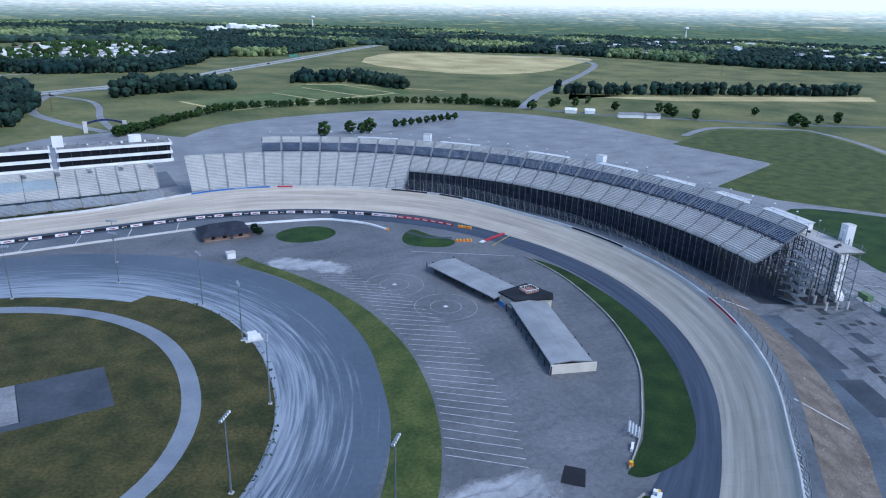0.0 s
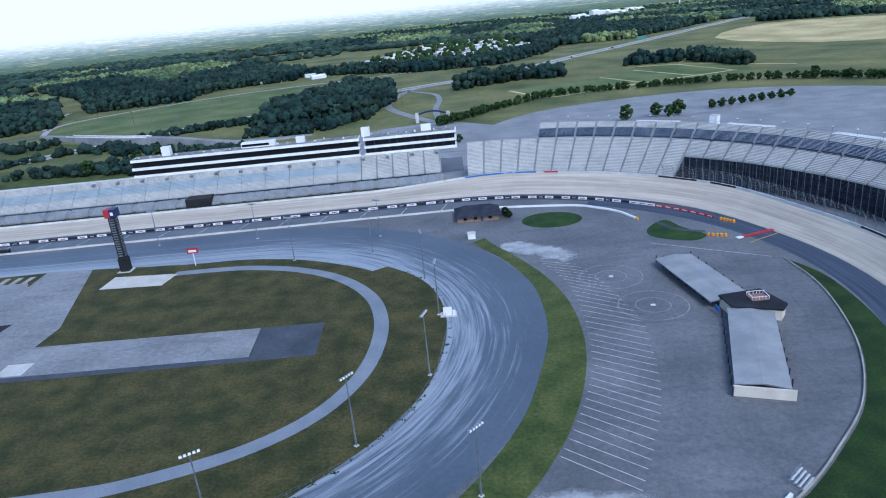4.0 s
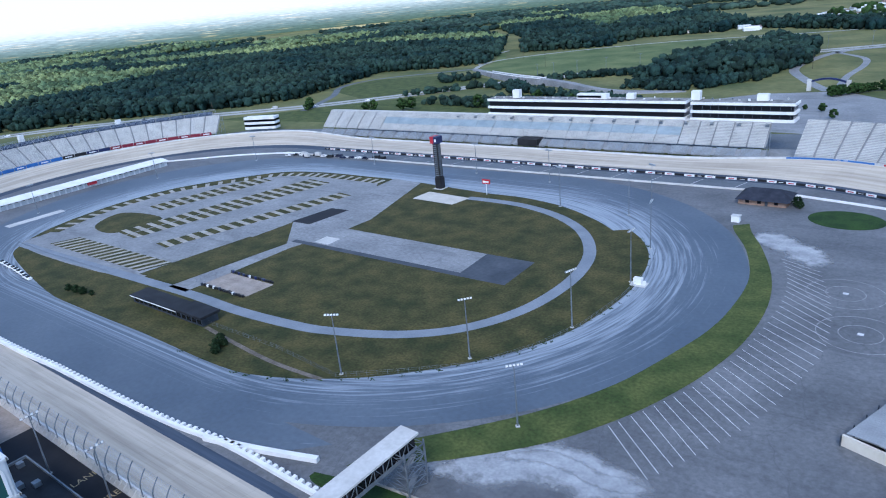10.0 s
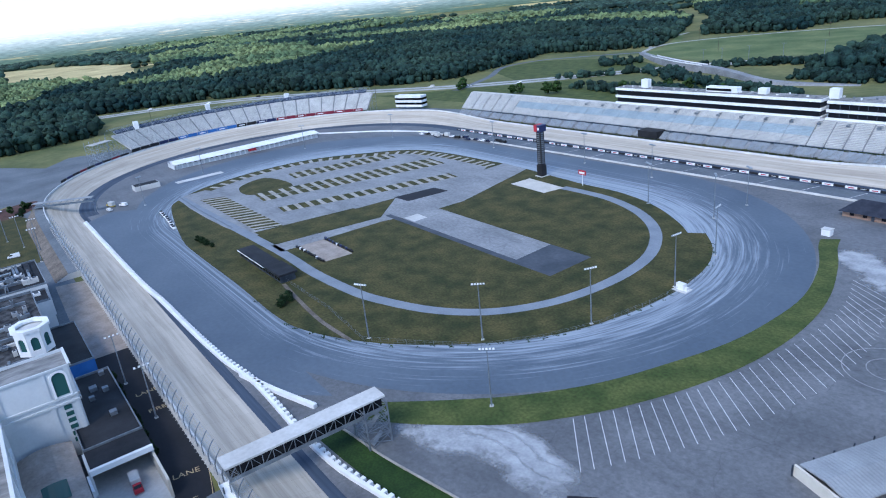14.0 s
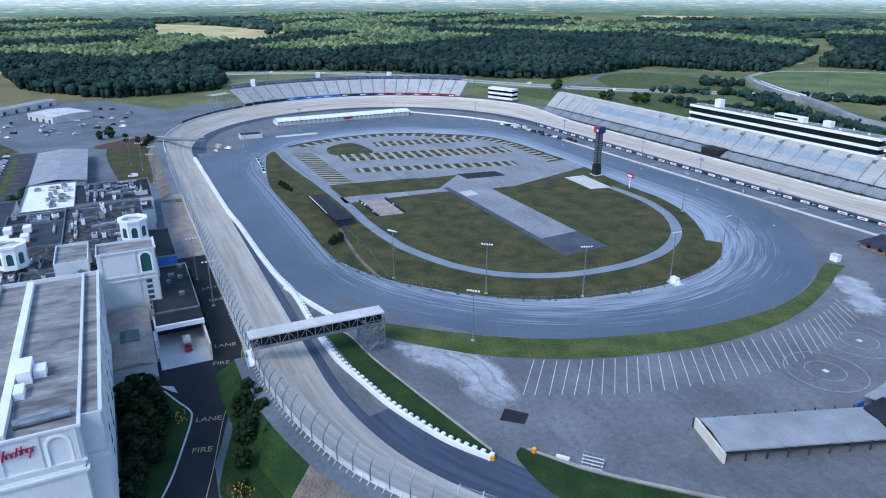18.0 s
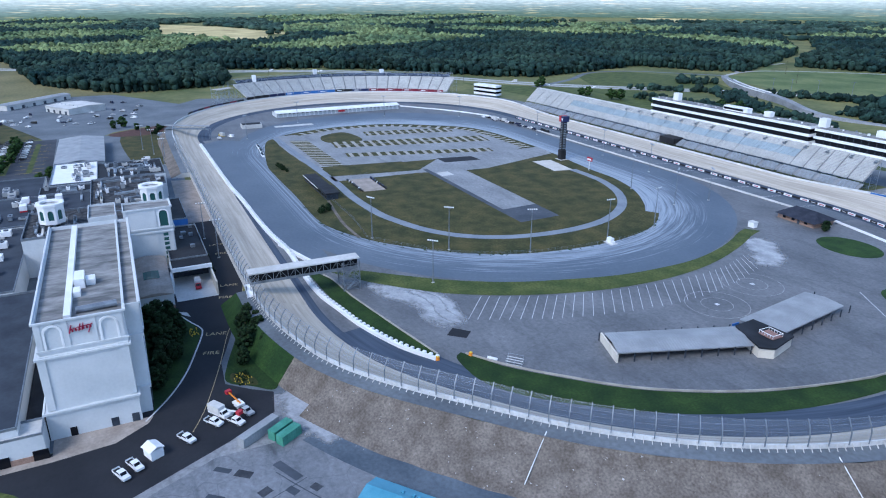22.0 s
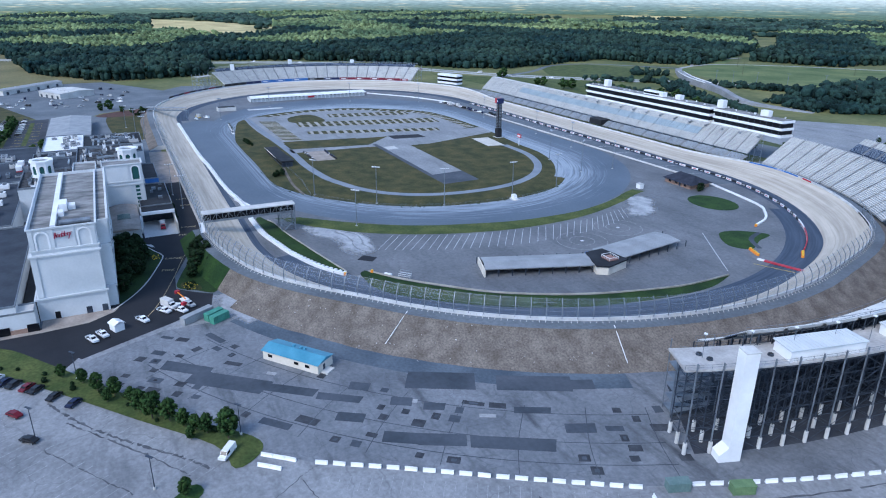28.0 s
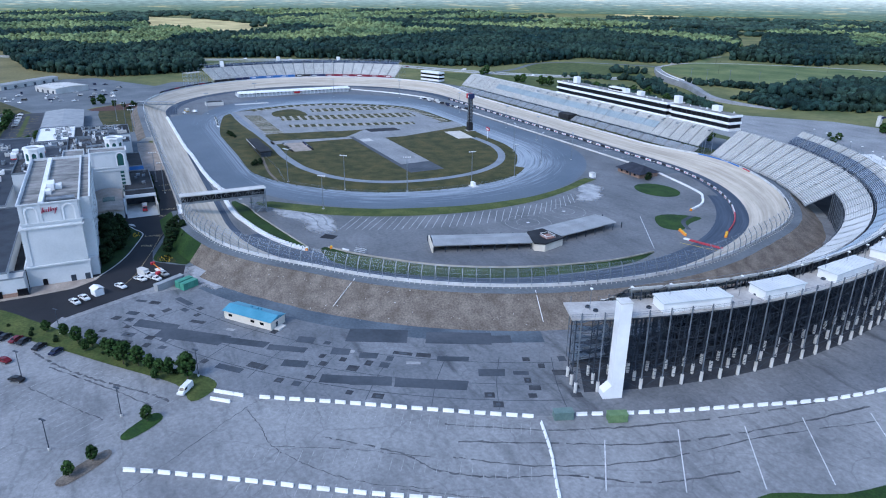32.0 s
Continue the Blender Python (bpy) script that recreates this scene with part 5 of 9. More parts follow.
for a, b in zip(rim, rim[1:]):
    gone += (b - a).length
    if gone > 5.6:
        gone = 0.0
        n = (b - a).normalized()
        d = Vector((n.y, -n.x))
        Soup().prism([(v.x, v.y) for v in (b - n * 1.3, b + d * 7.5 - n * 1.3, b + d * 7.5 + n * 1.3, b + n * 1.3)], 0.16, 0.24).ob("pad", PAD, camp)
# grass under the outer rank of pads
so = Soup()
rows = []
for a, b in zip(rim, rim[1:]):
    n = (b - a).normalized()
    rows.append([(b.x - n.y * 0.3, b.y + n.x * 0.3, 0.185), (b.x + n.y * 7.5, b.y - n.x * 7.5, 0.185)])
so.grid(rows)
so.ob("grass_rank", GRASS_DRY, camp)
sheet("ground_campgrass", smooth_loop([(-93, -37), (-85, -58), (-60, -60), (-57, -34)], 5), 0.19, GRASS_DRY, "round-ended patch of dry grass in the campground", "lawn")
sheet("ground_campcorner", [(10, -86), (36, -85), (44, -33), (18, -33)], 0.19, GRASS_DRY, "triangle of mown grass by the service road", "lawn")

# ---- footbridge over the back straight ----
br = thing("footbridge", "covered white steel truss footbridge with lattice tower over the track", "bridge")
A, B = Vector((196.2, -164.9)), Vector((196.9, -125.4))
d = (B - A).normalized()
n = Vector((-d.y, d.x))
W = 2.2


def bquad(p0, p1, off0, off1, z0, z1):
    a, b = A.lerp(B, p0), A.lerp(B, p1)
    return Soup().prism([((a + n * off0).x, (a + n * off0).y), ((b + n * off0).x, (b + n * off0).y), ((b + n * off1).x, (b + n * off1).y), ((a + n * off1).x, (a + n * off1).y)][::-1], z0, z1)


bquad(-0.02, 1.02, -W - 0.4, W + 0.4, 11.8, 12.3).ob("roof", CONCRETE_PALE, br, "flat cream-white roof")
bquad(0, 1, -W, W, 8.0, 8.4).ob("deck", STEEL, br)
for s_ in (-1, 1):
    bquad(0, 1, s_ * W - 0.08, s_ * W + 0.08, 8.4, 9.0).ob("parapet", STEEL, br)
    bquad(0, 1, s_ * (W - 0.35) - 0.05, s_ * (W - 0.35) + 0.05, 8.4, 11.6).ob("glazing", GLASS_DARK, br)
    tr = Soup()
    for k in range(15):
        a, b = A.lerp(B, k / 15) + n * s_ * W, A.lerp(B, (k + 1) / 15) + n * s_ * W
        tr.bar((*a, 8.2), (*a, 11.9), 0.12)
        tr.bar((*a, 8.2 if k % 2 else 11.8), (*b, 11.8 if k % 2 else 8.2), 0.09)
    tr.bar((*(A + n * s_ * W), 8.2), (*(B + n * s_ * W), 8.2), 0.18)
    tr.bar((*(A + n * s_ * W), 11.8), (*(B + n * s_ * W), 11.8), 0.18)
    tr.ob("truss", STEEL, br)
tw = Soup()
cn = [A.lerp(B, 0.84) - n * 4.5, B - n * 4.5, B + n * 3, A.lerp(B, 0.84) + n * 3]
for i in range(4):
    p, q = cn[i], cn[(i + 1) % 4]
    Soup().bar((*p, 0), (*p, 11.8), 0.22).ob("tower_leg", STEEL, br)
    for z in (0, 2.7, 5.4, 8.1):
        tw.bar((*p, z), (*q, z + 2.7), 0.09)
        tw.bar((*q, z), (*p, z + 2.7), 0.09)
        tw.bar((*p, z + 2.7), (*q, z + 2.7), 0.11)
tagged(tw.ob("tower_lattice", STEEL, br), "galvanised lattice of the stair tower", "", "", "stuff")
for z in range(4):
    st = Soup()
    p, q = (cn[0], cn[1]) if z % 2 == 0 else (cn[3], cn[2])
    m1, m2 = p.lerp(cn[2], 0.25), q.lerp(cn[3], 0.25)
    st.grid([[(*(m1 - n * 0.8), z * 2.7), (*(m1 + n * 0.8), z * 2.7)], [(*(m2 - n * 0.8), z * 2.7 + 2.7), (*(m2 + n * 0.8), z * 2.7 + 2.7)]])
    st.ob("stair", STEEL, br)
for k, (x0, y0, x1, y1, z0, z1) in enumerate([(197.5, -166.4, 201.2, -166.2, 8.2, 4.4), (201.2, -166.2, 205, -165.6, 4.4, 0.0)]):
    st = Soup()
    st.grid([[(x0, y0 - 1.1, z0), (x0, y0 + 1.1, z0)], [(x1, y1 - 1.1, z1), (x1, y1 + 1.1, z1)]])
    st.grid([[(x0, y0 + 1.1, z0 + 1.1), (x0, y0 + 1.1, z0)], [(x1, y1 + 1.1, z1 + 1.1), (x1, y1 + 1.1, z1)]])
    st.grid([[(x0, y0 - 1.1, z0), (x0, y0 - 1.1, z0 + 1.1)], [(x1, y1 - 1.1, z1), (x1, y1 - 1.1, z1 + 1.1)]])
    st.ob("stair_flight", WHITE, br, "white-sided stair flight")
pl = Soup()
for dx, dy in ((0, 0), (2.5, -1.5), (5.0, -1.5)):
    pl.bar((194 + dx, -165.5 + dy, 0), (194 + dx, -165.5 + dy, 8.2), 0.2)
pl.ob("pier", STEEL, br)

# smaller footbridge at the far turn
fb = thing("footbridge", "pale blue-grey steel footbridge at the end of the far turn", "bridge")
a, b = Vector((-131, -167)), Vector((-113, -137))
d2 = (b - a).normalized()
n2 = Vector((-d2.y, d2.x)) * 1.8
Soup().prism([(v.x, v.y) for v in (a - n2, b - n2, b + n2, a + n2)], 7.2, 7.6).ob("deck", STEEL, fb)
Soup().prism([(v.x, v.y) for v in (a - n2, b - n2, b + n2, a + n2)], 9.6, 9.9).ob("roof", ROOF_METAL, fb)
tr = Soup()
for s_ in (-1, 1):
    for k in range(10):
        p, q = a.lerp(b, k / 10) + n2 * s_, a.lerp(b, (k + 1) / 10) + n2 * s_
        tr.bar((*p, 7.4), (*p, 9.7), 0.1)
        tr.bar((*p, 7.4), (*q, 9.7), 0.08)
tr.ob("truss", STEEL, fb)
tr = Soup()
for p in (a - n2, a + n2, b - n2, b + n2):
    tr.bar((*p, 0), (*p, 7.4), 0.2)
tr.ob("pier", STEEL, fb)

# far pit garages
g = thing("garage_row", "long white garage row with red gables by the far turn", "building")
Soup().box(-196, -70, 0, -182, 46, 3.6).ob("wall", WHITE, g)
so = Soup()
so.grid([[(-198, y_, 3.9), (-189, y_, 5.2), (-180, y_, 3.9)] for y_ in (-71, 47)])
so.grid([[(-180, y_, 3.6), (-189, y_, 4.9), (-198, y_, 3.6)] for y_ in (-71, 47)])
so.ob("roof", WHITE, g, "white metal roof")
for k in range(28):
    Soup().box(-181.95, -68.5 + k * 4.05, 0.1, -181.8, -65.6 + k * 4.05, 2.6).ob("bay_door", STUCCO, g)
    Soup().box(-181.9, -68.2 + k * 4.05, 2.85, -181.75, -66.2 + k * 4.05, 3.25).ob("vent_slot", BLACK, g)
Soup().box(-181.8, -14, 1.6, -180.2, -8, 3.6).ob("gable_sign", RED, g, "red sign over the middle bays")
Soup().box(-197.6, -71.25, 0.2, -180.4, -71.0, 3.5).ob("end_wall", STUCCO, g)
g = thing("block_shed", "low grey block shed with dark flat roof", "building")
Soup().box(-150, -108, 0, -141, -92, 3.2).ob("wall", CONCRETE_PALE, g)
Soup().box(-149.5, -107.5, 3.2, -141.5, -92.5, 3.3).ob("roof", ROOF_BLACK, g)
sheet("pavement_slab", [(-143, -82), (-136, -82), (-136, -50), (-143, -50)], 0.12, CONCRETE_PALE, "pale concrete slab", "pavement")

# weed tufts along the harness rail
rw = random.Random(4)
so = Soup()
for k in range(70):
    p = INFIELD[rw.randrange(74, 118)] + Vector((rw.uniform(-0.5, 1.2), rw.uniform(-1.2, 0.5)))
    for j in range(5):
        q = p + Vector((rw.uniform(-0.9, 0.9), rw.uniform(-0.5, 0.5)))
        so.cyl(q.x, q.y, 0.08, rw.uniform(0.15, 0.4), 0.22, 0.02, 5)
tagged(so.ob("weeds", LEAF), "dark weed tufts along the rail of the harness track", "weeds", "", "stuff")


# ---- stand furniture ----
def shaft(u, s_, z1, w=3.2, label="tall white lift shaft with a flared foot behind the grandstand"):
    t = thing("lift_shaft", label, "tower", "lift shafts", frame_at(u, s_))
    Soup().box(-w / 2, -w / 2, 0, w / 2, w / 2, z1).ob("shaft", WHITE, t)
    Soup().add([(w / 2, -w / 2, 0), (w / 2 + 2.2, -w / 2, 0), (w / 2 + 2.2, w / 2, 0), (w / 2, w / 2, 0), (w / 2, -w / 2, 4.0), (w / 2 + 2.2, -w / 2, 2.0), (w / 2 + 2.2, w / 2, 2.0), (w / 2, w / 2, 4.0)],
               [(3, 2, 1, 0), (4, 5, 6, 7), (0, 1, 5, 4), (1, 2, 6, 5), (2, 3, 7, 6), (3, 0, 4, 7)]).ob("foot", WHITE, t)
    Soup().box(-w / 2 - 0.1, -w / 2 - 0.1, z1, w / 2 + 0.1, w / 2 + 0.1, z1 + 0.25).ob("cap", CONCRETE_PALE, t)
    return t


def near_u(x, y):
    a = math.atan2(y - C1.y, x - C1.x) - (_base - _half)
    return (a % (2 * math.pi)) * R1


shaft(near_u(406.3, -71.8), 52.0, 29.5, 3.4)
for x, y in ((411, 62), (355, 154)):
    shaft(near_u(x, y), 51.5, 29.5, 4.2, "white lift shaft rising behind the grandstand")


def deck_shed(u, half, s0, s1, z1):
    t = thing("deck_kiosk", "low white concession kiosk on the concourse deck", "kiosk", "deck kiosks")
    so = Soup()
    p = [mile(u - half, s0), mile(u + half, s0), mile(u + half, s1), mile(u - half, s1)]
    so.prism([(q.x, q.y) for q in p][::-1], 23.4, z1)
    so.ob("wall", WHITE, t)
    so = Soup()
    p = [mile(u - half - 0.3, s0 - 0.3), mile(u + half + 0.3, s0 - 0.3), mile(u + half + 0.3, s1 + 0.3), mile(u - half - 0.3, s1 + 0.3)]
    so.prism([(q.x, q.y) for q in p][::-1], z1, z1 + 0.3)
    roof = so.ob("roof", STUCCO, t)
    seams = Soup()
    for k in range(int(half * 2 / 0.9)):
        a_, b_ = mile(u - half + 0.3 + k * 0.9, s0), mile(u - half + 0.3 + k * 0.9, s1)
        seams.bar((*a_, z1 + 0.33), (*b_, z1 + 0.33), 0.06)
    tagged(seams.ob("roof_seam", CONCRETE_PALE, roof), "", "", "", "stuff")


for u_, hf in ((218.5, 8.2), (242.0, 6.0), (near_u(413, 15), 8), (near_u(410, 48), 8), (near_u(400, 90), 9), (near_u(370, 138), 9), (near_u(330, 172), 9)):
    deck_shed(u_, hf, 42.5, 48.9, 26.2)
for x, y in ((397, -74), (390, -73), (401, -59), (404, -24), (409, 4), (411, 30)):
    u_ = near_u(x, y)
    t = thing("deck_vent", "round dark exhaust fan on the deck", "vent", "deck vents")
    p = mile(u_, 45 if x > 392 else 42.5)
    Soup().cyl(p.x, p.y, 23.4, 23.9, 0.8, 0.7, 12).ob("housing", STEEL_DARK, t)
    Soup().cyl(p.x, p.y, 23.9, 24.0, 0.45, 0.45, 10).ob("fan", BLACK, t)
rl = Soup()
for u in along(UD - 2, UU, 2.5):
    p = mile(u, 49.3)
    rl.bar((*p, 23.4), (*p, 24.6), 0.05, 3)
pts = [(*mile(u, 49.3), 24.6) for u in along(UD - 2, UU, 5)]
for a, b in zip(pts, pts[1:]):
    rl.bar(a, b, 0.05, 3)
    rl.bar((a[0], a[1], 24.0), (b[0], b[1], 24.0), 0.04, 3)
rl.ob("deck_railing", STEEL, near)
for s_, z_ in ((30.8, 20.4), (40.1, 27.6), (20.8, 14.2)):
    rl = Soup()
    us_ = along(UA, UU if s_ > 32 else UC if s_ > 25 else UB, 5)
    for a, b in zip(us_, us_[1:]):
        rl.bar((*mile(a, s_), z_ + 1.1), (*mile(b, s_), z_ + 1.1), 0.07, 3)
        rl.bar((*mile(a, s_), z_), (*mile(a, s_), z_ + 1.1), 0.05, 3)
    rl.ob("railing", STEEL, near)
for i, u in enumerate(along(UD + 3, UU - 4, 9.2)):
    p = mile(u, 44.0)
    t = thing("flag_pole", "thin grey lamp pole on the stand's back rail", "pole", "deck poles")
    Soup().bar((*p, 23.4), (*p, 30.0), 0.07).ob("pole", STEEL, t)
    Soup().box(p.x - 0.4, p.y - 0.3, 29.7, p.x + 0.4, p.y + 0.3, 30.0).ob("lamp", WHITE, t)
# stair towers at the open end of the near stand
stt = thing("stair_tower", "open galvanised stair tower at the end of the grandstand", "stairs")
for z in np.arange(0, 18.5, 3.2):
    for sgn in (0, 1):
        so = Soup()
        u0_, u1_ = (UA - 2, UA - 9) if sgn == 0 else (UA - 9, UA - 2)
        o = 30 if sgn == 0 else 33
        a, b = mile(u0_, o), mile(u1_, o)
        zz = z + sgn * 1.6
        so.grid([[(*mile(u0_, o), zz), (*mile(u0_, o + 2), zz)], [(*mile(u1_, o), zz + 1.6), (*mile(u1_, o + 2), zz + 1.6)]])
        so.bar((*a, zz + 1.1), (*b, zz + 2.7), 0.05)
        so.ob("flight", STEEL, stt)
    so = Soup()
    so.prism([(v.x, v.y) for v in (mile(UA - 9, 30), mile(UA - 11, 30), mile(UA - 11, 35), mile(UA - 9, 35))], z + 1.5, z + 1.6)
    so.ob("landing", STEEL, stt)
for u_ in (UA - 1, UA - 11):
    for o in (30, 35):
        p = mile(u_, o)
        Soup().bar((*p, 0), (*p, 21), 0.14).ob("post", STEEL, stt)

# press boxes and vents on the suite roofs
for x, w_, z_, dpt in ((95, 20, 3.2, 5), (40, 5, 5.5, 4), (120, 5, 3.5, 4), (159, 5, 5.2, 4), (195, 6, 3.6, 4)):
    t = thing("roof_box", "white box room on the suite roof", "building", "roof boxes")
    m = frame_at(u_front(x), 33, 29.4)
    b = Soup().box(-w_ / 2, -dpt / 2, 0, w_ / 2, dpt / 2, z_).ob("wall", WHITE, t)
    b.matrix_basis = m
    if w_ > 10:
        b = Soup().box(-w_ / 2 + 0.4, -dpt / 2 - 0.06, 0.9, w_ / 2 - 3.5, -dpt / 2, 2.3).ob("window", GLASS_DARK, t)
        b.matrix_basis = m
for k in range(34):
    t = thing("roof_vent", "small grey vent on the suite roof", "vent", "roof vents")
    m = frame_at(u_front(24 + k * 5.5 + random.uniform(-1, 1)), random.uniform(30, 36), 29.5)
    w_ = random.uniform(0.5, 1.3)
    b = Soup().box(-w_ / 2, -w_ / 2, 0, w_ / 2, w_ / 2, random.uniform(0.5, 1.2)).ob("body", random.choice((STEEL, WHITE, CONCRETE_PALE)), t)
    b.matrix_basis = m
# camera nests on the front stand's upper rows
for k in range(15):
    u = u_front(200 - k * 14.5)
    t = thing("press_nest", "small grey canopied platform in the upper rows", "platform", "press nests")
    m = frame_at(u, 23.5, 17.0)
    for nm, bx in (("roof", (-1.1, -1, 1.9, 1.1, 1, 2.1)), ("rail", (-1.1, -1.05, 0, 1.1, -0.95, 1.0))):
        b = Soup().box(*bx).ob(nm, CONCRETE_PALE if nm == "roof" else STEEL, t)
        b.matrix_basis = m
# tunnel mouth in the front stand: a solid black block in place of shade
t = thing("tunnel_mouth", "stair opening in the front rows, its shade painted as a black block", "opening")
b = Soup().box(-7, -6.5, 4.0, 7, 4.0, 8.2).ob("void", BLACK, t)
b.matrix_basis = frame_at(u_front(62), 10.5, 0)
b = Soup().box(-2.2, -10.5, 0.3, 2.2, -1.0, 0.9).ob("stair", STEP_BLUE, t, "blue steel crossover stair")
b.matrix_basis = frame_at(u_front(58), 0, 0)

# suites by the far stand
t = thing("suite_building", "small white suite block with dark window bands beside the far turn", "building", "suites above the front grandstand")
for i in range(5):
    z0_, z1_ = 3 + i * 2.1, 5.1 + i * 2.1
    b = Soup().box(-15, -4 + (i % 2) * 0.6, z0_, 15, 5, z1_).ob("wall_band" if i % 2 == 0 else "window_band", WHITE if i % 2 == 0 else GLASS_DARK, t)
    b.matrix_basis = pose(-212, 160, 0, 0, 0, 22)
b = Soup()
for x_ in (-13, -5, 5, 13):
    b.bar((x_, 0, 0), (x_, 0, 3), 0.25)
b = b.ob("pier", STEEL, t)
b.matrix_basis = pose(-212, 160, 0, 0, 0, 22)
# ad band below the far stand
for k in range(24):
    u0_ = UG0 + 4 + k * 8.6
    mt = MAROON if k < 9 else NAVY if k < 11 else BLACK if k < 13 else BLUE if k < 19 else NAVY if k < 21 else BLACK
    o = loft([(3.3, 0.8, 1.0), (3.3, 3.3, 1.0)], u0_, u0_ + 8.2, 3).ob("sign_panel", mt)
    tagged(o, "plain coloured advertising panel below the far grandstand", "sign", "far turn panels")
    if k % 2 == 0 and k < 19:
        o2 = loft([(3.22, 1.6, 1.0), (3.22, 2.4, 1.0)], u0_ + 1.5, u0_ + 6.5, 3).ob("mark", WHITE, o)
for x, y in ((-262, -70), (-290, 0), (-262, 66)):
    t = thing("lift_shaft", "white lift shaft behind the far grandstand", "tower", "lift shafts")
    Soup().box(x - 1.8 - 16, y - 1.8, 0, x + 1.8 - 16, y + 1.8, 27).ob("shaft", WHITE, t)
for k in range(9):
    o = loft([(1.2, 0.0, 1.0), (1.2, 2.4, 1.0), (1.4, 2.4, 1.0)], UG1 + 6 + k * 9, UG1 + 14.5 + k * 9, 4).ob("sign_panel", (BLACK, MAROON, BLACK, NAVY, BLACK, MAROON, BLACK, NAVY, BLACK)[k])
    tagged(o, "plain coloured advertising panel on the outer wall", "sign", "far turn panels")


# ---- casino hotel ----
def block(parent, name, x0, y0, x1, y1, z0, z1, wall_m, roof_m, parapet=0.9, label=""):
    """Walls with a sunken flat roof and a parapet."""
    Soup().box(x0, y0, z0, x1, y1, z1 - parapet).ob(name, wall_m, parent, label)
    so = Soup()
    w = 0.3
    so.box(x0, y0, z1 - parapet, x1, y0 + w, z1).box(x0, y1 - w, z1 - parapet, x1, y1, z1).box(x0, y0 + w, z1 - parapet, x0 + w, y1 - w, z1).box(x1 - w, y0 + w, z1 - parapet, x1, y1 - w, z1)
    so.ob("parapet", STEEL if z1 < 20.5 else wall_m, parent)
    Soup().box(x0 + w, y0 + w, z1 - parapet - 0.05, x1 - w, y1 - w, z1 - parapet + 0.05).ob("roof", roof_m, parent)


def arch(parent, face, c, z0, w, h, depth, material, name="arch"):
    """A raised round-headed frame: face 'x' looks to +x, 'y' to +y; c: (along, plane)."""
    so = Soup()
    pts = [(-w / 2, 0), (-w / 2, h - w / 2)] + [(-w / 2 * math.cos(a), h - w / 2 + w / 2 * math.sin(a)) for a in [math.pi * k / 10 for k in range(1, 10)]] + [(w / 2, h - w / 2), (w / 2, 0)]
    t = 0.55
    ins = [(x * (w - 2 * t) / w, min(z, h - w / 2) if z <= h - w / 2 else h - w / 2 + (z - h + w / 2) * (w - 2 * t) / w) for x, z in pts]
    al, pl_ = c
    for i in range(len(pts) - 1):
        q = [pts[i], pts[i + 1], ins[i + 1], ins[i]]
        v = []
        for dd in (0, depth):
            for a, z in q:
                v.append((pl_ + dd, al + a, z0 + z) if face == "x" else (al - a, pl_ + dd, z0 + z))
        so.add(v, [(3, 2, 1, 0), (4, 5, 6, 7), (0, 1, 5, 4), (1, 2, 6, 5), (2, 3, 7, 6), (3, 0, 4, 7)])
    return so.ob(name, material, parent)


def arch_fill(parent, face, c, z0, w, h, depth, material, name="window"):
    pts = [(-w / 2, 0), (w / 2, 0), (w / 2, h - w / 2)] + [(w / 2 * math.cos(a), h - w / 2 + w / 2 * math.sin(a)) for a in [math.pi * k / 10 for k in range(1, 10)]] + [(-w / 2, h - w / 2)]
    al, pl_ = c
    n_ = len(pts)
    v = [((pl_ + dd, al + a, z0 + z) if face == "x" else (al - a, pl_ + dd, z0 + z)) for dd in (0, depth) for a, z in pts]
    return Soup().add(v, [tuple(range(n_))[::-1], tuple(range(n_, 2 * n_))] + [(i, (i + 1) % n_, n_ + (i + 1) % n_, n_ + i) for i in range(n_)]).ob(name, material, parent)


ht = thing("hotel_tower", "tall white stucco hotel block with cornices and raised arches", "building")
for x_, ya, yb, yc, z0_, z1_ in ((256.4, -226.6, -205.2, -202.4, 0, 7.9), (255.6, -225.9, -205.4, -202.0, 7.9, 23.0), (254.9, -225.2, -205.2, -201.6, 23.0, 31.6)):
    if z1_ < 30:
        Soup().box(176, ya, z0_, x_, yb, z1_).ob("wall", STUCCO, ht)
        Soup().box(176, yb, z0_, x_ - 3.4, yc, z1_).ob("bay", STUCCO, ht)
    else:
        block(ht, "wall", 176, ya, x_, yb, z0_, z1_, STUCCO, ROOF_FLAT, 1.2)
        block(ht, "bay", 176, yb, x_ - 3.4, yc, z0_, z1_, STUCCO, ROOF_FLAT, 1.2)
for z_, o_, hh, dn in ((31.5, 0.45, 0.5, 0.0), (24.0, 0.4, 0.5, 0.0), (22.3, 0.5, 0.5, 0.7), (7.5, 0.5, 0.6, 1.5)):
    xf, ya, yb, yc = 254.9 + dn, -225.2 - dn, -205.2, -201.6 - dn * 0.5
    Soup().box(176, ya - o_, z_, xf + o_, ya, z_ + hh).ob("cornice", STUCCO, ht)
    Soup().box(xf, ya, z_, xf + o_, yb + o_, z_ + hh).ob("cornice", STUCCO, ht)
    Soup().box(176, yc, z_, xf - 3.4 + o_, yc + o_, z_ + hh).ob("cornice", STUCCO, ht)
    Soup().box(xf - 3.4, yb, z_, xf, yb + o_, z_ + hh).ob("cornice", STUCCO, ht)
for y_ in (-225.85, -207.2):
    Soup().box(255.6, y_, 8.2, 255.88, y_ + 1.8, 22.3).ob("pilaster", STUCCO, ht)
for y_ in (-225.15, -219.2, -213.0, -207.0):
    Soup().box(254.9, y_, 24.5, 255.16, y_ + 1.3, 31.4).ob("pilaster", STUCCO, ht)
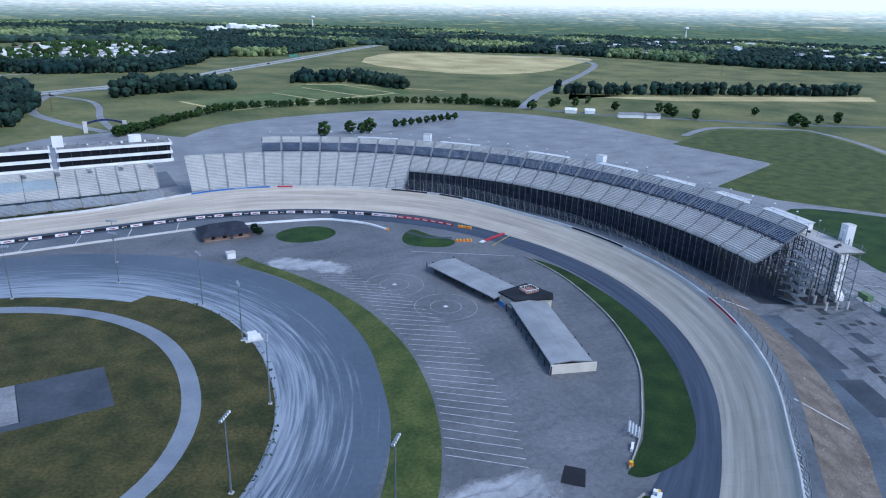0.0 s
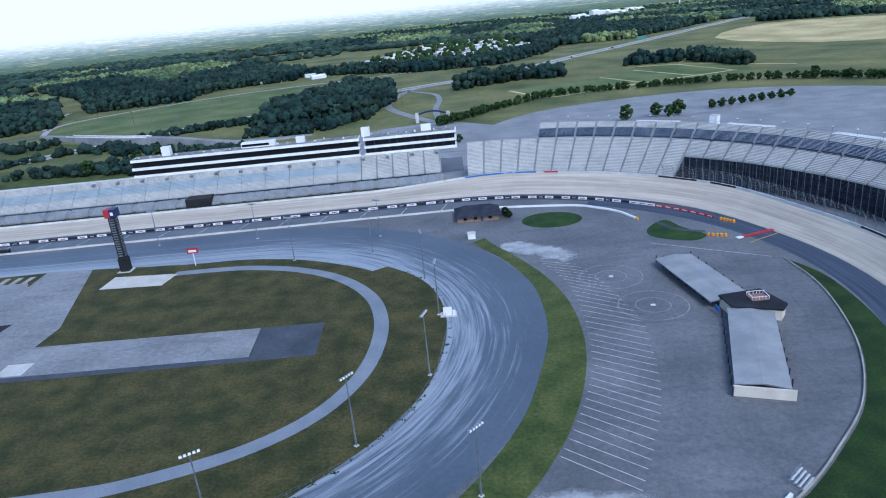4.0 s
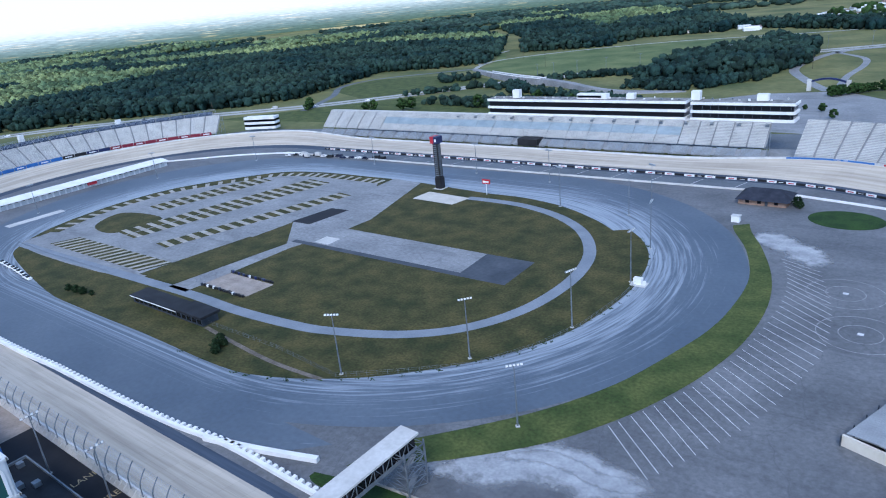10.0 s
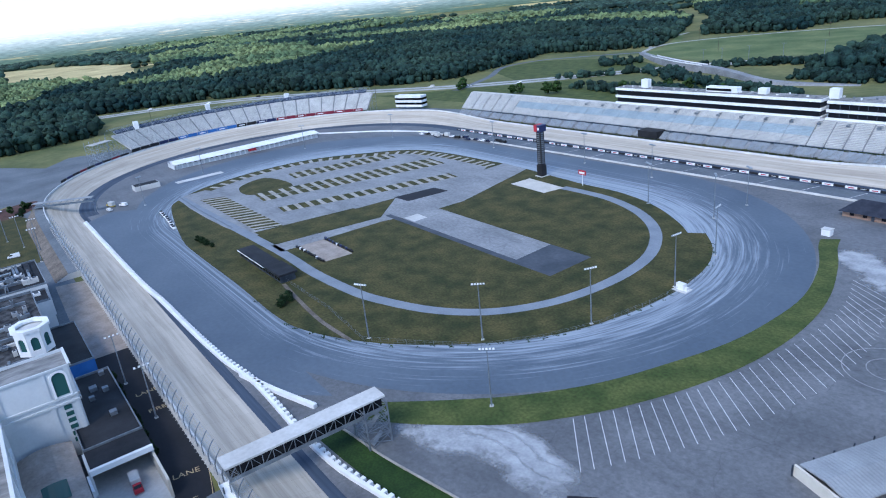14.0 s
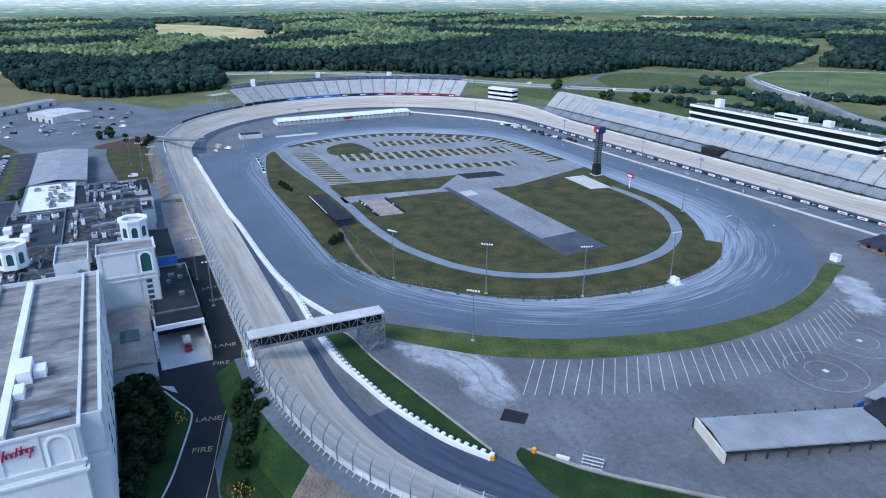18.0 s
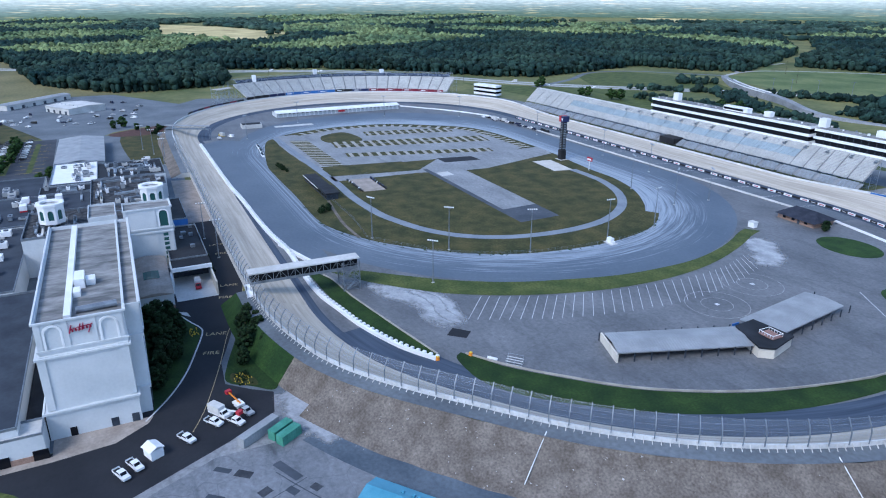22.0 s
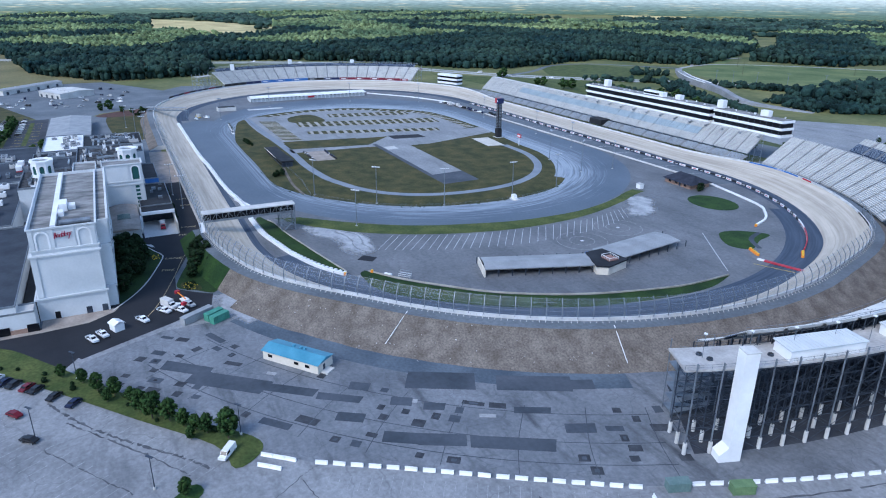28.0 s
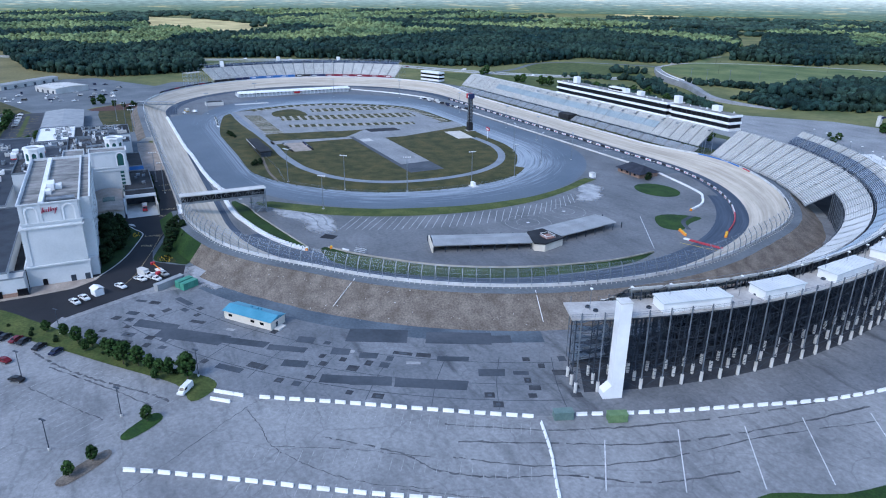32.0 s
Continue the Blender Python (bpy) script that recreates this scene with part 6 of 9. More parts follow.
for y_ in (-221.4, -209.0):
    arch(ht, "x", (y_, 254.9), 24.5, 4.4, 6.4, 0.35, WHITE)
for x_ in (182, 191, 203, 215, 227, 239, 247):
    Soup().box(x_, -201.6, 24.5, x_ + 1.6, -201.3, 31.4).ob("pilaster", STUCCO, ht)
for x_ in (198, 210, 222, 234):
    arch(ht, "y", (x_, -201.6), 24.5, 4.2, 6.2, 0.3, WHITE)
    for z_ in (9.4, 12.6, 15.8, 19.0):
        Soup().box(x_ - 0.9, -202.05, z_, x_ + 0.9, -201.95, z_ + 1.8).ob("window", GLASS_DARK, ht)
# red script mark, drawn as plain strokes
mk_ = Soup()
prev = None
for k in range(90):
    f = k / 89
    y_, z_ = -217.4 + 4.9 * f + 0.3 * math.sin(f * 38), 28.7 + 0.42 * math.cos(f * 38) + 0.5 * f
    if prev:
        mk_.bar((255.3, *prev), (255.3, y_, z_), 0.13, 5)
    prev = (y_, z_)
mk_.bar((255.3, -217.7, 28.0), (255.3, -217.1, 30.0), 0.2, 5).bar((255.3, -215.6, 28.3), (255.3, -215.1, 30.1), 0.15, 5).bar((255.3, -214.9, 28.4), (255.3, -214.4, 30.2), 0.15, 5).bar((255.3, -213.6, 27.4), (255.3, -212.9, 29.4), 0.15, 5)
mk_.ob("emblem", SIGN_RED, ht, "red script-like sign on the parapet")
Soup().box(256.4, -222, 0.1, 256.5, -220.4, 2.6).ob("door", GLASS_DARK, ht)
for y_ in (-212.5, -207.6):
    Soup().box(256.4, y_, 0.1, 256.5, y_ + 1.8, 2.6).ob("door", STEEL_DARK, ht)
# roof plant of the hotel
Soup().box(178, -218.6, 30.5, 253, -217.0, 31.9).ob("duct", WHITE, ht, "long white duct along the roof")
for bx in ((226, -216.6, 30.4, 233, -214, 33.2), (228, -213.8, 30.4, 231.5, -211.5, 32.2), (235, -216.8, 30.4, 239, -215, 32.0)):
    Soup().box(*bx).ob("roof_unit", WHITE, ht, "white air handler")
Soup().bar((249.5, -216, 31.4), (249, -206.5, 31.4), 0.9, 10).ob("pipe", STEEL, ht, "galvanised roof pipe")

pod = thing("casino_wing", "low white wing in front of the hotel with grey roof", "building")
block(pod, "wall", 174, -330, 262, -232, 0, 9.5, STUCCO, ROOF_SLATE, 0.7)
block(pod, "wall", 256.2, -330, 263.5, -226.9, 0, 7.4, STUCCO, CONCRETE_PALE, 0.6)
Soup().box(263.5, -330, 0, 263.75, -226.9, 1.6).ob("plinth", BRICK, pod)
# black block stands in for the shade of the gap beside the hotel
Soup().box(174, -231.9, 0, 256, -226.7, 4).ob("alley", ROOF_BLACK, pod)
for y_ in (-238, -229.8):
    Soup().box(263.5, y_, 0.05, 263.82, y_ + 3.4, 2.8).ob("door", GLASS_DARK, pod)
Soup().box(263.5, -245, 0, 266.5, -240.5, 4.6).ob("porch", STUCCO, pod)

cw = thing("casino_tower", "white stucco stair tower with tall green arched window", "building")
block(cw, "wall", 136, -203, 147.5, -185.4, 0, 26, STUCCO, ROOF_FLAT, 0.8)
for z_ in (17.2, 15.6, 25.6):
    Soup().box(147.5, -203.2, z_, 147.9, -185.1, z_ + 0.55).box(136, -185.4, z_, 147.9, -185.0, z_ + 0.55).ob("cornice", STUCCO, cw)
arch(cw, "x", (-188.6, 147.5), 17.9, 4.2, 7.4, 0.35, WHITE)
arch_fill(cw, "x", (-188.6, 147.45), 18.2, 3.2, 6.6, 0.12, GLASS_GREEN)
for k in range(6):
    Soup().box(147.45, -189.5, 4.2 + k * 1.95, 147.6, -187.7, 5.4 + k * 1.95).ob("window", GLASS_GREEN, cw)
for y_ in (-203, -192.6, -187.0):
    Soup().box(147.5, y_, 0, 147.75, y_ + 1.2, 25.6).ob("pilaster", STUCCO, cw)

pd = thing("service_dock", "low dock building with black roof and open truck bay", "building")
block(pd, "wall", 118, -189, 160, -174.8, 0, 8, STUCCO, ROOF_BLACK, 0.7)
Soup().box(160, -189, 7.0, 169, -174.8, 7.4).ob("canopy", ROOF_BLACK, pd, "black roof over the open truck bay")
# the bay's dark interior is put into this wall's colour
Soup().box(160, -188.9, 0.05, 160.2, -174.9, 7.0).ob("bay_back", STEEL_DARK, pd, "rear of the truck bay, painted dark with its shade")
Soup().box(160, -175.4, 0, 169, -174.8, 7.0).ob("side_wall", STUCCO, pd)
Soup().box(169, -175.4, 0, 183, -174.8, 5.2).ob("side_wall", CREAM, pd)
Soup().box(160, -189.6, 0, 169, -189.0, 7.0).ob("side_wall", STUCCO, pd)
Soup().box(169, -190.2, 0, 176, -189.6, 6.2).ob("side_wall", STUCCO, pd)
Soup().box(169.01, -189.3, 6.2, 170, -174.8, 7.6).ob("lintel", WHITE, pd)
sheet("pavement_dock", [(160.2, -189.6), (184, -189.6), (184, -175), (160.2, -175)], 0.1, CONCRETE_PALE, "pale concrete dock floor", "pavement")
for x_, y_, w_ in ((128, -182, 2), (131, -179, 1.6), (134, -183, 1.4), (120, -178, 1.5), (146, -180, 1.8)):
    Soup().box(x_, y_, 7.3, x_ + w_, y_ + w_, 8.5).ob("roof_unit", STEEL, pd)
gp = thing("arched_lobby", "low pink-tan building with skylight and brick base", "building")
block(gp, "wall", 150, -202.6, 189, -190.6, 0, 6.2, STUCCO, TAN, 0.3)
so = Soup()
so.grid([[(x_, -203.2 + 12.8 * k / 8, 6.2 + 1.2 * math.sin(math.pi * k / 8)) for k in range(9)] for x_ in (150, 190)])
so.add([(190, -203.2 + 12.8 * k / 8, 6.2 + 1.2 * math.sin(math.pi * k / 8)) for k in range(9)], [tuple(range(9))])
so.ob("roof", TAN, gp, "shallow vaulted tan roof")
so = Soup()
so.grid([[(x_, -199.5 + 5.5 * k / 4, 7.2 + 0.45 * math.sin(math.pi * (k + 0.6) / 5.2)) for k in range(5)] for x_ in (168, 176)])
so.ob("skylight", GLASS_GREEN, gp)
Soup().box(189, -199, 2.4, 189.15, -194, 3.6).ob("window", GLASS_DARK, gp)
Soup().box(189, -203, 0, 189.3, -190.6, 1.4).ob("plinth", BRICK, gp)

cm = thing("casino", "sprawling white casino with dark patched flat roofs and roof plant", "building")
block(cm, "wall", 52, -216, 136, -186, 0, 17, STUCCO, ROOF_DARK, 1.0)
block(cm, "wall", 136, -226, 175.8, -203, 0, 20, STUCCO, ROOF_DARK, 1.0)
block(cm, "wall", 100, -240, 136, -216, 0, 16.5, STUCCO, ROOF_DARK, 1.0)
block(cm, "wall", 2, -213.5, 38, -180, 0, 14, STUCCO, ROOF_BLACK, 0.7)
block(cm, "wall", 38, -240, 52, -181, 0, 12, STUCCO, ROOF_BLACK, 0.7)
block(cm, "wall", 52, -330, 100, -216, 0, 11.5, STUCCO, ROOF_SLATE, 0.7)
block(cm, "wall", 100, -330, 174, -240, 0, 10.5, STUCCO, ROOF_SLATE, 0.7)
block(cm, "wall", -12, -236, 38, -213.5, 0, 13, STUCCO, WHITE, 0.8)
block(cm, "wall", 0, -330, 52, -240, 0, 9, STUCCO, ROOF_SLATE, 0.7)
block(cm, "wall", 125, -215.5, 144, -205.5, 16, 24, STUCCO, ROOF_FLAT, 0.9)
block(cm, "wall", 73, -186, 109, -177, 0, 8.5, BLUE, ROOF_BLACK, 0.6, "blue glass side wing")


def cupola(x, y, z, r=5.2):
    t = thing("cupola", "white octagonal roof lantern with arched openings", "cupola", "roof lanterns")
    n_ = 8
    for k in range(n_):
        a0, a1 = 2 * math.pi * (k + 0.5) / n_, 2 * math.pi * (k + 1.5) / n_
        p, q = Vector((math.cos(a0) * r, math.sin(a0) * r)), Vector((math.cos(a1) * r, math.sin(a1) * r))
        d_ = (q - p)
        ang = math.degrees(math.atan2(d_.y, d_.x))
        m_ = pose(x + p.x, y + p.y, z, 0, 0, ang)
        L_ = d_.length
        w_ = Soup()
        w_.box(0, -0.2, 0, L_ * 0.22, 0.2, 7.4).box(L_ * 0.78, -0.2, 0, L_, 0.2, 7.4).box(L_ * 0.22, -0.2, 0, L_ * 0.78, 0.2, 1.6).box(L_ * 0.22, -0.2, 6.0, L_ * 0.78, 0.2, 7.4)
        for i in range(6):
            b0, b1 = math.pi * i / 6, math.pi * (i + 1) / 6
            c_, rr = L_ * 0.5, L_ * 0.28
            w_.add([(c_ - rr * math.cos(b0), -0.2, 4.6 + rr * math.sin(b0)), (c_ - rr * math.cos(b1), -0.2, 4.6 + rr * math.sin(b1)), (c_ - rr * math.cos(b1), -0.2, 6.05), (c_ - rr * math.cos(b0), -0.2, 6.05)], [(0, 1, 2, 3)])
        o = w_.ob("side", WHITE, t)
        o.matrix_basis = m_
        g_ = Soup().box(L_ * 0.22, 0.1, 1.6, L_ * 0.78, 0.16, 6.0).ob("pane", GLASS_GREEN, t)
        g_.matrix_basis = m_
    for k in range(n_):
        so = Soup()
        a0, a1 = 2 * math.pi * (k + 0.5) / n_, 2 * math.pi * (k + 1.5) / n_
        v = []
        for rad, zz in ((r - 1.0, 7.4), (r + 0.7, 7.4), (r + 0.7, 8.2), (r - 1.0, 8.2)):
            v.append((x + rad * math.cos(a0), y + rad * math.sin(a0), z + zz))
            v.append((x + rad * math.cos(a1), y + rad * math.sin(a1), z + zz))
        so.add(v, [(0, 1, 3, 2), (2, 3, 5, 4), (4, 5, 7, 6), (6, 7, 1, 0)])
        so.ob("cornice", WHITE, t)
    Soup().cyl(x, y, z + 6.6, z + 7.0, r - 0.4, r - 0.4, 8).ob("roof", CONCRETE_PALE, t)


cupola(113, -190.5, 18.5, 4.8)
cupola(124, -229, 18.5, 4.8)

rs = random.Random(5)


def roof_plant(x0, y0, x1, y1, z, n_, big=1.0):
    for k in range(n_):
        x, y = rs.uniform(x0, x1), rs.uniform(y0, y1)
        w_, d_, h_ = rs.uniform(1.2, 4.5) * big, rs.uniform(1.2, 3.0) * big, rs.uniform(0.8, 2.4)
        t = thing("rooftop_unit", "boxy grey-white rooftop air unit with fan", "air unit", "rooftop plant")
        mt = rs.choice((WHITE, CONCRETE_PALE, STEEL, ROOF_METAL, ROOF_METAL))
        Soup().box(x, y, z + 0.25, x + w_, y + d_, z + 0.25 + h_).ob("casing", mt, t)
        Soup().cyl(x + w_ / 2, y + d_ / 2, z + 0.25 + h_, z + 0.5 + h_, d_ * 0.32, d_ * 0.3, 10).ob("fan", STEEL_DARK, t)
        Soup().box(x + 0.1, y + 0.1, z - 0.1, x + w_ - 0.1, y + d_ - 0.1, z + 0.25).ob("curb", ROOF_BLACK, t)


def ducts(x0, y0, x1, y1, z, n_):
    for k in range(n_):
        x, y = rs.uniform(x0, x1), rs.uniform(y0, y1)
        L_ = rs.uniform(5, 14)
        t = thing("roof_duct", "galvanised sheet duct lying on the roof", "duct", "roof ducts")
        so = Soup()
        if rs.random() < 0.5:
            so.box(x, y, z, min(x + L_, x1), y + 0.9, z + 1.0)
        else:
            so.box(x, y, z, x + 0.9, min(y + L_, y1), z + 1.0)
        so.ob("duct", rs.choice((STEEL, STEEL, STEEL_LIGHT, CONCRETE_PALE)), t)
        Soup().cyl(x + 0.45, y + 0.45, z + 1.0, z + 1.9, 0.5, 0.4, 8).ob("cowl", STEEL, t)


roof_plant(55, -214, 108, -189, 16, 26, 0.7)
roof_plant(104, -238, 134, -220, 15.5, 16, 0.7)
ducts(104, -238, 134, -220, 15.5, 10)
ducts(139, -224, 165, -206, 19, 10)
ducts(40, -238, 50, -185, 11.3, 8)
roof_plant(139, -224, 163, -206, 19, 16, 0.75)
roof_plant(5, -211, 35, -183, 13.3, 12)
ducts(4, -211, 36, -183, 13.3, 24)
ducts(55, -214, 120, -189, 16, 24)
roof_plant(40, -238, 50, -185, 11.3, 7)
roof_plant(55, -325, 98, -220, 10.8, 34, 1.3)
for k in range(4):
    for j in range(3):
        x, y = 106 + k * 15.5, -258 - j * 17
        t = thing("rooftop_unit", "long white packaged rooftop unit with grey fans", "air unit", "rooftop plant")
        casing = Soup().box(x, y, 10.1, x + 3.4, y + 11.5, 12.3).ob("casing", WHITE, t)
        for m_ in range(4):
            Soup().cyl(x + 1.7, y + 1.6 + m_ * 2.7, 12.3, 12.55, 0.95, 0.95, 10).ob("fan", STEEL_DARK, casing)
        Soup().box(x + 0.2, y + 0.2, 9.7, x + 3.2, y + 11.3, 10.1).ob("curb", ROOF_BLACK, t)
        Soup().box(x + 4.2, y + 1, 9.8, x + 5.2, y + 9, 10.8).ob("duct", CONCRETE_PALE, t)
roof_plant(104, -325, 170, -300, 9.8, 10, 1.2)
ducts(55, -325, 98, -220, 10.8, 14)
roof_plant(-8, -233, 34, -216, 12.2, 14, 1.2)
roof_plant(4, -325, 48, -244, 8.3, 26, 1.3)
roof_plant(180, -325, 250, -240, 8.8, 8, 1.2)
for k in range(6):
    t = thing("rooftop_unit", "white rooftop chiller with orange-red base", "air unit", "rooftop plant")
    x, y = 60 + (k % 2) * 12, -232 - (k // 2) * 7
    Soup().box(x, y, 11.6, x + 5, y + 3, 13.8).ob("casing", WHITE, t)
    Soup().box(x, y, 10.8, x + 5, y + 3, 11.6).ob("curb", RED, t)
for k in range(4):
    for j in range(6):
        t = thing("skylight_panel", "dark ribbed roof panel", "panel", "roof panels")
        Soup().add([(4 + k * 5, -198 + j * 2.6, 13.5), (8.6 + k * 5, -198 + j * 2.6, 13.5), (8.6 + k * 5, -196 + j * 2.6, 14.1), (4 + k * 5, -196 + j * 2.6, 14.1), (4 + k * 5, -196 + j * 2.6, 13.4), (8.6 + k * 5, -196 + j * 2.6, 13.4)],
                   [(0, 1, 2, 3), (3, 2, 5, 4), (4, 5, 1, 0)]).ob("panel", ROOF_BLACK, t)

g = thing("metal_warehouse", "large grey metal-roofed warehouse", "building")
Soup().box(-126, -238, 0, -42, -211, 6).ob("wall", ROOF_METAL, g)
so = Soup()
so.grid([[(-127, y_, z_), (-41, y_, z_)] for y_, z_ in ((-239, 6.0), (-224.5, 7.6), (-210, 6.0))])
so.ob("roof", ROOF_METAL, g)
def shed(name, label, x, y, yaw, L_, w_, h_, rise, wall_m, roof_m, doors=3):
    g = thing(name, label, "building", "", pose(x, y, 0, 0, 0, yaw))
    Soup().box(0, 0, 0, L_, w_, h_).ob("wall", wall_m, g)
    so = Soup()
    so.grid([[(-0.6, y_, z_), (L_ + 0.6, y_, z_)] for y_, z_ in ((-0.6, h_), (w_ / 2, h_ + rise), (w_ + 0.6, h_))])
    so.add([(0, 0, h_), (0, w_ / 2, h_ + rise), (0, w_, h_)], [(0, 1, 2)]).add([(L_, 0, h_), (L_, w_, h_), (L_, w_ / 2, h_ + rise)], [(0, 1, 2)])
    so.ob("roof", roof_m, g)
    for k in range(doors):
        Soup().box(L_ * (k + 0.3) / doors, -0.08, 0.05, L_ * (k + 0.3) / doors + 3.2, -0.02, 3.0).ob("door", STEEL_DARK, g)
    for k in range(6):
        Soup().cyl(L_ * (k + 0.5) / 6, w_ * 0.3, h_ + rise * 0.5, h_ + rise * 0.6 + 0.9, 0.35, 0.3, 8).ob("vent", STEEL_LIGHT, g)
    return g


shed("white_warehouse", "low white metal warehouse beyond the far turn", -306, -258, 33, 37, 36, 5.5, 1.2, CONCRETE_PALE, CONCRETE_PALE, 4)
shed("store_building", "long low grey-white store building at the field's edge", -325, -291, 140, 80, 14, 5.0, 1.0, CONCRETE_PALE, ROOF_METAL, 6)


# ---- drives and gardens by the hotel ----
strip("road_firelane", [(92, -170.5), (120, -170.3), (160, -170.3), (190, -174.2), (212, -181.5), (232, -188), (252, -197), (263, -210), (270, -228), (272, -260), (272, -330)], 13.5, 0.07, ASPHALT_NEW, "black new asphalt fire lane", "road")
sheet("road_dockyard", smooth_loop([(178, -190), (181, -176), (205, -172), (212, -184), (200, -190), (190, -203), (178, -203)], 4), 0.06, ASPHALT_NEW, "black asphalt yard by the dock", "road")
sheet("road_forecourt", [(258, -205), (284, -212), (300, -222), (285, -240), (282, -330), (264, -330), (262, -214)], 0.06, ASPHALT_NEW, "black asphalt drive in front of the hotel", "road")
sheet("road_apron", [(236, -182), (248, -182.8), (254, -176.5), (258, -171), (268, -173), (276, -186), (290, -214), (278, -222), (258, -205), (240, -192)], 0.065, ASPHALT_NEW, "black asphalt loading apron", "road")
sheet("pavement_forecourt", [(256, -226), (256, -202.5), (259, -204), (264.5, -212), (266, -226), (268, -330), (263.6, -330), (263.6, -226)], 0.12, TAN, "tan concrete pavement at the hotel doors", "pavement")
sheet("pavement_tan", [(4, -176), (8, -162), (60, -161.5), (92, -163.5), (92, -178), (60, -177.5)], 0.08, TAN, "tan concrete ramp yard beside the track", "pavement")
strip("line_edge", [(160, -164.9), (177, -165), (205, -172.1), (215.5, -176.7), (238, -183), (258, -189.5), (268, -194)], 0.18, 0.1, FADED, "thin yellow edge line on the fire lane", "marking")
strip("kerb", [(196, -190), (203, -187.2), (208.5, -184.8), (213, -184.6), (224, -187.8), (237, -192.2), (248, -197.6), (258, -204.6)], 0.5, 0.22, CONCRETE_PALE, "pale concrete kerb round the garden", "kerb")
sheet("ground_garden", smooth_loop([(192, -201.8), (194, -190.6), (208, -185.6), (213, -185.2), (224, -188.4), (237, -192.8), (248, -198.2), (256, -203.4), (252, -202.2), (230, -201.9)], 5), 0.12, GRASS_DEEP, "shaded garden lawn beside the hotel", "lawn")
sheet("ground_garden", smooth_loop([(199, -168.5), (213, -174.3), (222, -175.6), (237, -180.4), (247, -182.2), (252.5, -176), (257, -170.5), (250, -167), (243, -164), (232, -161.5), (222, -162), (210, -164.5)], 5), 0.12, GRASS_DEEP, "garden lawn between fire lane and track", "lawn")
sheet("ground_bed", smooth_loop([(243, -180), (248, -180.5), (252.5, -174.5), (247, -175)], 5), 0.15, GRASS_DRY, "flower bed soil", "flower bed")
for words, x, y, r_ in (("FIRE", 227.8, -183.9, 74), ("LANE", 215.2, -180.6, 74), ("FIRE", 187.1, -173.1, 78), ("LANE", 176.3, -170.2, 80), ("LANE", 128.1, -167.7, 90), ("FIRE", 140.2, -167.7, 90)):
    o = text_ob(words, 2.9, pose(x, y, 0.11, 0, 0, r_) @ Matrix.Diagonal((0.95, 1.0, 1, 1)), FADED, "road_lettering", None, 0.003)
    tagged(o, "faded yellow fire lane lettering on the asphalt", "lettering")
for (x, y, L_, mt, lab) in ((276.5, -178.8, 12, ROOF_METAL, "grey-green"), (278.3, -173.6, 6.5, GREEN_BOX, "green"), (281.2, -172.2, 6.5, GREEN_BOX, "teal green")):
    t = thing("shipping_container", f"corrugated {lab} steel shipping container on the lot", "container", "containers", pose(x, y, 0, 0, 0, 122))
    so = Soup()
    n_ = int(L_ / 0.4)
    for s_ in (-1, 1):
        rows = []
        for z_ in (0.1, 2.6):
            rows.append([(-L_ / 2 + L_ * k / (2 * n_), s_ * (1.22 - 0.05 * (k // 2 % 2)), z_) for k in range(2 * n_ + 1)])
        so.grid(rows if s_ < 0 else rows[::-1])
    so.ob("side", mt, t)
    Soup().box(-L_ / 2, -1.22, 2.6, L_ / 2, 1.22, 2.72).ob("roof", mt, t)
    Soup().box(-L_ / 2, -1.2, 0.05, -L_ / 2 + 0.1, 1.2, 2.6).ob("door", mt, t)
    Soup().box(L_ / 2 - 0.1, -1.2, 0.05, L_ / 2, 1.2, 2.6).ob("end", mt, t)

sheet("pavement_slab", [(192.5, -191), (197, -188.2), (198.6, -186.6), (194.5, -187.4)], 0.13, CONCRETE_PALE, "pale concrete slab by the dock", "pavement")
for x, y in ((183, -196), (186.5, -192.5)):
    t = thing("dumpster", "black steel skip beside the dock yard", "bin", "black skips", pose(x, y, 0.07, 0, 0, 20))
    body_ = Soup().box(-2.6, -1.2, 0, 2.6, 1.2, 1.7).ob("body", BLACK, t)
    Soup().box(-2.6, -1.25, 1.7, 2.6, 1.25, 1.85).ob("lid", ROOF_BLACK, body_)
# blue-roofed ticket office
t = thing("ticket_office", "long cream prefabricated office with bright blue metal roof", "building", "", pose(318.8, -155.2, 0, 0, 0, 38))
Soup().box(-10.2, -3.6, 0, 10.2, 3.6, 3.1).ob("wall", CREAM, t)
so = Soup()
so.grid([[(-10.6, y_, z_), (10.6, y_, z_)] for y_, z_ in ((-4.1, 3.1), (0, 4.3), (4.1, 3.1))])
so.add([(-10.4, -4, 3.1), (-10.4, 0, 4.25), (-10.4, 4, 3.1)], [(0, 1, 2)])
so.add([(10.4, -4, 3.1), (10.4, 4, 3.1), (10.4, 0, 4.25)], [(0, 1, 2)])
so.ob("roof", TEAL_ROOF, t, "bright blue metal roof")
for x_ in (-8.2, 1.5, 5.5):
    Soup().box(x_, -3.68, 1.3, x_ + 1.6, -3.6, 2.2).ob("window", GLASS_DARK, t)
Soup().box(10.2, -1.2, 0.1, 10.28, -0.2, 2.2).ob("door", STEEL_DARK, t)
Soup().box(10.2, -2.5, 0, 12.6, 1.2, 0.5).ob("step", CONCRETE_PALE, t)
for x_ in (-2.5, 0.2, 1.6):
    Soup().box(x_, 1.0, 3.9, x_ + 0.7, 1.7, 4.4).ob("vent", TEAL_ROOF, t)

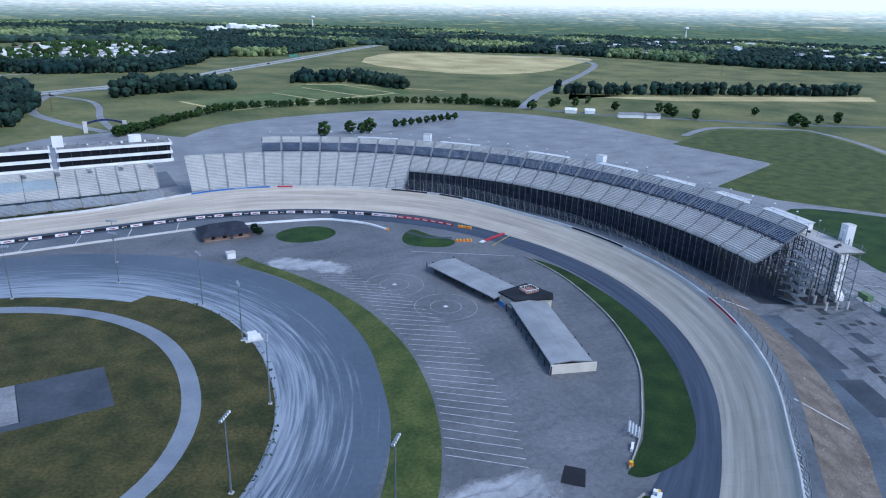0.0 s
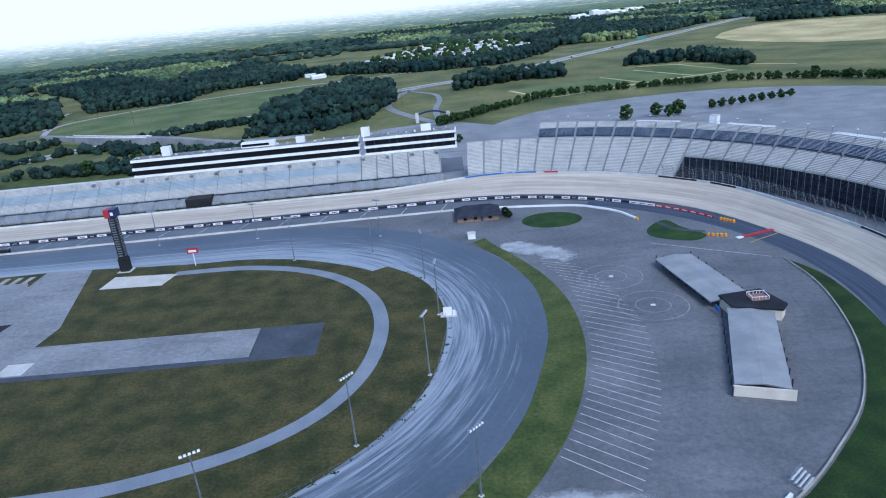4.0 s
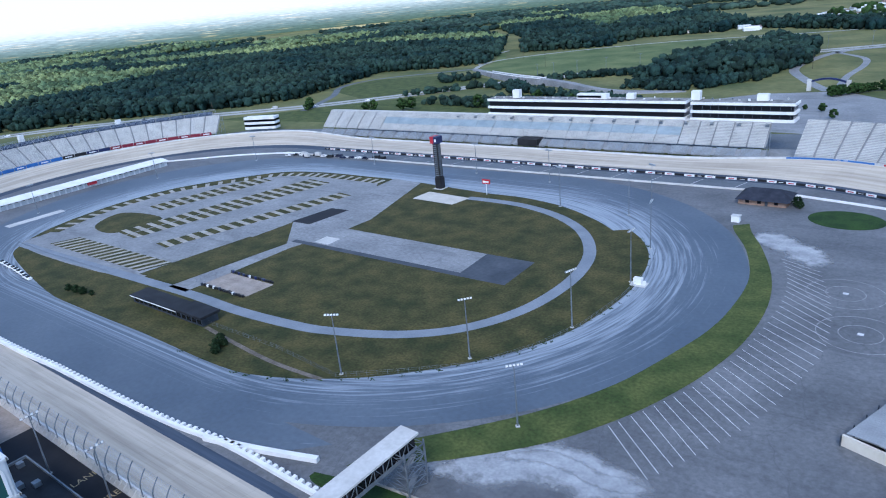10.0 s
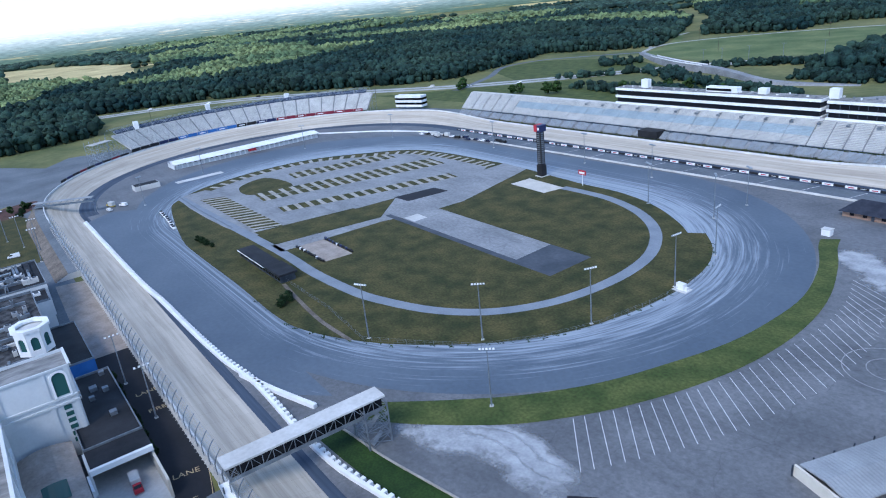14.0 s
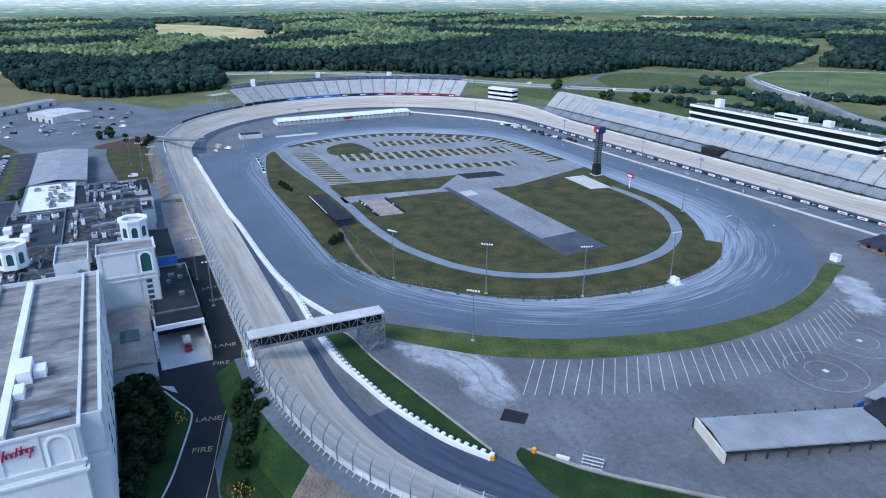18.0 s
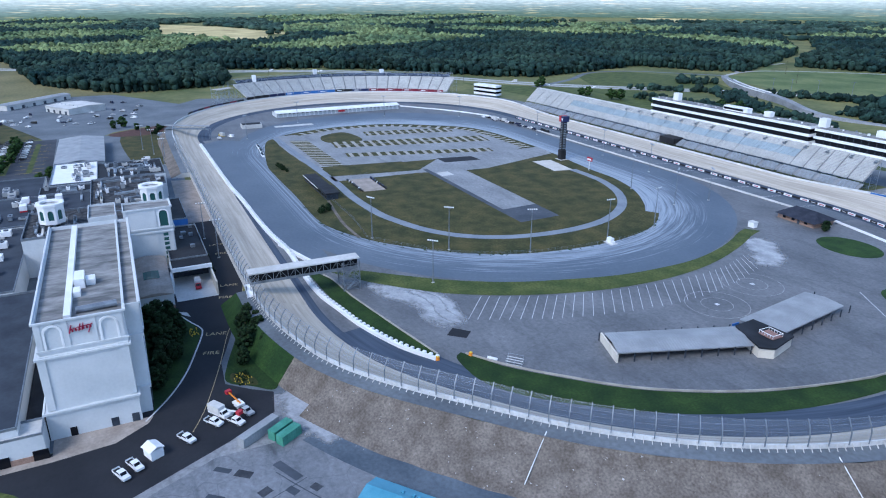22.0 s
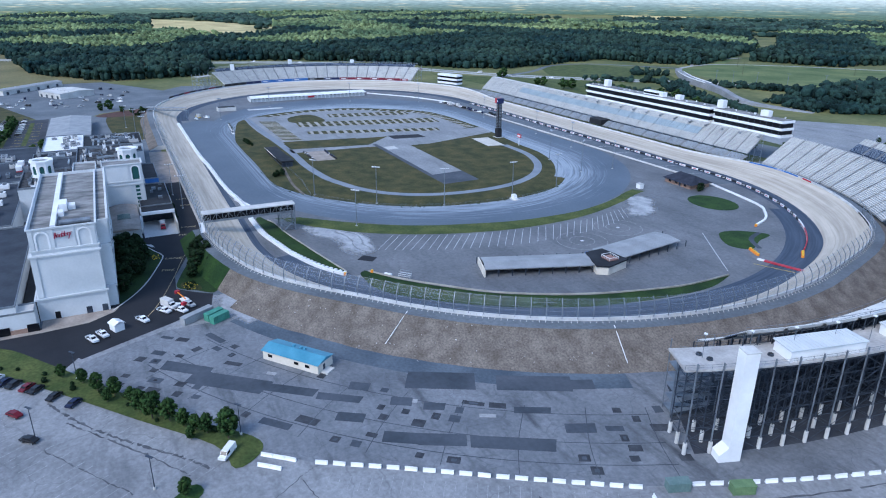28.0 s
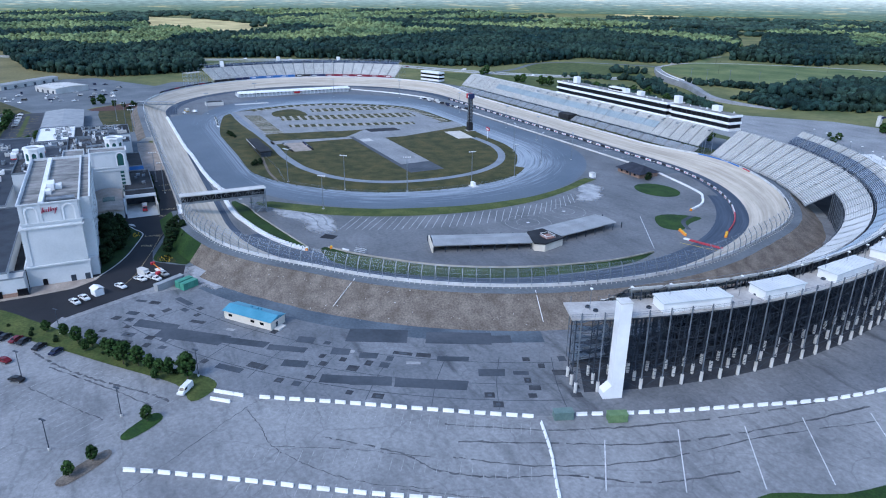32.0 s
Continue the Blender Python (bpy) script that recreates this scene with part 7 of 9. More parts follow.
# pale hut by the drive
t = thing("guard_hut", "white wooden guard hut with gable roof", "hut", "", pose(273.6, -203.6, 0, 0, 0, 25))
Soup().box(-1.9, -1.6, 0, 1.9, 1.6, 2.6).ob("wall", WHITE, t)
so = Soup()
so.grid([[(-2.2, y_, z_), (2.2, y_, z_)] for y_, z_ in ((-2, 2.6), (0, 3.5), (2, 2.6))])
so.ob("roof", WHITE, t)


# ---- vehicles ----
def paint(name, c):
    m = mat(name, tuple(v * 0.9 for v in c), c, 3, 0.25, 0.03)
    return m


CAR_WHITE, CAR_BLACK, CAR_RED, CAR_NAVY, CAR_SILVER = paint("car_white", (0.75, 0.75, 0.75)), paint("car_black", (0.02, 0.02, 0.022)), paint("car_maroon", (0.14, 0.012, 0.02)), paint("car_navy", (0.015, 0.02, 0.05)), paint("car_silver", (0.4, 0.41, 0.42))


def car(x, y, yaw, colour, kind="car", label=""):
    t = thing({"car": "car", "pickup": "pickup_truck", "van": "van", "truck": "box_truck"}[kind], label or "parked car on the asphalt", "car" if kind == "car" else kind, "parked vehicles", pose(x, y, 0.06, 0, 0, yaw))
    if kind == "car":
        prof, L_, w_ = [(-2.3, 0.45), (-2.3, 0.95), (-1.5, 1.02), (-0.9, 1.55), (0.9, 1.6), (2.0, 1.05), (2.3, 0.95), (2.3, 0.45)], 2.3, 0.9
        glass_ = [(-1.35, 1.05), (-0.88, 1.48), (0.88, 1.52), (1.75, 1.07)]
    elif kind == "pickup":
        prof, L_, w_ = [(-2.8, 0.5), (-2.8, 1.1), (-1.5, 1.15), (-0.9, 1.8), (0.6, 1.8), (0.75, 1.15), (0.8, 0.75), (2.7, 0.75), (2.75, 1.15), (2.8, 1.15), (2.8, 0.5)], 2.8, 0.95
        glass_ = [(-1.4, 1.2), (-0.88, 1.72), (0.5, 1.72), (0.6, 1.2)]
    elif kind == "van":
        prof, L_, w_ = [(-2.8, 0.45), (-2.8, 1.1), (-2.0, 1.3), (-1.3, 2.1), (2.7, 2.2), (2.8, 0.45)], 2.8, 1.0
        glass_ = [(-1.9, 1.35), (-1.3, 2.0), (-0.3, 2.0), (-0.3, 1.35)]
    else:
        prof, L_, w_ = [(-3.2, 0.5), (-3.2, 1.4), (-2.6, 1.5), (-2.2, 2.3), (-1.4, 2.3), (-1.35, 0.9), (3.2, 0.9), (3.2, 0.5)], 3.2, 1.1
        glass_ = [(-2.55, 1.55), (-2.2, 2.2), (-1.6, 2.2), (-1.6, 1.55)]
    n_ = len(prof)
    so = Soup()
    ins = [w_ if z < 1.2 else w_ * 0.84 for _, z in prof]
    so.add([(px_, -i_, z) for (px_, z), i_ in zip(prof, ins)] + [(px_, i_, z) for (px_, z), i_ in zip(prof, ins)],
           [tuple(range(n_))[::-1], tuple(range(n_, 2 * n_))] + [(i, (i + 1) % n_, n_ + (i + 1) % n_, n_ + i) for i in range(n_)])
    so.ob("body", colour, t)
    for s_ in (-1, 1):
        so = Soup()
        off = w_ * 0.93 * s_
        m_ = len(glass_)
        so.add([(a, off, z) for a, z in glass_] + [(a, off * 1.03, z) for a, z in glass_], [tuple(range(m_)), tuple(range(m_, 2 * m_))[::-1]] + [(i, (i + 1) % m_, m_ + (i + 1) % m_, m_ + i) for i in range(m_)])
        so.ob("side_window", GLASS_DARK, t)
    (a, za), (b, zb) = glass_[0], glass_[1]
    Soup().add([(a - 0.08, -w_ * 0.74, za + 0.03), (a - 0.08, w_ * 0.74, za + 0.03), (b - 0.08, w_ * 0.74, zb + 0.05), (b - 0.08, -w_ * 0.74, zb + 0.05), (a, -w_ * 0.74, za - 0.05), (a, w_ * 0.74, za - 0.05), (b, w_ * 0.74, zb - 0.05), (b, -w_ * 0.74, zb - 0.05)],
               [(0, 1, 2, 3), (7, 6, 5, 4), (0, 4, 5, 1), (1, 5, 6, 2), (2, 6, 7, 3), (3, 7, 4, 0)]).ob("windscreen", GLASS_DARK, t)
    for wx in (-L_ * 0.62, L_ * 0.62):
        for s_ in (-1, 1):
            so = Soup()
            so.bar((wx, s_ * (w_ - 0.2), 0.34), (wx, s_ * (w_ + 0.03), 0.34), 0.34, 10)
            wheel = so.ob("wheel", BLACK, t)
            Soup().bar((wx, s_ * (w_ + 0.02), 0.34), (wx, s_ * (w_ + 0.05), 0.34), 0.2, 8).ob("rim", STEEL_LIGHT, wheel)
    if kind == "truck":
        Soup().box(-1.2, -1.15, 0.9, 3.2, 1.15, 3.1).ob("box", CONCRETE_PALE, t, "white cargo box")
    if kind == "pickup":
        Soup().box(0.85, -0.78, 0.76, 2.65, 0.78, 0.8).ob("bed", BLACK, t)
    return t


car(173, -181, 178, RED, "truck", "red box truck with white cargo box parked in the dock")
for x, y, r_, c_, k_, lab in ((278.7, -211, 205, CAR_WHITE, "pickup", "white pickup truck by the guard hut"), (276.4, -208.0, 205, CAR_WHITE, "pickup", "white pickup truck by the guard hut"),
                              (270.7, -195.7, 210, CAR_WHITE, "pickup", "white pickup truck on the black drive"), (266.5, -188.5, 215, CAR_WHITE, "pickup", "white service truck on the black drive"), (263.2, -186.6, 212, CAR_WHITE, "truck", "white utility truck beside the boom lift"), (268.5, -183.2, 212, CAR_WHITE, "pickup", "white pickup truck by the containers"), (265.0, -180.0, 205, CAR_SILVER, "pickup", "silver pickup truck by the containers"),
                              (355, -181.8, 142, CAR_WHITE, "van", "white van at the grass island"), (328.8, -225.2, 50, CAR_BLACK, "car", "dark car with white roof in the lot"),
                              (315, -229.5, 40, CAR_RED, "car", "maroon car in the lot")):
    car(x, y, r_, c_, k_, lab)
for x, y, c_, lab in ((288.3, -238, CAR_SILVER, "silver"), (291.5, -233.8, CAR_WHITE, "white"), (294.5, -231.5, CAR_NAVY, "navy blue"), (296.8, -229, CAR_BLACK, "black"), (300.2, -225.5, CAR_RED, "maroon"), (302.5, -223.2, CAR_BLACK, "black"), (308.5, -218.5, CAR_BLACK, "black"), (314.2, -213.6, CAR_NAVY, "navy blue"), (285, -243, CAR_BLACK, "black"), (282, -247, CAR_NAVY, "navy blue")):
    car(x + 1.5, y - 2.0, 138, c_, "car", f"{lab} car parked against the planted strip")
# boom lifts
for x, y, r_ in ((264.3, -185, 35), (261.3, -181.2, 200)):
    t = thing("boom_lift", "white and red boom lift parked on the black apron", "machine", "boom lifts", pose(x, y, 0.06, 0, 0, r_))
    Soup().box(-1.6, -1.1, 0.5, 1.6, 1.1, 1.4).ob("chassis", WHITE, t)
    Soup().bar((-1, 0, 1.6), (4.5, 0.3, 2.6), 0.22).ob("boom", ORANGE if r_ > 100 else WHITE, t)
    Soup().box(4.2, -0.5, 2.1, 5.4, 1.0, 3.1).ob("basket", RED, t)
    for wx in (-1.1, 1.1):
        for s_ in (-1, 1):
            Soup().bar((wx, s_ * 0.9, 0.45), (wx, s_ * 1.2, 0.45), 0.45, 10).ob("wheel", BLACK, t)

# ---- car parks outside the turn ----
rp = random.Random(11)


LAID = []


def patch(x, y, L_, w_, yaw, material=None):
    LAID.append((x, y, max(L_, w_) / 2))
    d_ = Vector((math.cos(radians(yaw)), math.sin(radians(yaw))))
    n_ = Vector((-d_.y, d_.x))
    c = Vector((x, y))
    pts = []
    for sx, sy in ((-1, -1), (1, -1), (1, 1), (-1, 1)):
        p = c + d_ * (L_ / 2 * sx * rp.uniform(0.94, 1.04)) + n_ * (w_ / 2 * sy * rp.uniform(0.92, 1.04))
        pts.append((p.x, p.y))
    o = sheet("pavement_patch", pts, 0.05, material or ASPHALT_DARK, "dark square asphalt repair", "pavement")
    return o


for x, y, L_, w_, r_ in ((347, -121, 20, 9, 62), (360, -97, 22, 8, 62), (372, -132, 12, 5, 62), (381, -117, 22, 5, 60), (367, -141, 10, 4.5, 58), (332, -163, 20, 4, 52), (322, -176, 24, 7, 50), (309, -186, 16, 5, 50), (343, -150, 13, 3.5, 55), (353, -150, 8, 4, 57), (352, -135, 6, 4, 60), (358, -128, 6, 3.5, 60), (340, -143, 6, 4, 55), (371, -105, 10, 3, 62), (383, -98, 8, 4, 65), (366, -86, 9, 5, 65)):
    patch(x, y, L_, w_, r_).location.z += 0.004 * len(LAID)
PATCH_MID = mat("weathered_patch", (0.028, 0.031, 0.038), (0.062, 0.067, 0.078), 3, 0.9, 0.3, 0.6)
PATCH_PALE = mat("pale_patch", (0.26, 0.265, 0.27), (0.36, 0.362, 0.365), 3, 0.9, 0.3, 0.6)
for row_, s_ in enumerate((31, 35, 39, 43, 47, 51, 55.5)):
    u = 74 + rp.uniform(0, 8)
    while u < 196:
        L_ = rp.choice((2.2, 2.6, 3.2, 4.0, 5.5, 8.0)) * rp.uniform(0.85, 1.15)
        p, q = mile(u, s_), mile(u + 1, s_)
        free = all((p.x - x) ** 2 + (p.y - y) ** 2 > (L_ / 2 + r_ + 0.3) ** 2 for x, y, r_ in LAID)
        if free and p.y > -205 and not (308 < p.x < 330 and -170 < p.y < -142):
            yaw = math.degrees(math.atan2(q.y - p.y, q.x - p.x)) + rp.uniform(-3, 3)
            w_ = rp.uniform(1.6, 3.2)
            patch(p.x, p.y, L_, w_, yaw, rp.choice((ASPHALT_DARK, PATCH_MID, PATCH_MID, PATCH_MID)))
            if rp.random() < 0.45:
                o = patch(p.x, p.y, L_ * 0.4, w_ * 0.45, yaw, ASPHALT_DARK)
                o.location.z += 0.012
        u += L_ * 0.62 + rp.uniform(1.5, 8)
# square repairs in rows at the lower end of the lot
for row_ in range(7):
    a_ = rp.uniform(0, 4)
    while a_ < 34:
        x, y = 286 + 0.64 * a_ + 0.79 * 4.6 * row_, -194 + 0.77 * a_ - 0.62 * 4.6 * row_ + 4
        L_, w_ = rp.choice((2.0, 2.4, 3.0, 4.2, 5.5)), rp.uniform(1.7, 2.8)
        free = all((x - x0) ** 2 + (y - y0) ** 2 > (L_ / 2 + min(r0, 6) + 0.4) ** 2 for x0, y0, r0 in LAID)
        if free and not (300 < x < 334 and y > -171 + 0.3 * (x - 300)):
            patch(x, y, L_, w_, 50 + rp.uniform(-3, 3), rp.choice((ASPHALT_DARK, PATCH_MID, PATCH_MID))).location.z += 0.03
            if rp.random() < 0.4:
                patch(x, y, 1.1, 0.9, 50, ASPHALT_NEW).location.z += 0.045
        a_ += L_ + rp.uniform(0.8, 5)
for x, y, L_, w_, r_ in ((313, -172, 2.6, 1.3, 50), (322.5, -164, 3.0, 1.6, 50), (353, -132.5, 3.2, 1.8, 60), (368, -117, 4.5, 1.6, 62)):
    patch(x, y, L_, w_, r_, PATCH_PALE).location.z += 0.02
# seams of the old lot
for s_ in (33, 45, 53.3):
    tagged(loft([(s_, 0.053, 0), (s_ + 0.28, 0.053, 0)], 74, 190, 5).ob("line_seam", ASPHALT_DARK), "dark sealed seam in the old asphalt", "marking", "", "structure")
for u in along(80, 190, 14):
    strip("line_seam", [tuple(mile(u, 30)), tuple(mile(u - 1.2, 45)), tuple(mile(u - 1, 58))], 0.2, 0.056, ASPHALT_DARK, "thin dark joint across the old asphalt", "marking")
tagged(loft([(14.5, 0.045, 0), (21.5, 0.045, 0)], 70, 190, 6).ob("road_perimeter", ROAD_BLUE), "dark blue-grey service road at the foot of the bank", "road", "", "structure")
tagged(loft([(52, 0.045, 0), (62, 0.045, 0)], 195, 470, 6).ob("road_perimeter", ASPHALT_OLD), "dark worn service road behind the grandstand", "road", "", "structure")
# floor under the stand takes a darker asphalt in place of shade
sheet("pavement_underdeck", [mile(u, 21) for u in along(199, U_FRONT - 20, 8)] + [mile(u, 50) for u in along(194, U_FRONT - 20, 8)][::-1], 0.06, STAFF_LOT, "asphalt below the grandstand, painted dark with its shade", "pavement")
# concrete barrier rows


def barrier_row(pts, L_=3.0, gap=1.3):
    ln = smooth_line(pts, 12)
    dist = [0.0]
    for a, b in zip(ln, ln[1:]):
        dist.append(dist[-1] + (b - a).length)
    pos_ = 0.0
    while pos_ + L_ < dist[-1]:
        i = max(j for j in range(len(dist)) if dist[j] <= pos_)
        i = min(i, len(ln) - 2)
        f = (pos_ - dist[i]) / max(1e-6, dist[i + 1] - dist[i])
        p = ln[i].lerp(ln[i + 1], f)
        d_ = (ln[i + 1] - ln[i]).normalized()
        c = p + d_ * L_ / 2
        o = new("jersey_barrier", JERSEY)
        o.matrix_basis = pose(c.x, c.y, 0.03, 0, 0, math.degrees(math.atan2(d_.y, d_.x)) + rp.uniform(-2, 2))
        tagged(o, "white concrete road barrier standing on the car park", "barrier", "jersey barriers")
        pos_ += L_ + gap


so = Soup()
prof = [(-0.4, 0), (-0.4, 0.12), (-0.16, 0.4), (-0.11, 0.95), (0.11, 0.95), (0.16, 0.4), (0.4, 0.12), (0.4, 0)]
so.add([(x_, y_, z_) for x_ in (-1.5, 1.5) for y_, z_ in prof], [tuple(range(8)), tuple(range(8, 16))[::-1]] + [(i, i + 8, (i + 1) % 8 + 8, (i + 1) % 8) for i in range(8)])
_o = so.ob("jersey_barrier", WHITE)
JERSEY = _o.data
bpy.data.objects.remove(_o)
barrier_row([(367, -163.5), (379, -144), (391, -125.4), (402.5, -107), (408.5, -97)])
barrier_row([(411.5, -88), (420, -67), (427.5, -45), (436, -18.5), (441, 10)])
barrier_row([(410.5, -98.5), (421.5, -103), (434, -109.5), (446, -115)], 3.0, 0.7)
barrier_row([(384, -199), (388.5, -191.5), (400.5, -173), (412.6, -155), (422, -140), (432, -124)])
barrier_row([(358.5, -174.5), (366, -165.5)], 3, 0.1)
barrier_row([(362, -176), (367.5, -169.5)], 3, 0.1)
for x, y, r_, mt in ((411, -92, 70, GREY_GREEN), (418, -79.5, 68, OLIVE)):
    t = thing("dumpster", "green steel roll-off bin on the car park", "bin", "roll-off bins", pose(x, y, 0.03, 0, 0, r_))
    Soup().box(-2.6, -1.2, 0.1, 2.6, 1.2, 2.3).ob("body", mt, t)
    Soup().box(-2.7, -1.3, 2.3, 2.7, 1.3, 2.45).ob("lid", mt, t)
    for k in range(5):
        Soup().box(-2.4 + k * 1.15, -1.3, 0.15, -2.2 + k * 1.15, -1.2, 2.3).ob("rib", mt, t)
for a, b in (((423.5, -87.9), (438.7, -99.5)), ((428, -67.4), (447, -83)), ((434.6, -50.4), (454, -65.3)), ((438.5, -33), (460, -49.5)), ((445, -14), (466, -30)), ((450, 5), (472, -8))):
    strip("line_lot", [a, b], 0.28, 0.07, LINE, "long white painted line on the car park", "marking")
for k in range(30):
    p = Vector((372, -161)).lerp(Vector((409, -101)), k / 29)
    q = p + Vector((4.6, -2.9))
    strip("line_stall", [(p.x, p.y), (q.x, q.y)], 0.12, 0.07, CIRCLE_LINE, "worn white parking stall line", "marking")
for off_, n_ in ((0.5, 30), (15.5, 30), (21.0, 30), (36.0, 26), (41.5, 26)):
    for k in range(n_):
        p = Vector((283, -232)).lerp(Vector((358, -185)), k / 29) + Vector((0.53, -0.85)) * off_
        q = p + Vector((0.53, -0.85)) * 5.2
        if p.x < 374:
            strip("line_stall", [(p.x, p.y), (q.x, q.y)], 0.15, 0.07, CIRCLE_LINE, "worn white parking stall line", "marking")
for off_ in (10, 21):
    for k in range(26):
        p = Vector((372, -161)).lerp(Vector((409, -101)), k / 25) + Vector((0.85, -0.53)) * (off_ + 8)
        q = p + Vector((0.85, -0.53)) * 5
        strip("line_stall", [(p.x, p.y), (q.x, q.y)], 0.13, 0.07, CIRCLE_LINE, "worn white parking stall line", "marking")
# worn dark streaks and opened seams along the traffic of the lot
STREAK = mat("worn_streak", (0.055, 0.058, 0.066), (0.125, 0.13, 0.14), 4, 0.9, 0.4, 0.5)
rk = random.Random(23)
for wide, pts in ((0.75, [(400, -122), (413, -100), (421, -80.5), (430, -49), (437, -12), (441, 20)]), (0.8, [(408, -122), (418, -102.4), (429.5, -78.3), (437.6, -47.2), (443, -11.3)]), (0.55, [(413, -126), (425, -108), (434.6, -83), (440, -50), (448.6, -15)]), (0.75, [(392, -152), (405, -138), (416, -131), (424, -119.7), (431, -103.3), (441, -88), (447, -66)]), (0.35, [(389.8, -165.4), (398, -150), (411, -130)]), (0.3, [(368, -163), (371, -169), (385, -188.8), (392, -199)]), (0.3, [(371, -168), (380, -166), (390, -165), (402, -158), (412, -149), (421, -135)]),
                  (1.0, [(312, -222), (321, -217), (333, -208.5), (342.3, -200.2), (351, -192), (358.2, -186.4)]), (0.7, [(324, -217), (332.5, -210.6), (345.5, -200.3), (359, -190.8)]), (0.45, [(418, -142), (430, -124), (440, -108), (452, -84)]), (0.5, [(334, -222), (348, -212), (360, -203)])):
    ln = [p_ for p_ in smooth_line(pts, 14)]
    so, rows_ = Soup(), []
    for i, p_ in enumerate(ln):
        a, b = ln[max(i - 1, 0)], ln[min(i + 1, len(ln) - 1)]
        d_ = (b - a).normalized()
        n_ = Vector((-d_.y, d_.x))
        c_ = p_ + n_ * rk.uniform(-0.25, 0.25)
        h_ = wide * rk.uniform(0.12, 0.55)
        rows_.append([(c_.x - n_.x * h_, c_.y - n_.y * h_, 0.062), (c_.x + n_.x * h_, c_.y + n_.y * h_, 0.062)])
        if rk.random() < 0.09 and len(rows_) > 2 or i == len(ln) - 1:
            if len(rows_) > 1:
                so.grid(rows_)
            rows_ = []
    tagged(so.ob("line_seam", STREAK), "dark worn streak along the car park asphalt", "marking", "", "structure")
for k in range(24):
    p = Vector((392, -206)).lerp(Vector((430, -150)), k / 23)
    q = p + Vector((4.4, -3.0))
    strip("line_stall", [(p.x, p.y), (q.x, q.y)], 0.12, 0.07, CIRCLE_LINE, "worn white parking stall line", "marking")
sheet("ground_planting", smooth_loop([(272, -237), (290, -222), (312, -206), (335, -189), (350, -175), (357, -174), (361, -181), (350, -184), (330, -201), (305, -222), (285, -240), (272, -252)], 4), 0.14, GRASS_MID, "planted grass strip between drive and car park", "lawn")
sheet("ground_planter", smooth_loop([(362.5, -191), (366.5, -189), (372, -197), (369, -199)], 4), 0.14, GRASS_LUSH, "small grass island in the car park", "lawn")
sheet("ground_planter", smooth_loop([(374, -203), (377.5, -202), (384, -211), (381, -213)], 4), 0.14, GRAVEL, "small bark-mulched island in the car park", "lawn")
sheet("ground_corner", smooth_loop([(455, -72), (463, -50), (468, -25), (480, 0), (520, 10), (560, -60), (520, -120), (470, -110)], 4), 0.1, GRASS_LUSH, "green lawn at the edge of the car park", "lawn")
for x, y in ((327.7, -224.0), (360.3, -198.6), (368.0, -215.2), (348.2, -177.4), (302, -215)):
    t = thing("street_lamp", "grey car park lamp post with flat head", "lamp", "car park lamps", pose(x, y, 0, 0, 0, 40))
    Soup().cyl(0, 0, 0, 9, 0.14, 0.09, 8).ob("pole", STEEL_DARK, t)
    Soup().box(-1.0, -0.25, 8.9, 1.0, 0.25, 9.1).ob("head", STEEL_DARK, t)
    Soup().cyl(0, 0, 0, 0.7, 0.35, 0.35, 8).ob("footing", CONCRETE_PALE, t)
for x, y in ((118, -171.5), (145, -169.2), (-40, -176), (-75, -180), (-60, -174), (-95, -186)):
    floodlight(x, y, 17, 90, 4)
# drain pipes down the bank
for a, b in ((tuple(mile(near_u(318, -121), 6)), tuple(mile(near_u(320, -125), 14))), (tuple(mile(near_u(353, -63), 6)), tuple(mile(near_u(361, -66), 14)))):
    t = thing("drain_pipe", "thin white drain pipe laid down the gravel bank", "pipe", "drain pipes")
    pa, pb = Vector(a), Vector(b)
    d_ = (pb - pa).normalized()
    so = Soup()
    so.bar((*(pa - d_ * 2.6), 7.2), (*(pa - d_ * 1.2), 6.7), 0.13, 6).bar((*(pa - d_ * 1.2), 6.7), (*pb, 1.9), 0.12, 6)
    so.ob("pipe", WHITE, t)
so = Soup()
for k in range(150):
    u = rp.uniform(U_BERM0, 190)
    kk = rp.uniform(0.05, 1.05)
    p = mile(u, 5 + 11 * kk)
    z_ = max(0, (bank(u) - 0.35) * (1 - kk ** 0.9)) if kk < 1 else 0
    w_ = rp.uniform(0.1, 0.34)
    so.add([(p.x + rp.uniform(-w_, w_), p.y + rp.uniform(-w_, w_), z_ + rp.uniform(0, w_ * 1.4)) for _ in range(5)] , [(0, 1, 2), (0, 2, 3), (0, 3, 4), (1, 2, 4), (2, 3, 4), (0, 4, 1)])
tagged(so.ob("loose_stones", DECK), "scattered pale stones on the gravel bank", "stones", "", "stuff")


# ---- trees ----
def ico(sub):
    bm = bmesh.new()
    bmesh.ops.create_icosphere(bm, subdivisions=sub, radius=1)
    v = np.array([tuple(x.co) for x in bm.verts])
    f = np.array([[x.index for x in fc.verts] for fc in bm.faces])
    bm.free()
    return v, f


ICO0, ICO1 = ico(1), ico(2)
rt = np.random.RandomState(3)


def fast_mesh(name, v, f, material):
    me = bpy.data.meshes.new(name)
    v, f = np.asarray(v, dtype=np.float32), np.asarray(f, dtype=np.int32)
    me.vertices.add(len(v))
    me.vertices.foreach_set("co", v.ravel())
    me.loops.add(f.size)
    me.loops.foreach_set("vertex_index", f.ravel())
    me.polygons.add(len(f))
    me.polygons.foreach_set("loop_start", np.arange(0, f.size, f.shape[1], dtype=np.int32))
    me.materials.append(material)
    me.update(calc_edges=True)
    me.validate()
    return me


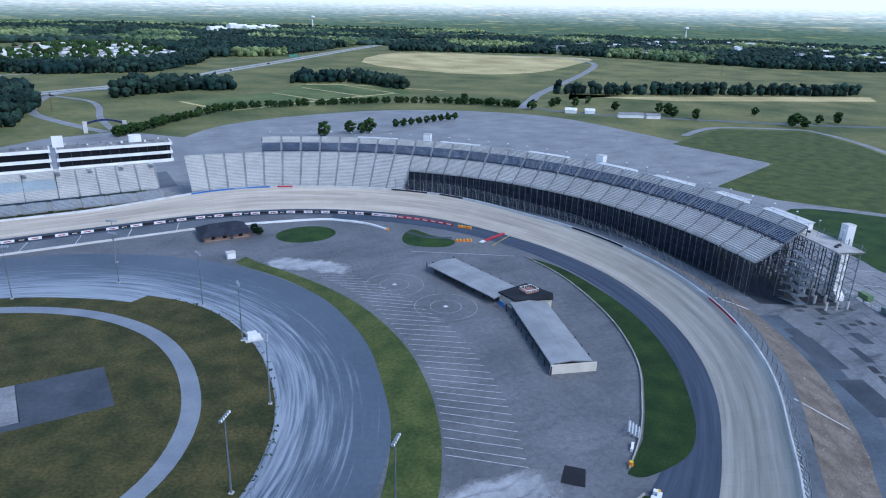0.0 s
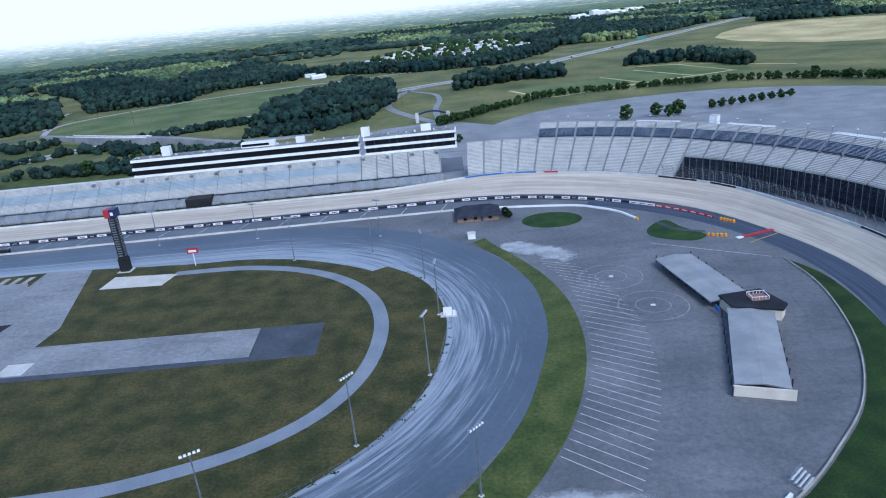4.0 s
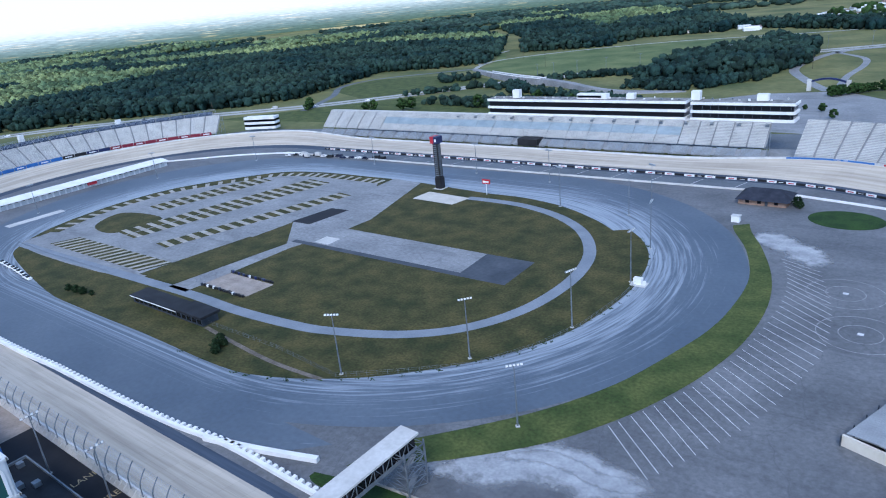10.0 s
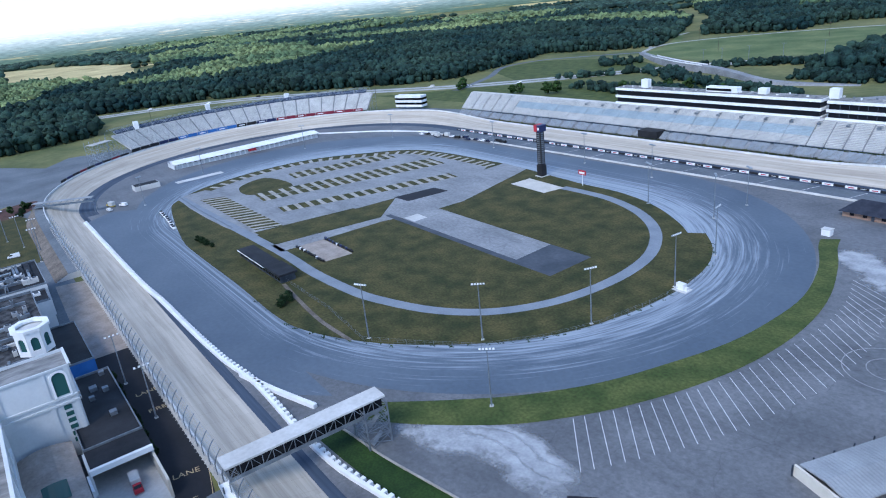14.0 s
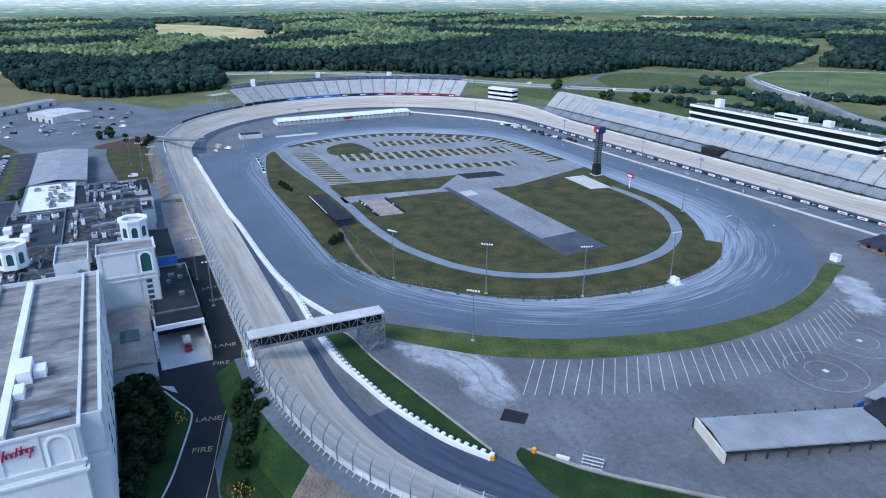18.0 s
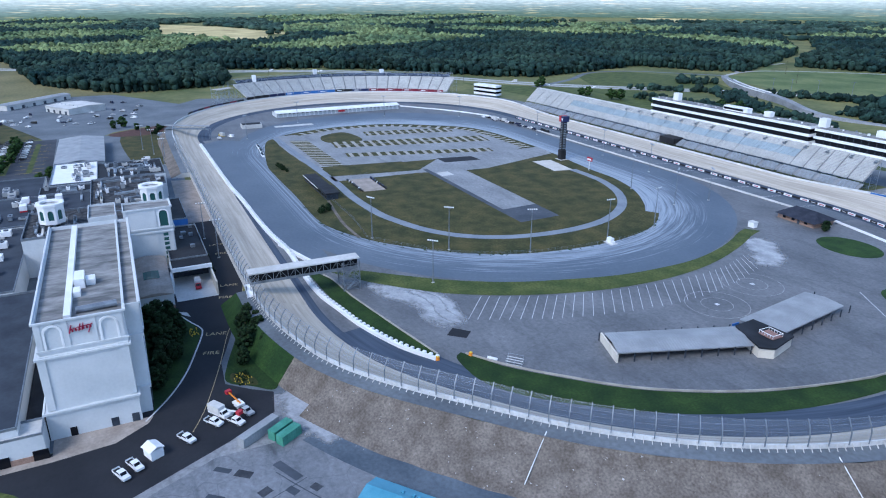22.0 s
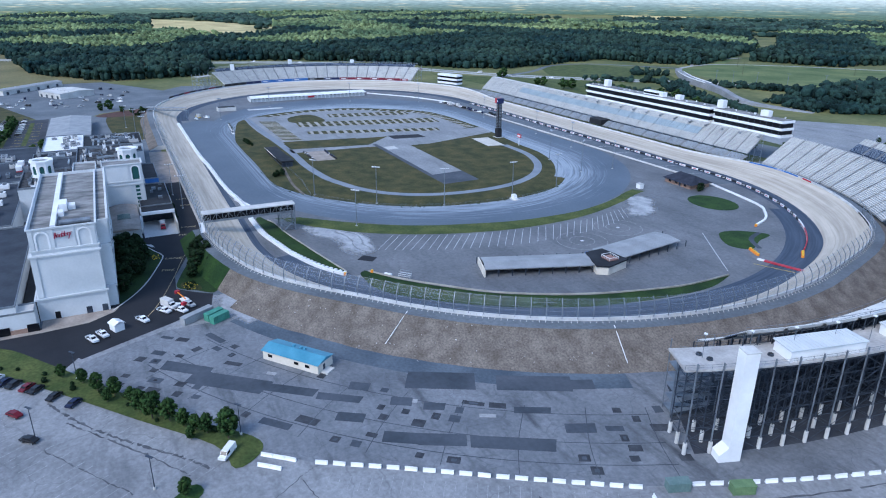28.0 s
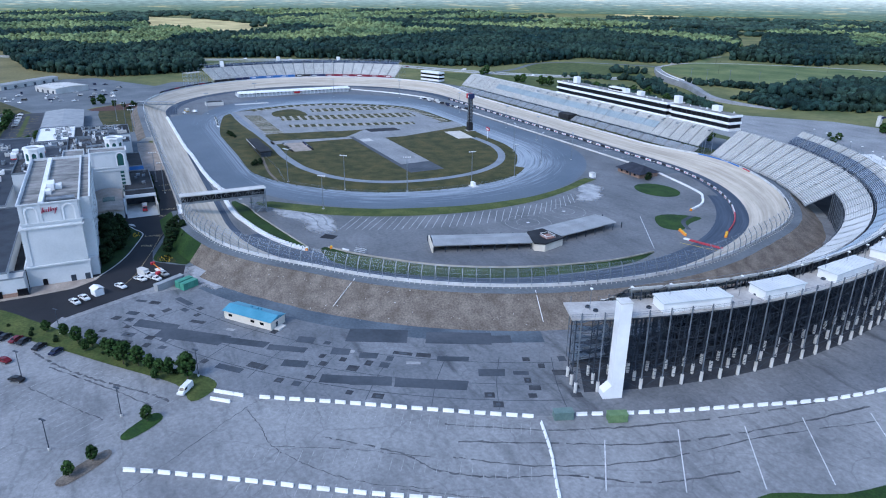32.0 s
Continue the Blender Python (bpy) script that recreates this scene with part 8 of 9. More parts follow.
def blobs(places, radii, flat, template, rough=0.22):
    """Ragged lumps at many places, joined: arrays of vertices and faces."""
    tv, tf = template
    n = len(places)
    jit = 1 + rough * rt.randn(n, len(tv), 1)
    ang = rt.uniform(0, 2 * np.pi, n)
    c, s_ = np.cos(ang)[:, None], np.sin(ang)[:, None]
    x = tv[None, :, 0] * c - tv[None, :, 1] * s_
    y = tv[None, :, 0] * s_ + tv[None, :, 1] * c
    z = np.broadcast_to(tv[None, :, 2], x.shape)
    v = np.stack([x, y, z], -1) * jit
    r = np.asarray(radii)[:, None, None]
    v = v * r * np.array([1, 1, 1.0]) * np.stack([np.ones(n), np.ones(n), np.asarray(flat)], -1)[:, None, :] + np.asarray(places)[:, None, :]
    f = tf[None] + (np.arange(n) * len(tv))[:, None, None]
    return v.reshape(-1, 3), f.reshape(-1, 3)


def crown_mesh(name, h, r, base, material, n=120, leaves=1500, lump=None, small=1.0):
    """Clumps of leaves round an uneven crown, with loose leaves at its edge."""
    pl, rad = [], []
    for k in range(n):
        a, t = rt.uniform(0, 2 * math.pi), rt.uniform(0, 1)
        prof = math.sin(math.pi * min(1, (t * 0.86 + 0.1))) ** 0.7
        q = r * prof * rt.uniform(0.35, 0.9)
        pl.append((q * math.cos(a), q * math.sin(a), base + (h - base) * (0.06 + 0.88 * t)))
        rad.append(r * rt.uniform(0.11, 0.25) * small)
    v, f = blobs(np.array(pl), np.array(rad), np.full(n, 0.8), lump or ICO0, 0.24)
    lv, lf = [], []
    for k in range(leaves):
        i = rt.randint(n)
        d = rt.randn(3)
        d /= np.linalg.norm(d)
        c = np.array(pl[i]) + d * rad[i] * rt.uniform(0.95, 1.3)
        a, b = rt.randn(3), rt.randn(3)
        a /= np.linalg.norm(a)
        b -= a * a.dot(b)
        b /= np.linalg.norm(b)
        s_ = r * rt.uniform(0.04, 0.08)
        k0 = len(lv)
        lv += [c - a * s_, c + b * s_ * 0.6, c + a * s_]
        lf.append((k0, k0 + 1, k0 + 2))
    v2 = np.vstack([v, np.array(lv)])
    f2 = np.vstack([f, np.array(lf) + len(v)])
    return fast_mesh(name, v2, f2, material)


def trunk_mesh(name, h, r):
    so = Soup()
    so.cyl(0, 0, 0, h * 0.5, r, r * 0.6, 8)
    for k in range(5):
        a = k * 1.3
        so.bar((0, 0, h * (0.28 + 0.05 * k)), (math.cos(a) * h * 0.22, math.sin(a) * h * 0.22, h * (0.55 + 0.05 * k)), r * 0.35, 5)
    me = bpy.data.meshes.new(name)
    me.from_pydata([tuple(map(float, v)) for v in so.v], [], so.f)
    me.materials.append(BARK)
    return me


TREE_SHAPES = [(trunk_mesh("trunk", 8, 0.22), crown_mesh("crown", 8, 3.4, 1.4, LEAF)) for _ in range(4)]
FAR_SHAPES = [(trunk_mesh("trunk", 8, 0.22), crown_mesh("crown", 8, 3.4, 1.0, LEAF, 45, 160, None, 1.5)) for _ in range(4)]
EVERGREEN = [(trunk_mesh("trunk", 5, 0.16), crown_mesh("crown", 5, 2.2, 0.2, LEAF_DARK)) for _ in range(2)]
rr = random.Random(21)


def tree(x, y, h=8.0, wide=1.0, label="leafy green tree with rounded crown", shapes=None, group="trees"):
    s_ = h / (5.0 if shapes is EVERGREEN else 8.0)
    t = thing("tree", label, "tree", group, pose(x, y, 0, 0, 0, rr.uniform(0, 360)))
    tm, cm_ = rr.choice(shapes or TREE_SHAPES)
    for nm, me in (("trunk", tm), ("crown", cm_)):
        o = new(nm, me)
        o.parent = t
        o.scale = (s_ * wide, s_ * wide, s_)
    return t


def shrub(x, y, h=2.0, label="dense dark green shrub"):
    t = thing("shrub", label, "shrub", "shrubs", pose(x, y, 0, 0, 0, rr.uniform(0, 360)))
    o = new("foliage", rr.choice(EVERGREEN)[1])
    o.parent = t
    o.scale = (h / 4.0, h / 4.0, h / 5.0)


# planted strip and islands by the car park
for x, y, h in ((305, -213.5, 5), (311, -209.8, 6), (315.6, -205.5, 6), (321, -201.5, 5), (327, -199.5, 7), (331.5, -197, 8), (334.5, -193, 7), (338.5, -190, 5.5), (341.5, -187.5, 5), (344, -185, 6), (348.5, -180.5, 9), (318, -207.5, 4), (299, -219, 4.5), (326, -196, 5), (365.5, -192.5, 5), (377, -205.5, 4.5), (381, -210.5, 4.5), (345, -189, 4)):
    tree(x, y, h, 0.85, "young leafy tree on the planted car park strip", None, "car park trees")
for k in range(16):
    f = k / 15
    shrub(276 + 70 * f + rr.uniform(-2, 2), -243 + 62 * f + rr.uniform(-3, 3), rr.uniform(1.0, 1.8), "low green shrub on the planted strip")
# hotel gardens
for x, y, h in ((199, -197, 9), (206, -192.5, 8), (214, -196, 10), (222, -198, 11), (229, -197.5, 9), (236, -199, 9), (197, -193.5, 7), (204, -199.5, 10), (212, -191, 6), (219, -193, 7), (242, -200.2, 7), (227, -194, 6)):
    tree(x, y, h, 0.9, "dark shady tree beside the hotel wall", EVERGREEN, "hotel garden trees")
for x, y, h in ((212, -169.5, 7.5), (219, -171.5, 8.5), (224, -168, 8), (230, -173.5, 8), (216, -167.3, 6.5), (233, -167.5, 6.5), (239, -176, 6), (227, -171, 7)):
    tree(x, y, h, 1.0, "dense dark evergreen in the track-side garden", EVERGREEN, "track garden trees")
for k in range(26):
    x, y = rr.uniform(243.5, 251), rr.uniform(-179.5, -175.5)
    shrub(x, y, rr.uniform(0.5, 0.9), "small flowering shrub in the bed")
so = Soup()
for k in range(70):
    x, y = (rr.uniform(243.5, 251), rr.uniform(-180, -175.2)) if k < 40 else (rr.uniform(208, 214), rr.uniform(-188.5, -185.6))
    so.cyl(x, y, 0.15, rr.uniform(0.4, 0.6), 0.13, 0.06, 5)
tagged(so.ob("flowers", YELLOW), "yellow flowers in the garden beds", "flowers", "", "stuff")
for k in range(12):
    tree(112 + k * 4.6 + rr.uniform(-1, 1), -174.0 + rr.uniform(-0.4, 0.3), rr.uniform(2.4, 3.6), 0.8, "dark hedge tree along the fire lane", EVERGREEN, "fire lane hedge")
# infield shrubs
for x, y, h in ((-2, -110.5, 3.2), (3, -110, 3.6), (8, -109.5, 3.4), (13, -108.5, 2.4), (99, -107.5, 3.6), (101.5, -111, 3.8), (104, -113, 3.2), (102, -108, 2.6), (231.5, 98, 4.5), (233, 95, 3.4)):
    shrub(x, y, h, "clipped dark green infield shrub")

# ---- fields, roads and distance ----
GRASS_TAN = mat("tan_grass", (0.11, 0.105, 0.045), (0.20, 0.17, 0.075), 60, 0.95, 0.5, 3.0)


def field(pts, material, z, label):
    sheet("ground_field", pts, z, material, label, "field")


field(smooth_loop([(676, 998), (872, 1230), (1072, 1120), (1235, 1005), (1080, 867), (880, 740), (733, 764)], 3), STRAW, 0.06, "ripe straw-coloured field beyond the highway")
field([(640, 430), (720, 505), (1000, 760), (1290, 930), (1440, 640), (1250, 420), (1130, 350), (830, 450)], FIELD_OLIVE, 0.05, "green striped crop field")
field([(610, 330), (740, 480), (830, 432), (1125, 330), (1000, 200), (820, 210)], FIELD, 0.05, "rough green field by the road")
field([(760, 440), (840, 425), (1140, 322), (1100, 290), (830, 380)], STRAW, 0.07, "narrow strip of brown stubble")
field([(280, 556), (310, 462), (420, 500), (545, 540), (560, 600), (505, 662), (455, 674), (390, 600)], CROP, 0.06, "mown green paddocks")
field([(599, 181), (703, 218), (772, 172), (750, 112), (698, 38), (640, -40), (560, -30), (520, 30), (514, 67), (611, 96)], GRASS_MID, 0.07, "dark green meadow beside the car park")
field([(-700, 170), (-1060, 100), (-1578, 225), (-1700, 20), (-1678, -60), (-1300, 20)], STRAW, 0.06, "pale clearing in the woods")
field([(-900, -345), (-560, -262), (-510, -212), (-440, -165), (-405, -165), (-397, -310), (-430, -520), (-900, -640)], GRASS_TAN, 0.06, "rough tan-green field")
field([(-372, 813), (-262, 646), (-205, 735), (-20, 838), (130, 700), (20, 590), (-110, 490), (-235, 520), (-255, 600)], CROP, 0.05, "green meadow between the roads")
field([(-345, 455), (-240, 500), (-130, 440), (-240, 320), (-345, 370)], GRASS_MID, 0.05, "green verge inside the ramp")
field([(-330, 190), (-180, 340), (20, 360), (60, 240), (-60, 215), (-200, 205)], GRASS_MID, 0.04, "green lawn behind the front grandstand")
sheet("pavement_gatelot", [(60, 250), (205, 240), (250, 345), (205, 395), (150, 380), (60, 300)], 0.04, ASPHALT_LOT, "paved entrance plaza behind the stands", "pavement")
sheet("pavement_farlot", [(-130, -245), (-166, -254), (-266, -294), (-330, -312), (-400, -245), (-400, -200), (-300, -140), (-240, -150), (-190, -172), (-172, -204), (-150, -215)], 0.05, ASPHALT, "grey service lot beyond the far turn", "pavement")
sheet("pavement_backstand", [(-330, -120), (-240, -190), (-160, -170), (-160, -165), (-280, -60), (-300, 60), (-230, 165), (-120, 190), (215, 240), (215, 200), (-100, 165), (-262, 90)], 0.045, ASPHALT, "asphalt behind the grandstands", "pavement")
field([(-266, -294), (-166, -254), (-150, -290), (-180, -330), (-290, -330)], GRASS_DRY, 0.07, "dry sandy grass beside the service lot")
sheet("pavement_staff", [(-160, -243), (-44, -241), (-14, -242), (-14, -330), (-160, -330)], 0.07, STAFF_LOT, "dark asphalt staff car park", "pavement")
for y_ in (-254, -268, -283):
    strip("ground_island", [(-146, y_), (-52, y_)], 3.2, 0.12, GRASS_MID, "planted green island in the staff car park", "lawn")
sheet("ground_mulch", smooth_loop([(-165, -206), (-150, -200), (-152, -174), (-178, -160), (-186, -172)], 4), 0.09, mat("red_mulch", (0.06, 0.03, 0.025), (0.11, 0.055, 0.045), 3, 0.95, 0.4, 0.5), "red-brown mulched slope with dark shrubs", "flower bed")
for k in range(9):
    strip("line_stall", [(-140 + k * 11, -246), (-140 + k * 11, -262)], 0.25, 0.1, YELLOW, "yellow painted parking line", "marking")
sheet("ground_greenpatch", smooth_loop([(-149, -199), (-148, -174), (-100, -172), (-45, -171), (-44, -188), (-61, -195)], 4), 0.08, GRASS_DRY, "worn green lawn beside the back straight", "lawn")
HIGHWAY = smooth_line([(-860, -520), (-720, -310), (-612, -130), (-575, -40), (-535, 60), (-476, 132), (-400, 188), (-315, 243), (-255, 292), (-190, 362), (-110, 455), (-20, 530), (60, 597), (146, 662), (300, 761), (402, 885), (533, 1030), (693, 1217), (848, 1395), (1182, 1740), (1900, 2400)], 5)
for dx in (-7.5, 7.5):
    ln = HIGHWAY
    off = []
    for i, p in enumerate(ln):
        a, b = ln[max(i - 1, 0)], ln[min(i + 1, len(ln) - 1)]
        d_ = (b - a).normalized()
        off.append(p + Vector((-d_.y, d_.x)) * dx)
    strip("road_highway", [(p.x, p.y) for p in off[::3]], 11.0, 0.10, HIGHWAY_GREY, "pale concrete dual carriageway", "road")
for pts, w_, mt, lab in (([(194, 395), (172, 440), (146, 510), (146, 570), (160, 640), (190, 676), (230, 690), (300, 720)], 9, ASPHALT_LOT, "pale access road with a loop"),
                         ([(200, 400), (196, 470), (200, 540), (194, 590), (170, 630), (158, 650)], 6, ASPHALT_LOT, "pale inner loop of the access road"),
                         ([(600, 392), (660, 452), (713, 503), (900, 655), (1067, 801), (1150, 900), (1182, 1022), (1090, 1100)], 12, ASPHALT_LOT, "pale country road with verge"),
                         ([(611, 398), (640, 345), (700, 290), (780, 225), (860, 170), (1000, 90), (1300, -60)], 9, ASPHALT, "grey country road past the car park"),
                         ([(640, 205), (704, 224), (765, 192), (779, 172), (757, 112), (704, 36), (640, -55)], 7, ASPHALT_LOT, "pale perimeter drive"),
                         ([(-249, 546), (-268, 600), (-262, 650), (-199, 728), (-84, 813), (60, 860), (170, 900)], 7, HIGHWAY_GREY, "pale frontage road"),
                         ([(-268, 590), (-310, 640), (-330, 760)], 6, HIGHWAY_GREY, "pale lane into the woods"),
                         ([(-260, 250), (-300, 330), (-352, 400), (-345, 465), (-290, 515), (-249, 546)], 8, ASPHALT, "grey ramp curving off the highway"),
                         ([(279, 556), (300, 500), (318, 479), (420, 520), (530, 555)], 5, STRAW, "dusty track between paddocks"),
                         ([(455, 672), (505, 655), (560, 600), (600, 560)], 5, STRAW, "dusty track between paddocks"),
                         ([(390, 600), (420, 520)], 4, STRAW, "dusty track between paddocks"), ([(440, 640), (480, 540)], 4, STRAW, "dusty track between paddocks"), ([(500, 655), (530, 550)], 4, STRAW, "dusty track between paddocks"),
                         ([(-190, -182), (-260, -250), (-330, -340), (-420, -460)], 8, ASPHALT, "grey service road")):
    strip("road_country", pts, w_, 0.12, mt, lab, "road")
# overpass
so = Soup()
ln = smooth_line([(85, 388), (20, 375), (-48, 410), (-113, 436), (-165, 470), (-215, 512), (-249, 546)], 5)
rows = []
for i, p in enumerate(ln):
    a, b = ln[max(i - 1, 0)], ln[min(i + 1, len(ln) - 1)]
    d_ = (b - a).normalized()
    n_ = Vector((-d_.y, d_.x)) * 4.6
    z_ = 0.15 + 6.5 * math.sin(math.pi * min(1, i / (len(ln) - 1))) ** 1.2
    rows.append([(p.x - n_.x, p.y - n_.y, z_ * 0.0), (p.x - n_.x * 0.8, p.y - n_.y * 0.8, z_), (p.x + n_.x * 0.8, p.y + n_.y * 0.8, z_), (p.x + n_.x, p.y + n_.y, 0.0)])
so.grid([r[::-1] for r in rows])
tagged(so.ob("road_overpass", ASPHALT_LOT), "asphalt overpass ramp on an embankment", "road", "", "structure")
ov = thing("overpass_bridge", "white concrete overpass span over the highway", "bridge")
for s_ in (-1, 1):
    so = Soup()
    for i in range(12, 22):
        p, q = Vector(rows[i][1 if s_ < 0 else 2]), Vector(rows[i + 1][1 if s_ < 0 else 2])
        so.add([(*p.xy, p.z - 1.2), (*q.xy, q.z - 1.2), (*q.xy, q.z + 1.1), (*p.xy, p.z + 1.1)], [(0, 1, 2, 3)])
    so.ob("parapet", WHITE, ov)

# arched entrance gate
t = thing("entrance_gate", "dark blue arched entrance gate", "gate")
so = Soup()
for k in range(12):
    a0, a1 = k / 12, (k + 1) / 12
    z0_, z1_ = 7 + 3 * math.sin(math.pi * a0), 7 + 3 * math.sin(math.pi * a1)
    so.bar((180 + 28 * a0, 396 - 4 * a0, z0_), (180 + 28 * a1, 396 - 4 * a1, z1_), 1.0)
so.ob("arch", NAVY, t)
for x, y in ((180, 396), (208, 392)):
    Soup().box(x - 1.5, y - 1.5, 0, x + 1.5, y + 1.5, 9).ob("pier", CONCRETE_PALE, t)


def inside(pts, x, y):
    c = np.zeros(len(x), bool)
    j = len(pts) - 1
    for i in range(len(pts)):
        xi, yi, xj, yj = *pts[i], *pts[j]
        c ^= ((yi > y) != (yj > y)) & (x < (xj - xi) * (y - yi) / (yj - yi + 1e-9) + xi)
        j = i
    return c


EYE = np.array((300.0, -200.0))
RING = 2750.0
WOODS = [
    [(-425, -80), (-480, -62), (-560, -70), (-602, -30), (-562, 75), (-500, 160), (-415, 217), (-360, 268), (-338, 315), (-360, 395), (-392, 526), (-318, 552), (-268, 600), (-305, 690), (-431, 915), (-733, 1227), (-1274, 1249), (-2700, 1300), (-2900, 400), (-1720, 300), (-1090, 160), (-1060, 60), (-1300, -20), (-1700, -90), (-2900, -300), (-2700, -1000), (-1000, -640), (-860, -345), (-518, -279), (-405, -200), (-410, -120)],
    [(-290, 727), (-163, 773), (-160, 884), (-40, 937), (-40, 1090), (-430, 1643), (-900, 1900), (-700, 1300), (-410, 950)],
    [(21, 425), (5, 582), (81, 769), (140, 680), (150, 560), (132, 481), (69, 438)],
    [(-120, 1010), (38, 960), (172, 872), (300, 880), (395, 1021), (440, 1180), (300, 1020), (166, 985), (45, 1040)],
    [(216, 600), (253, 725), (304, 690), (362, 690), (356, 640), (290, 640)],
    [(437, 690), (475, 730), (564, 735), (575, 600), (552, 580), (520, 680)],
    [(392, 1150), (560, 1150), (700, 1290), (900, 1520), (1600, 2222), (2643, 2560), (1300, 3300), (300, 3200), (-100, 2900), (-120, 1800), (310, 1740), (400, 1300)],
    [(1247, 1101), (1335, 967), (1455, 690), (1620, 575), (2900, 500), (3300, 1600), (2700, 2400), (1700, 1750)],
    [(720, 495), (829, 457), (1125, 355), (1160, 350), (1120, 340), (827, 443), (722, 485)],
    [(1180, 1150), (1240, 1130), (1700, 1780), (1600, 2150), (1250, 1700), (950, 1420), (870, 1290)],
]
HEDGES = [
    [(60, 260), (20, 300), (-60, 330), (-150, 300), (-60, 290), (30, 250)],
    [(-250, 302), (-236, 296), (-196, 338), (-150, 383), (-125, 398), (-75, 360), (-58, 372), (-108, 420), (-140, 402), (-205, 350)],
    [(-236, 455), (-222, 430), (-204, 425), (-184, 462), (-195, 472)],
    [(-100, 452), (-30, 488), (12, 503), (12, 488), (-28, 472), (-92, 436)],
    [(-50, 372), (40, 342), (70, 330), (58, 318), (-50, 352)],
    [(22, 398), (21, 432), (80, 442), (132, 480), (136, 448), (84, 388)],
]
HOMES = [(38, 1130), (136, 1504), (315, 1726), (392, 1254), (259, 1050), (166, 990), (45, 1050)]


# fields cut out of the western woods
CLEARINGS = [
    ([(-2830, 1000), (-2740, 1380), (-2380, 1215), (-2400, 850)], STRAW, "pale field far out in the woods"),
    ([(-1690, 900), (-1720, 1600), (-1440, 1420), (-1490, 850)], CROP, "green field between the woods"),
    ([(-1950, 1850), (-1690, 1990), (-1460, 1780), (-1580, 1570)], STRAW, "pale stubble field between the woods"),
    ([(-2090, -40), (-1880, 130), (-1440, 250), (-1300, -80)], STRAW, "straw clearing in the woods, coloured pale as if sunlit"),
    ([(-1130, 990), (-850, 1340), (-770, 1260), (-1040, 930)], FIELD, "long rough field among the woods"),
    ([(-2650, 100), (-2720, 520), (-2450, 500), (-2380, 140)], CROP, "green field far out in the woods"),
    ([(-2600, -900), (-2700, -420), (-2350, -430), (-2280, -800)], STRAW, "pale field far out in the woods"),
]
for pts_, mt_, lab_ in CLEARINGS:
    field(pts_, mt_, 0.09, lab_)


def woods():
    """Tree places as x, y, spacing and height."""
    out = []
    for poly, tall in [(p_, 1.0) for p_ in WOODS] + [(p_, 0.5) for p_ in HEDGES]:
        P_ = np.array(poly, float)
        lo, hi = P_.min(0), P_.max(0)
        # bands of distance, each with its own spacing
        for d0, d1, sp in ((0, 650, 7.0), (650, 900, 8.0), (900, 1300, 9.0), (1300, 1900, 12.0), (1900, 3200, 17.0)):
            sp *= 0.55 + 0.45 * tall
            gx, gy = np.meshgrid(np.arange(lo[0], hi[0] + sp, sp), np.arange(lo[1], hi[1] + sp, sp))
            x, y = gx.ravel() + rt.uniform(-0.45, 0.45, gx.size) * sp, gy.ravel() + rt.uniform(-0.45, 0.45, gx.size) * sp
            d = np.hypot(x - EYE[0], y - EYE[1])
            lane = np.array([(p_.x, p_.y) for p_ in HIGHWAY])
            clear = np.array([np.min(np.hypot(lane[:, 0] - a_, lane[:, 1] - b_)) > 19 if a_ < -200 and abs(b_) < 360 else True for a_, b_ in zip(x, y)])
            k = clear & (d >= d0) & (d < d1) & inside(poly, x, y) & ~np.any([inside(c_[0], x, y) for c_ in CLEARINGS], axis=0) & (np.hypot(x - 200, y - 100) < RING - 40) & (rt.uniform(0, 1, x.size) < (0.96 if tall == 1 else 0.8))
            if k.any():
                out.append(np.stack([x[k], y[k], np.full(k.sum(), sp), rt.uniform(9, 17, k.sum()) * tall], 1))
    return np.vstack(out)


wd = woods()


def grow(w_all, name, material, label):
    nv, nf, off = [], [], 0
    for lo_, hi_, tmpl in ((0, 8.9, ICO1), (8.9, 16, ICO0), (16, 99, ICO0)):
        w_ = w_all[(w_all[:, 2] >= lo_) & (w_all[:, 2] < hi_)]
        n = len(w_)
        if n == 0:
            continue
        hgt = w_[:, 3]
        r_ = w_[:, 2] * rt.uniform(0.44, 0.68, n)
        rz = np.minimum(r_ * rt.uniform(0.7, 1.2, n), hgt * 0.55)
        k = rt.uniform(0, 1, n) < (0.95 if lo_ < 16 else 0.5)
        m_ = k.sum()
        layers = [blobs(np.stack([w_[:, 0], w_[:, 1], hgt - rz], 1), r_, rz / r_, tmpl, 0.24),
                  blobs(np.stack([w_[k, 0] + rt.uniform(-0.5, 0.5, m_) * w_[k, 2], w_[k, 1] + rt.uniform(-0.5, 0.5, m_) * w_[k, 2], hgt[k] - rz[k] * rt.uniform(0.2, 1.2, m_)], 1), r_[k] * 0.5, np.full(m_, 0.9), ICO0, 0.28)]
        if lo_ == 0:
            layers.append(blobs(np.stack([w_[:, 0] + rt.uniform(-0.45, 0.45, n) * w_[:, 2], w_[:, 1] + rt.uniform(-0.45, 0.45, n) * w_[:, 2], hgt - rz * rt.uniform(0.1, 0.9, n)], 1), r_ * 0.34, np.full(n, 0.9), ICO0, 0.3))
        if lo_ < 16:
            layers.append(blobs(np.stack([w_[:, 0], w_[:, 1], hgt * 0.3], 1), r_ * 0.8, hgt * 0.4 / (r_ * 0.8), ICO0, 0.15))
        for v, f in layers:
            nv.append(v)
            nf.append(f + off)
            off += len(v)
    tagged(new(name, fast_mesh(name, np.vstack(nv), np.vstack(nf), material)), label, "woods", "", "stuff")


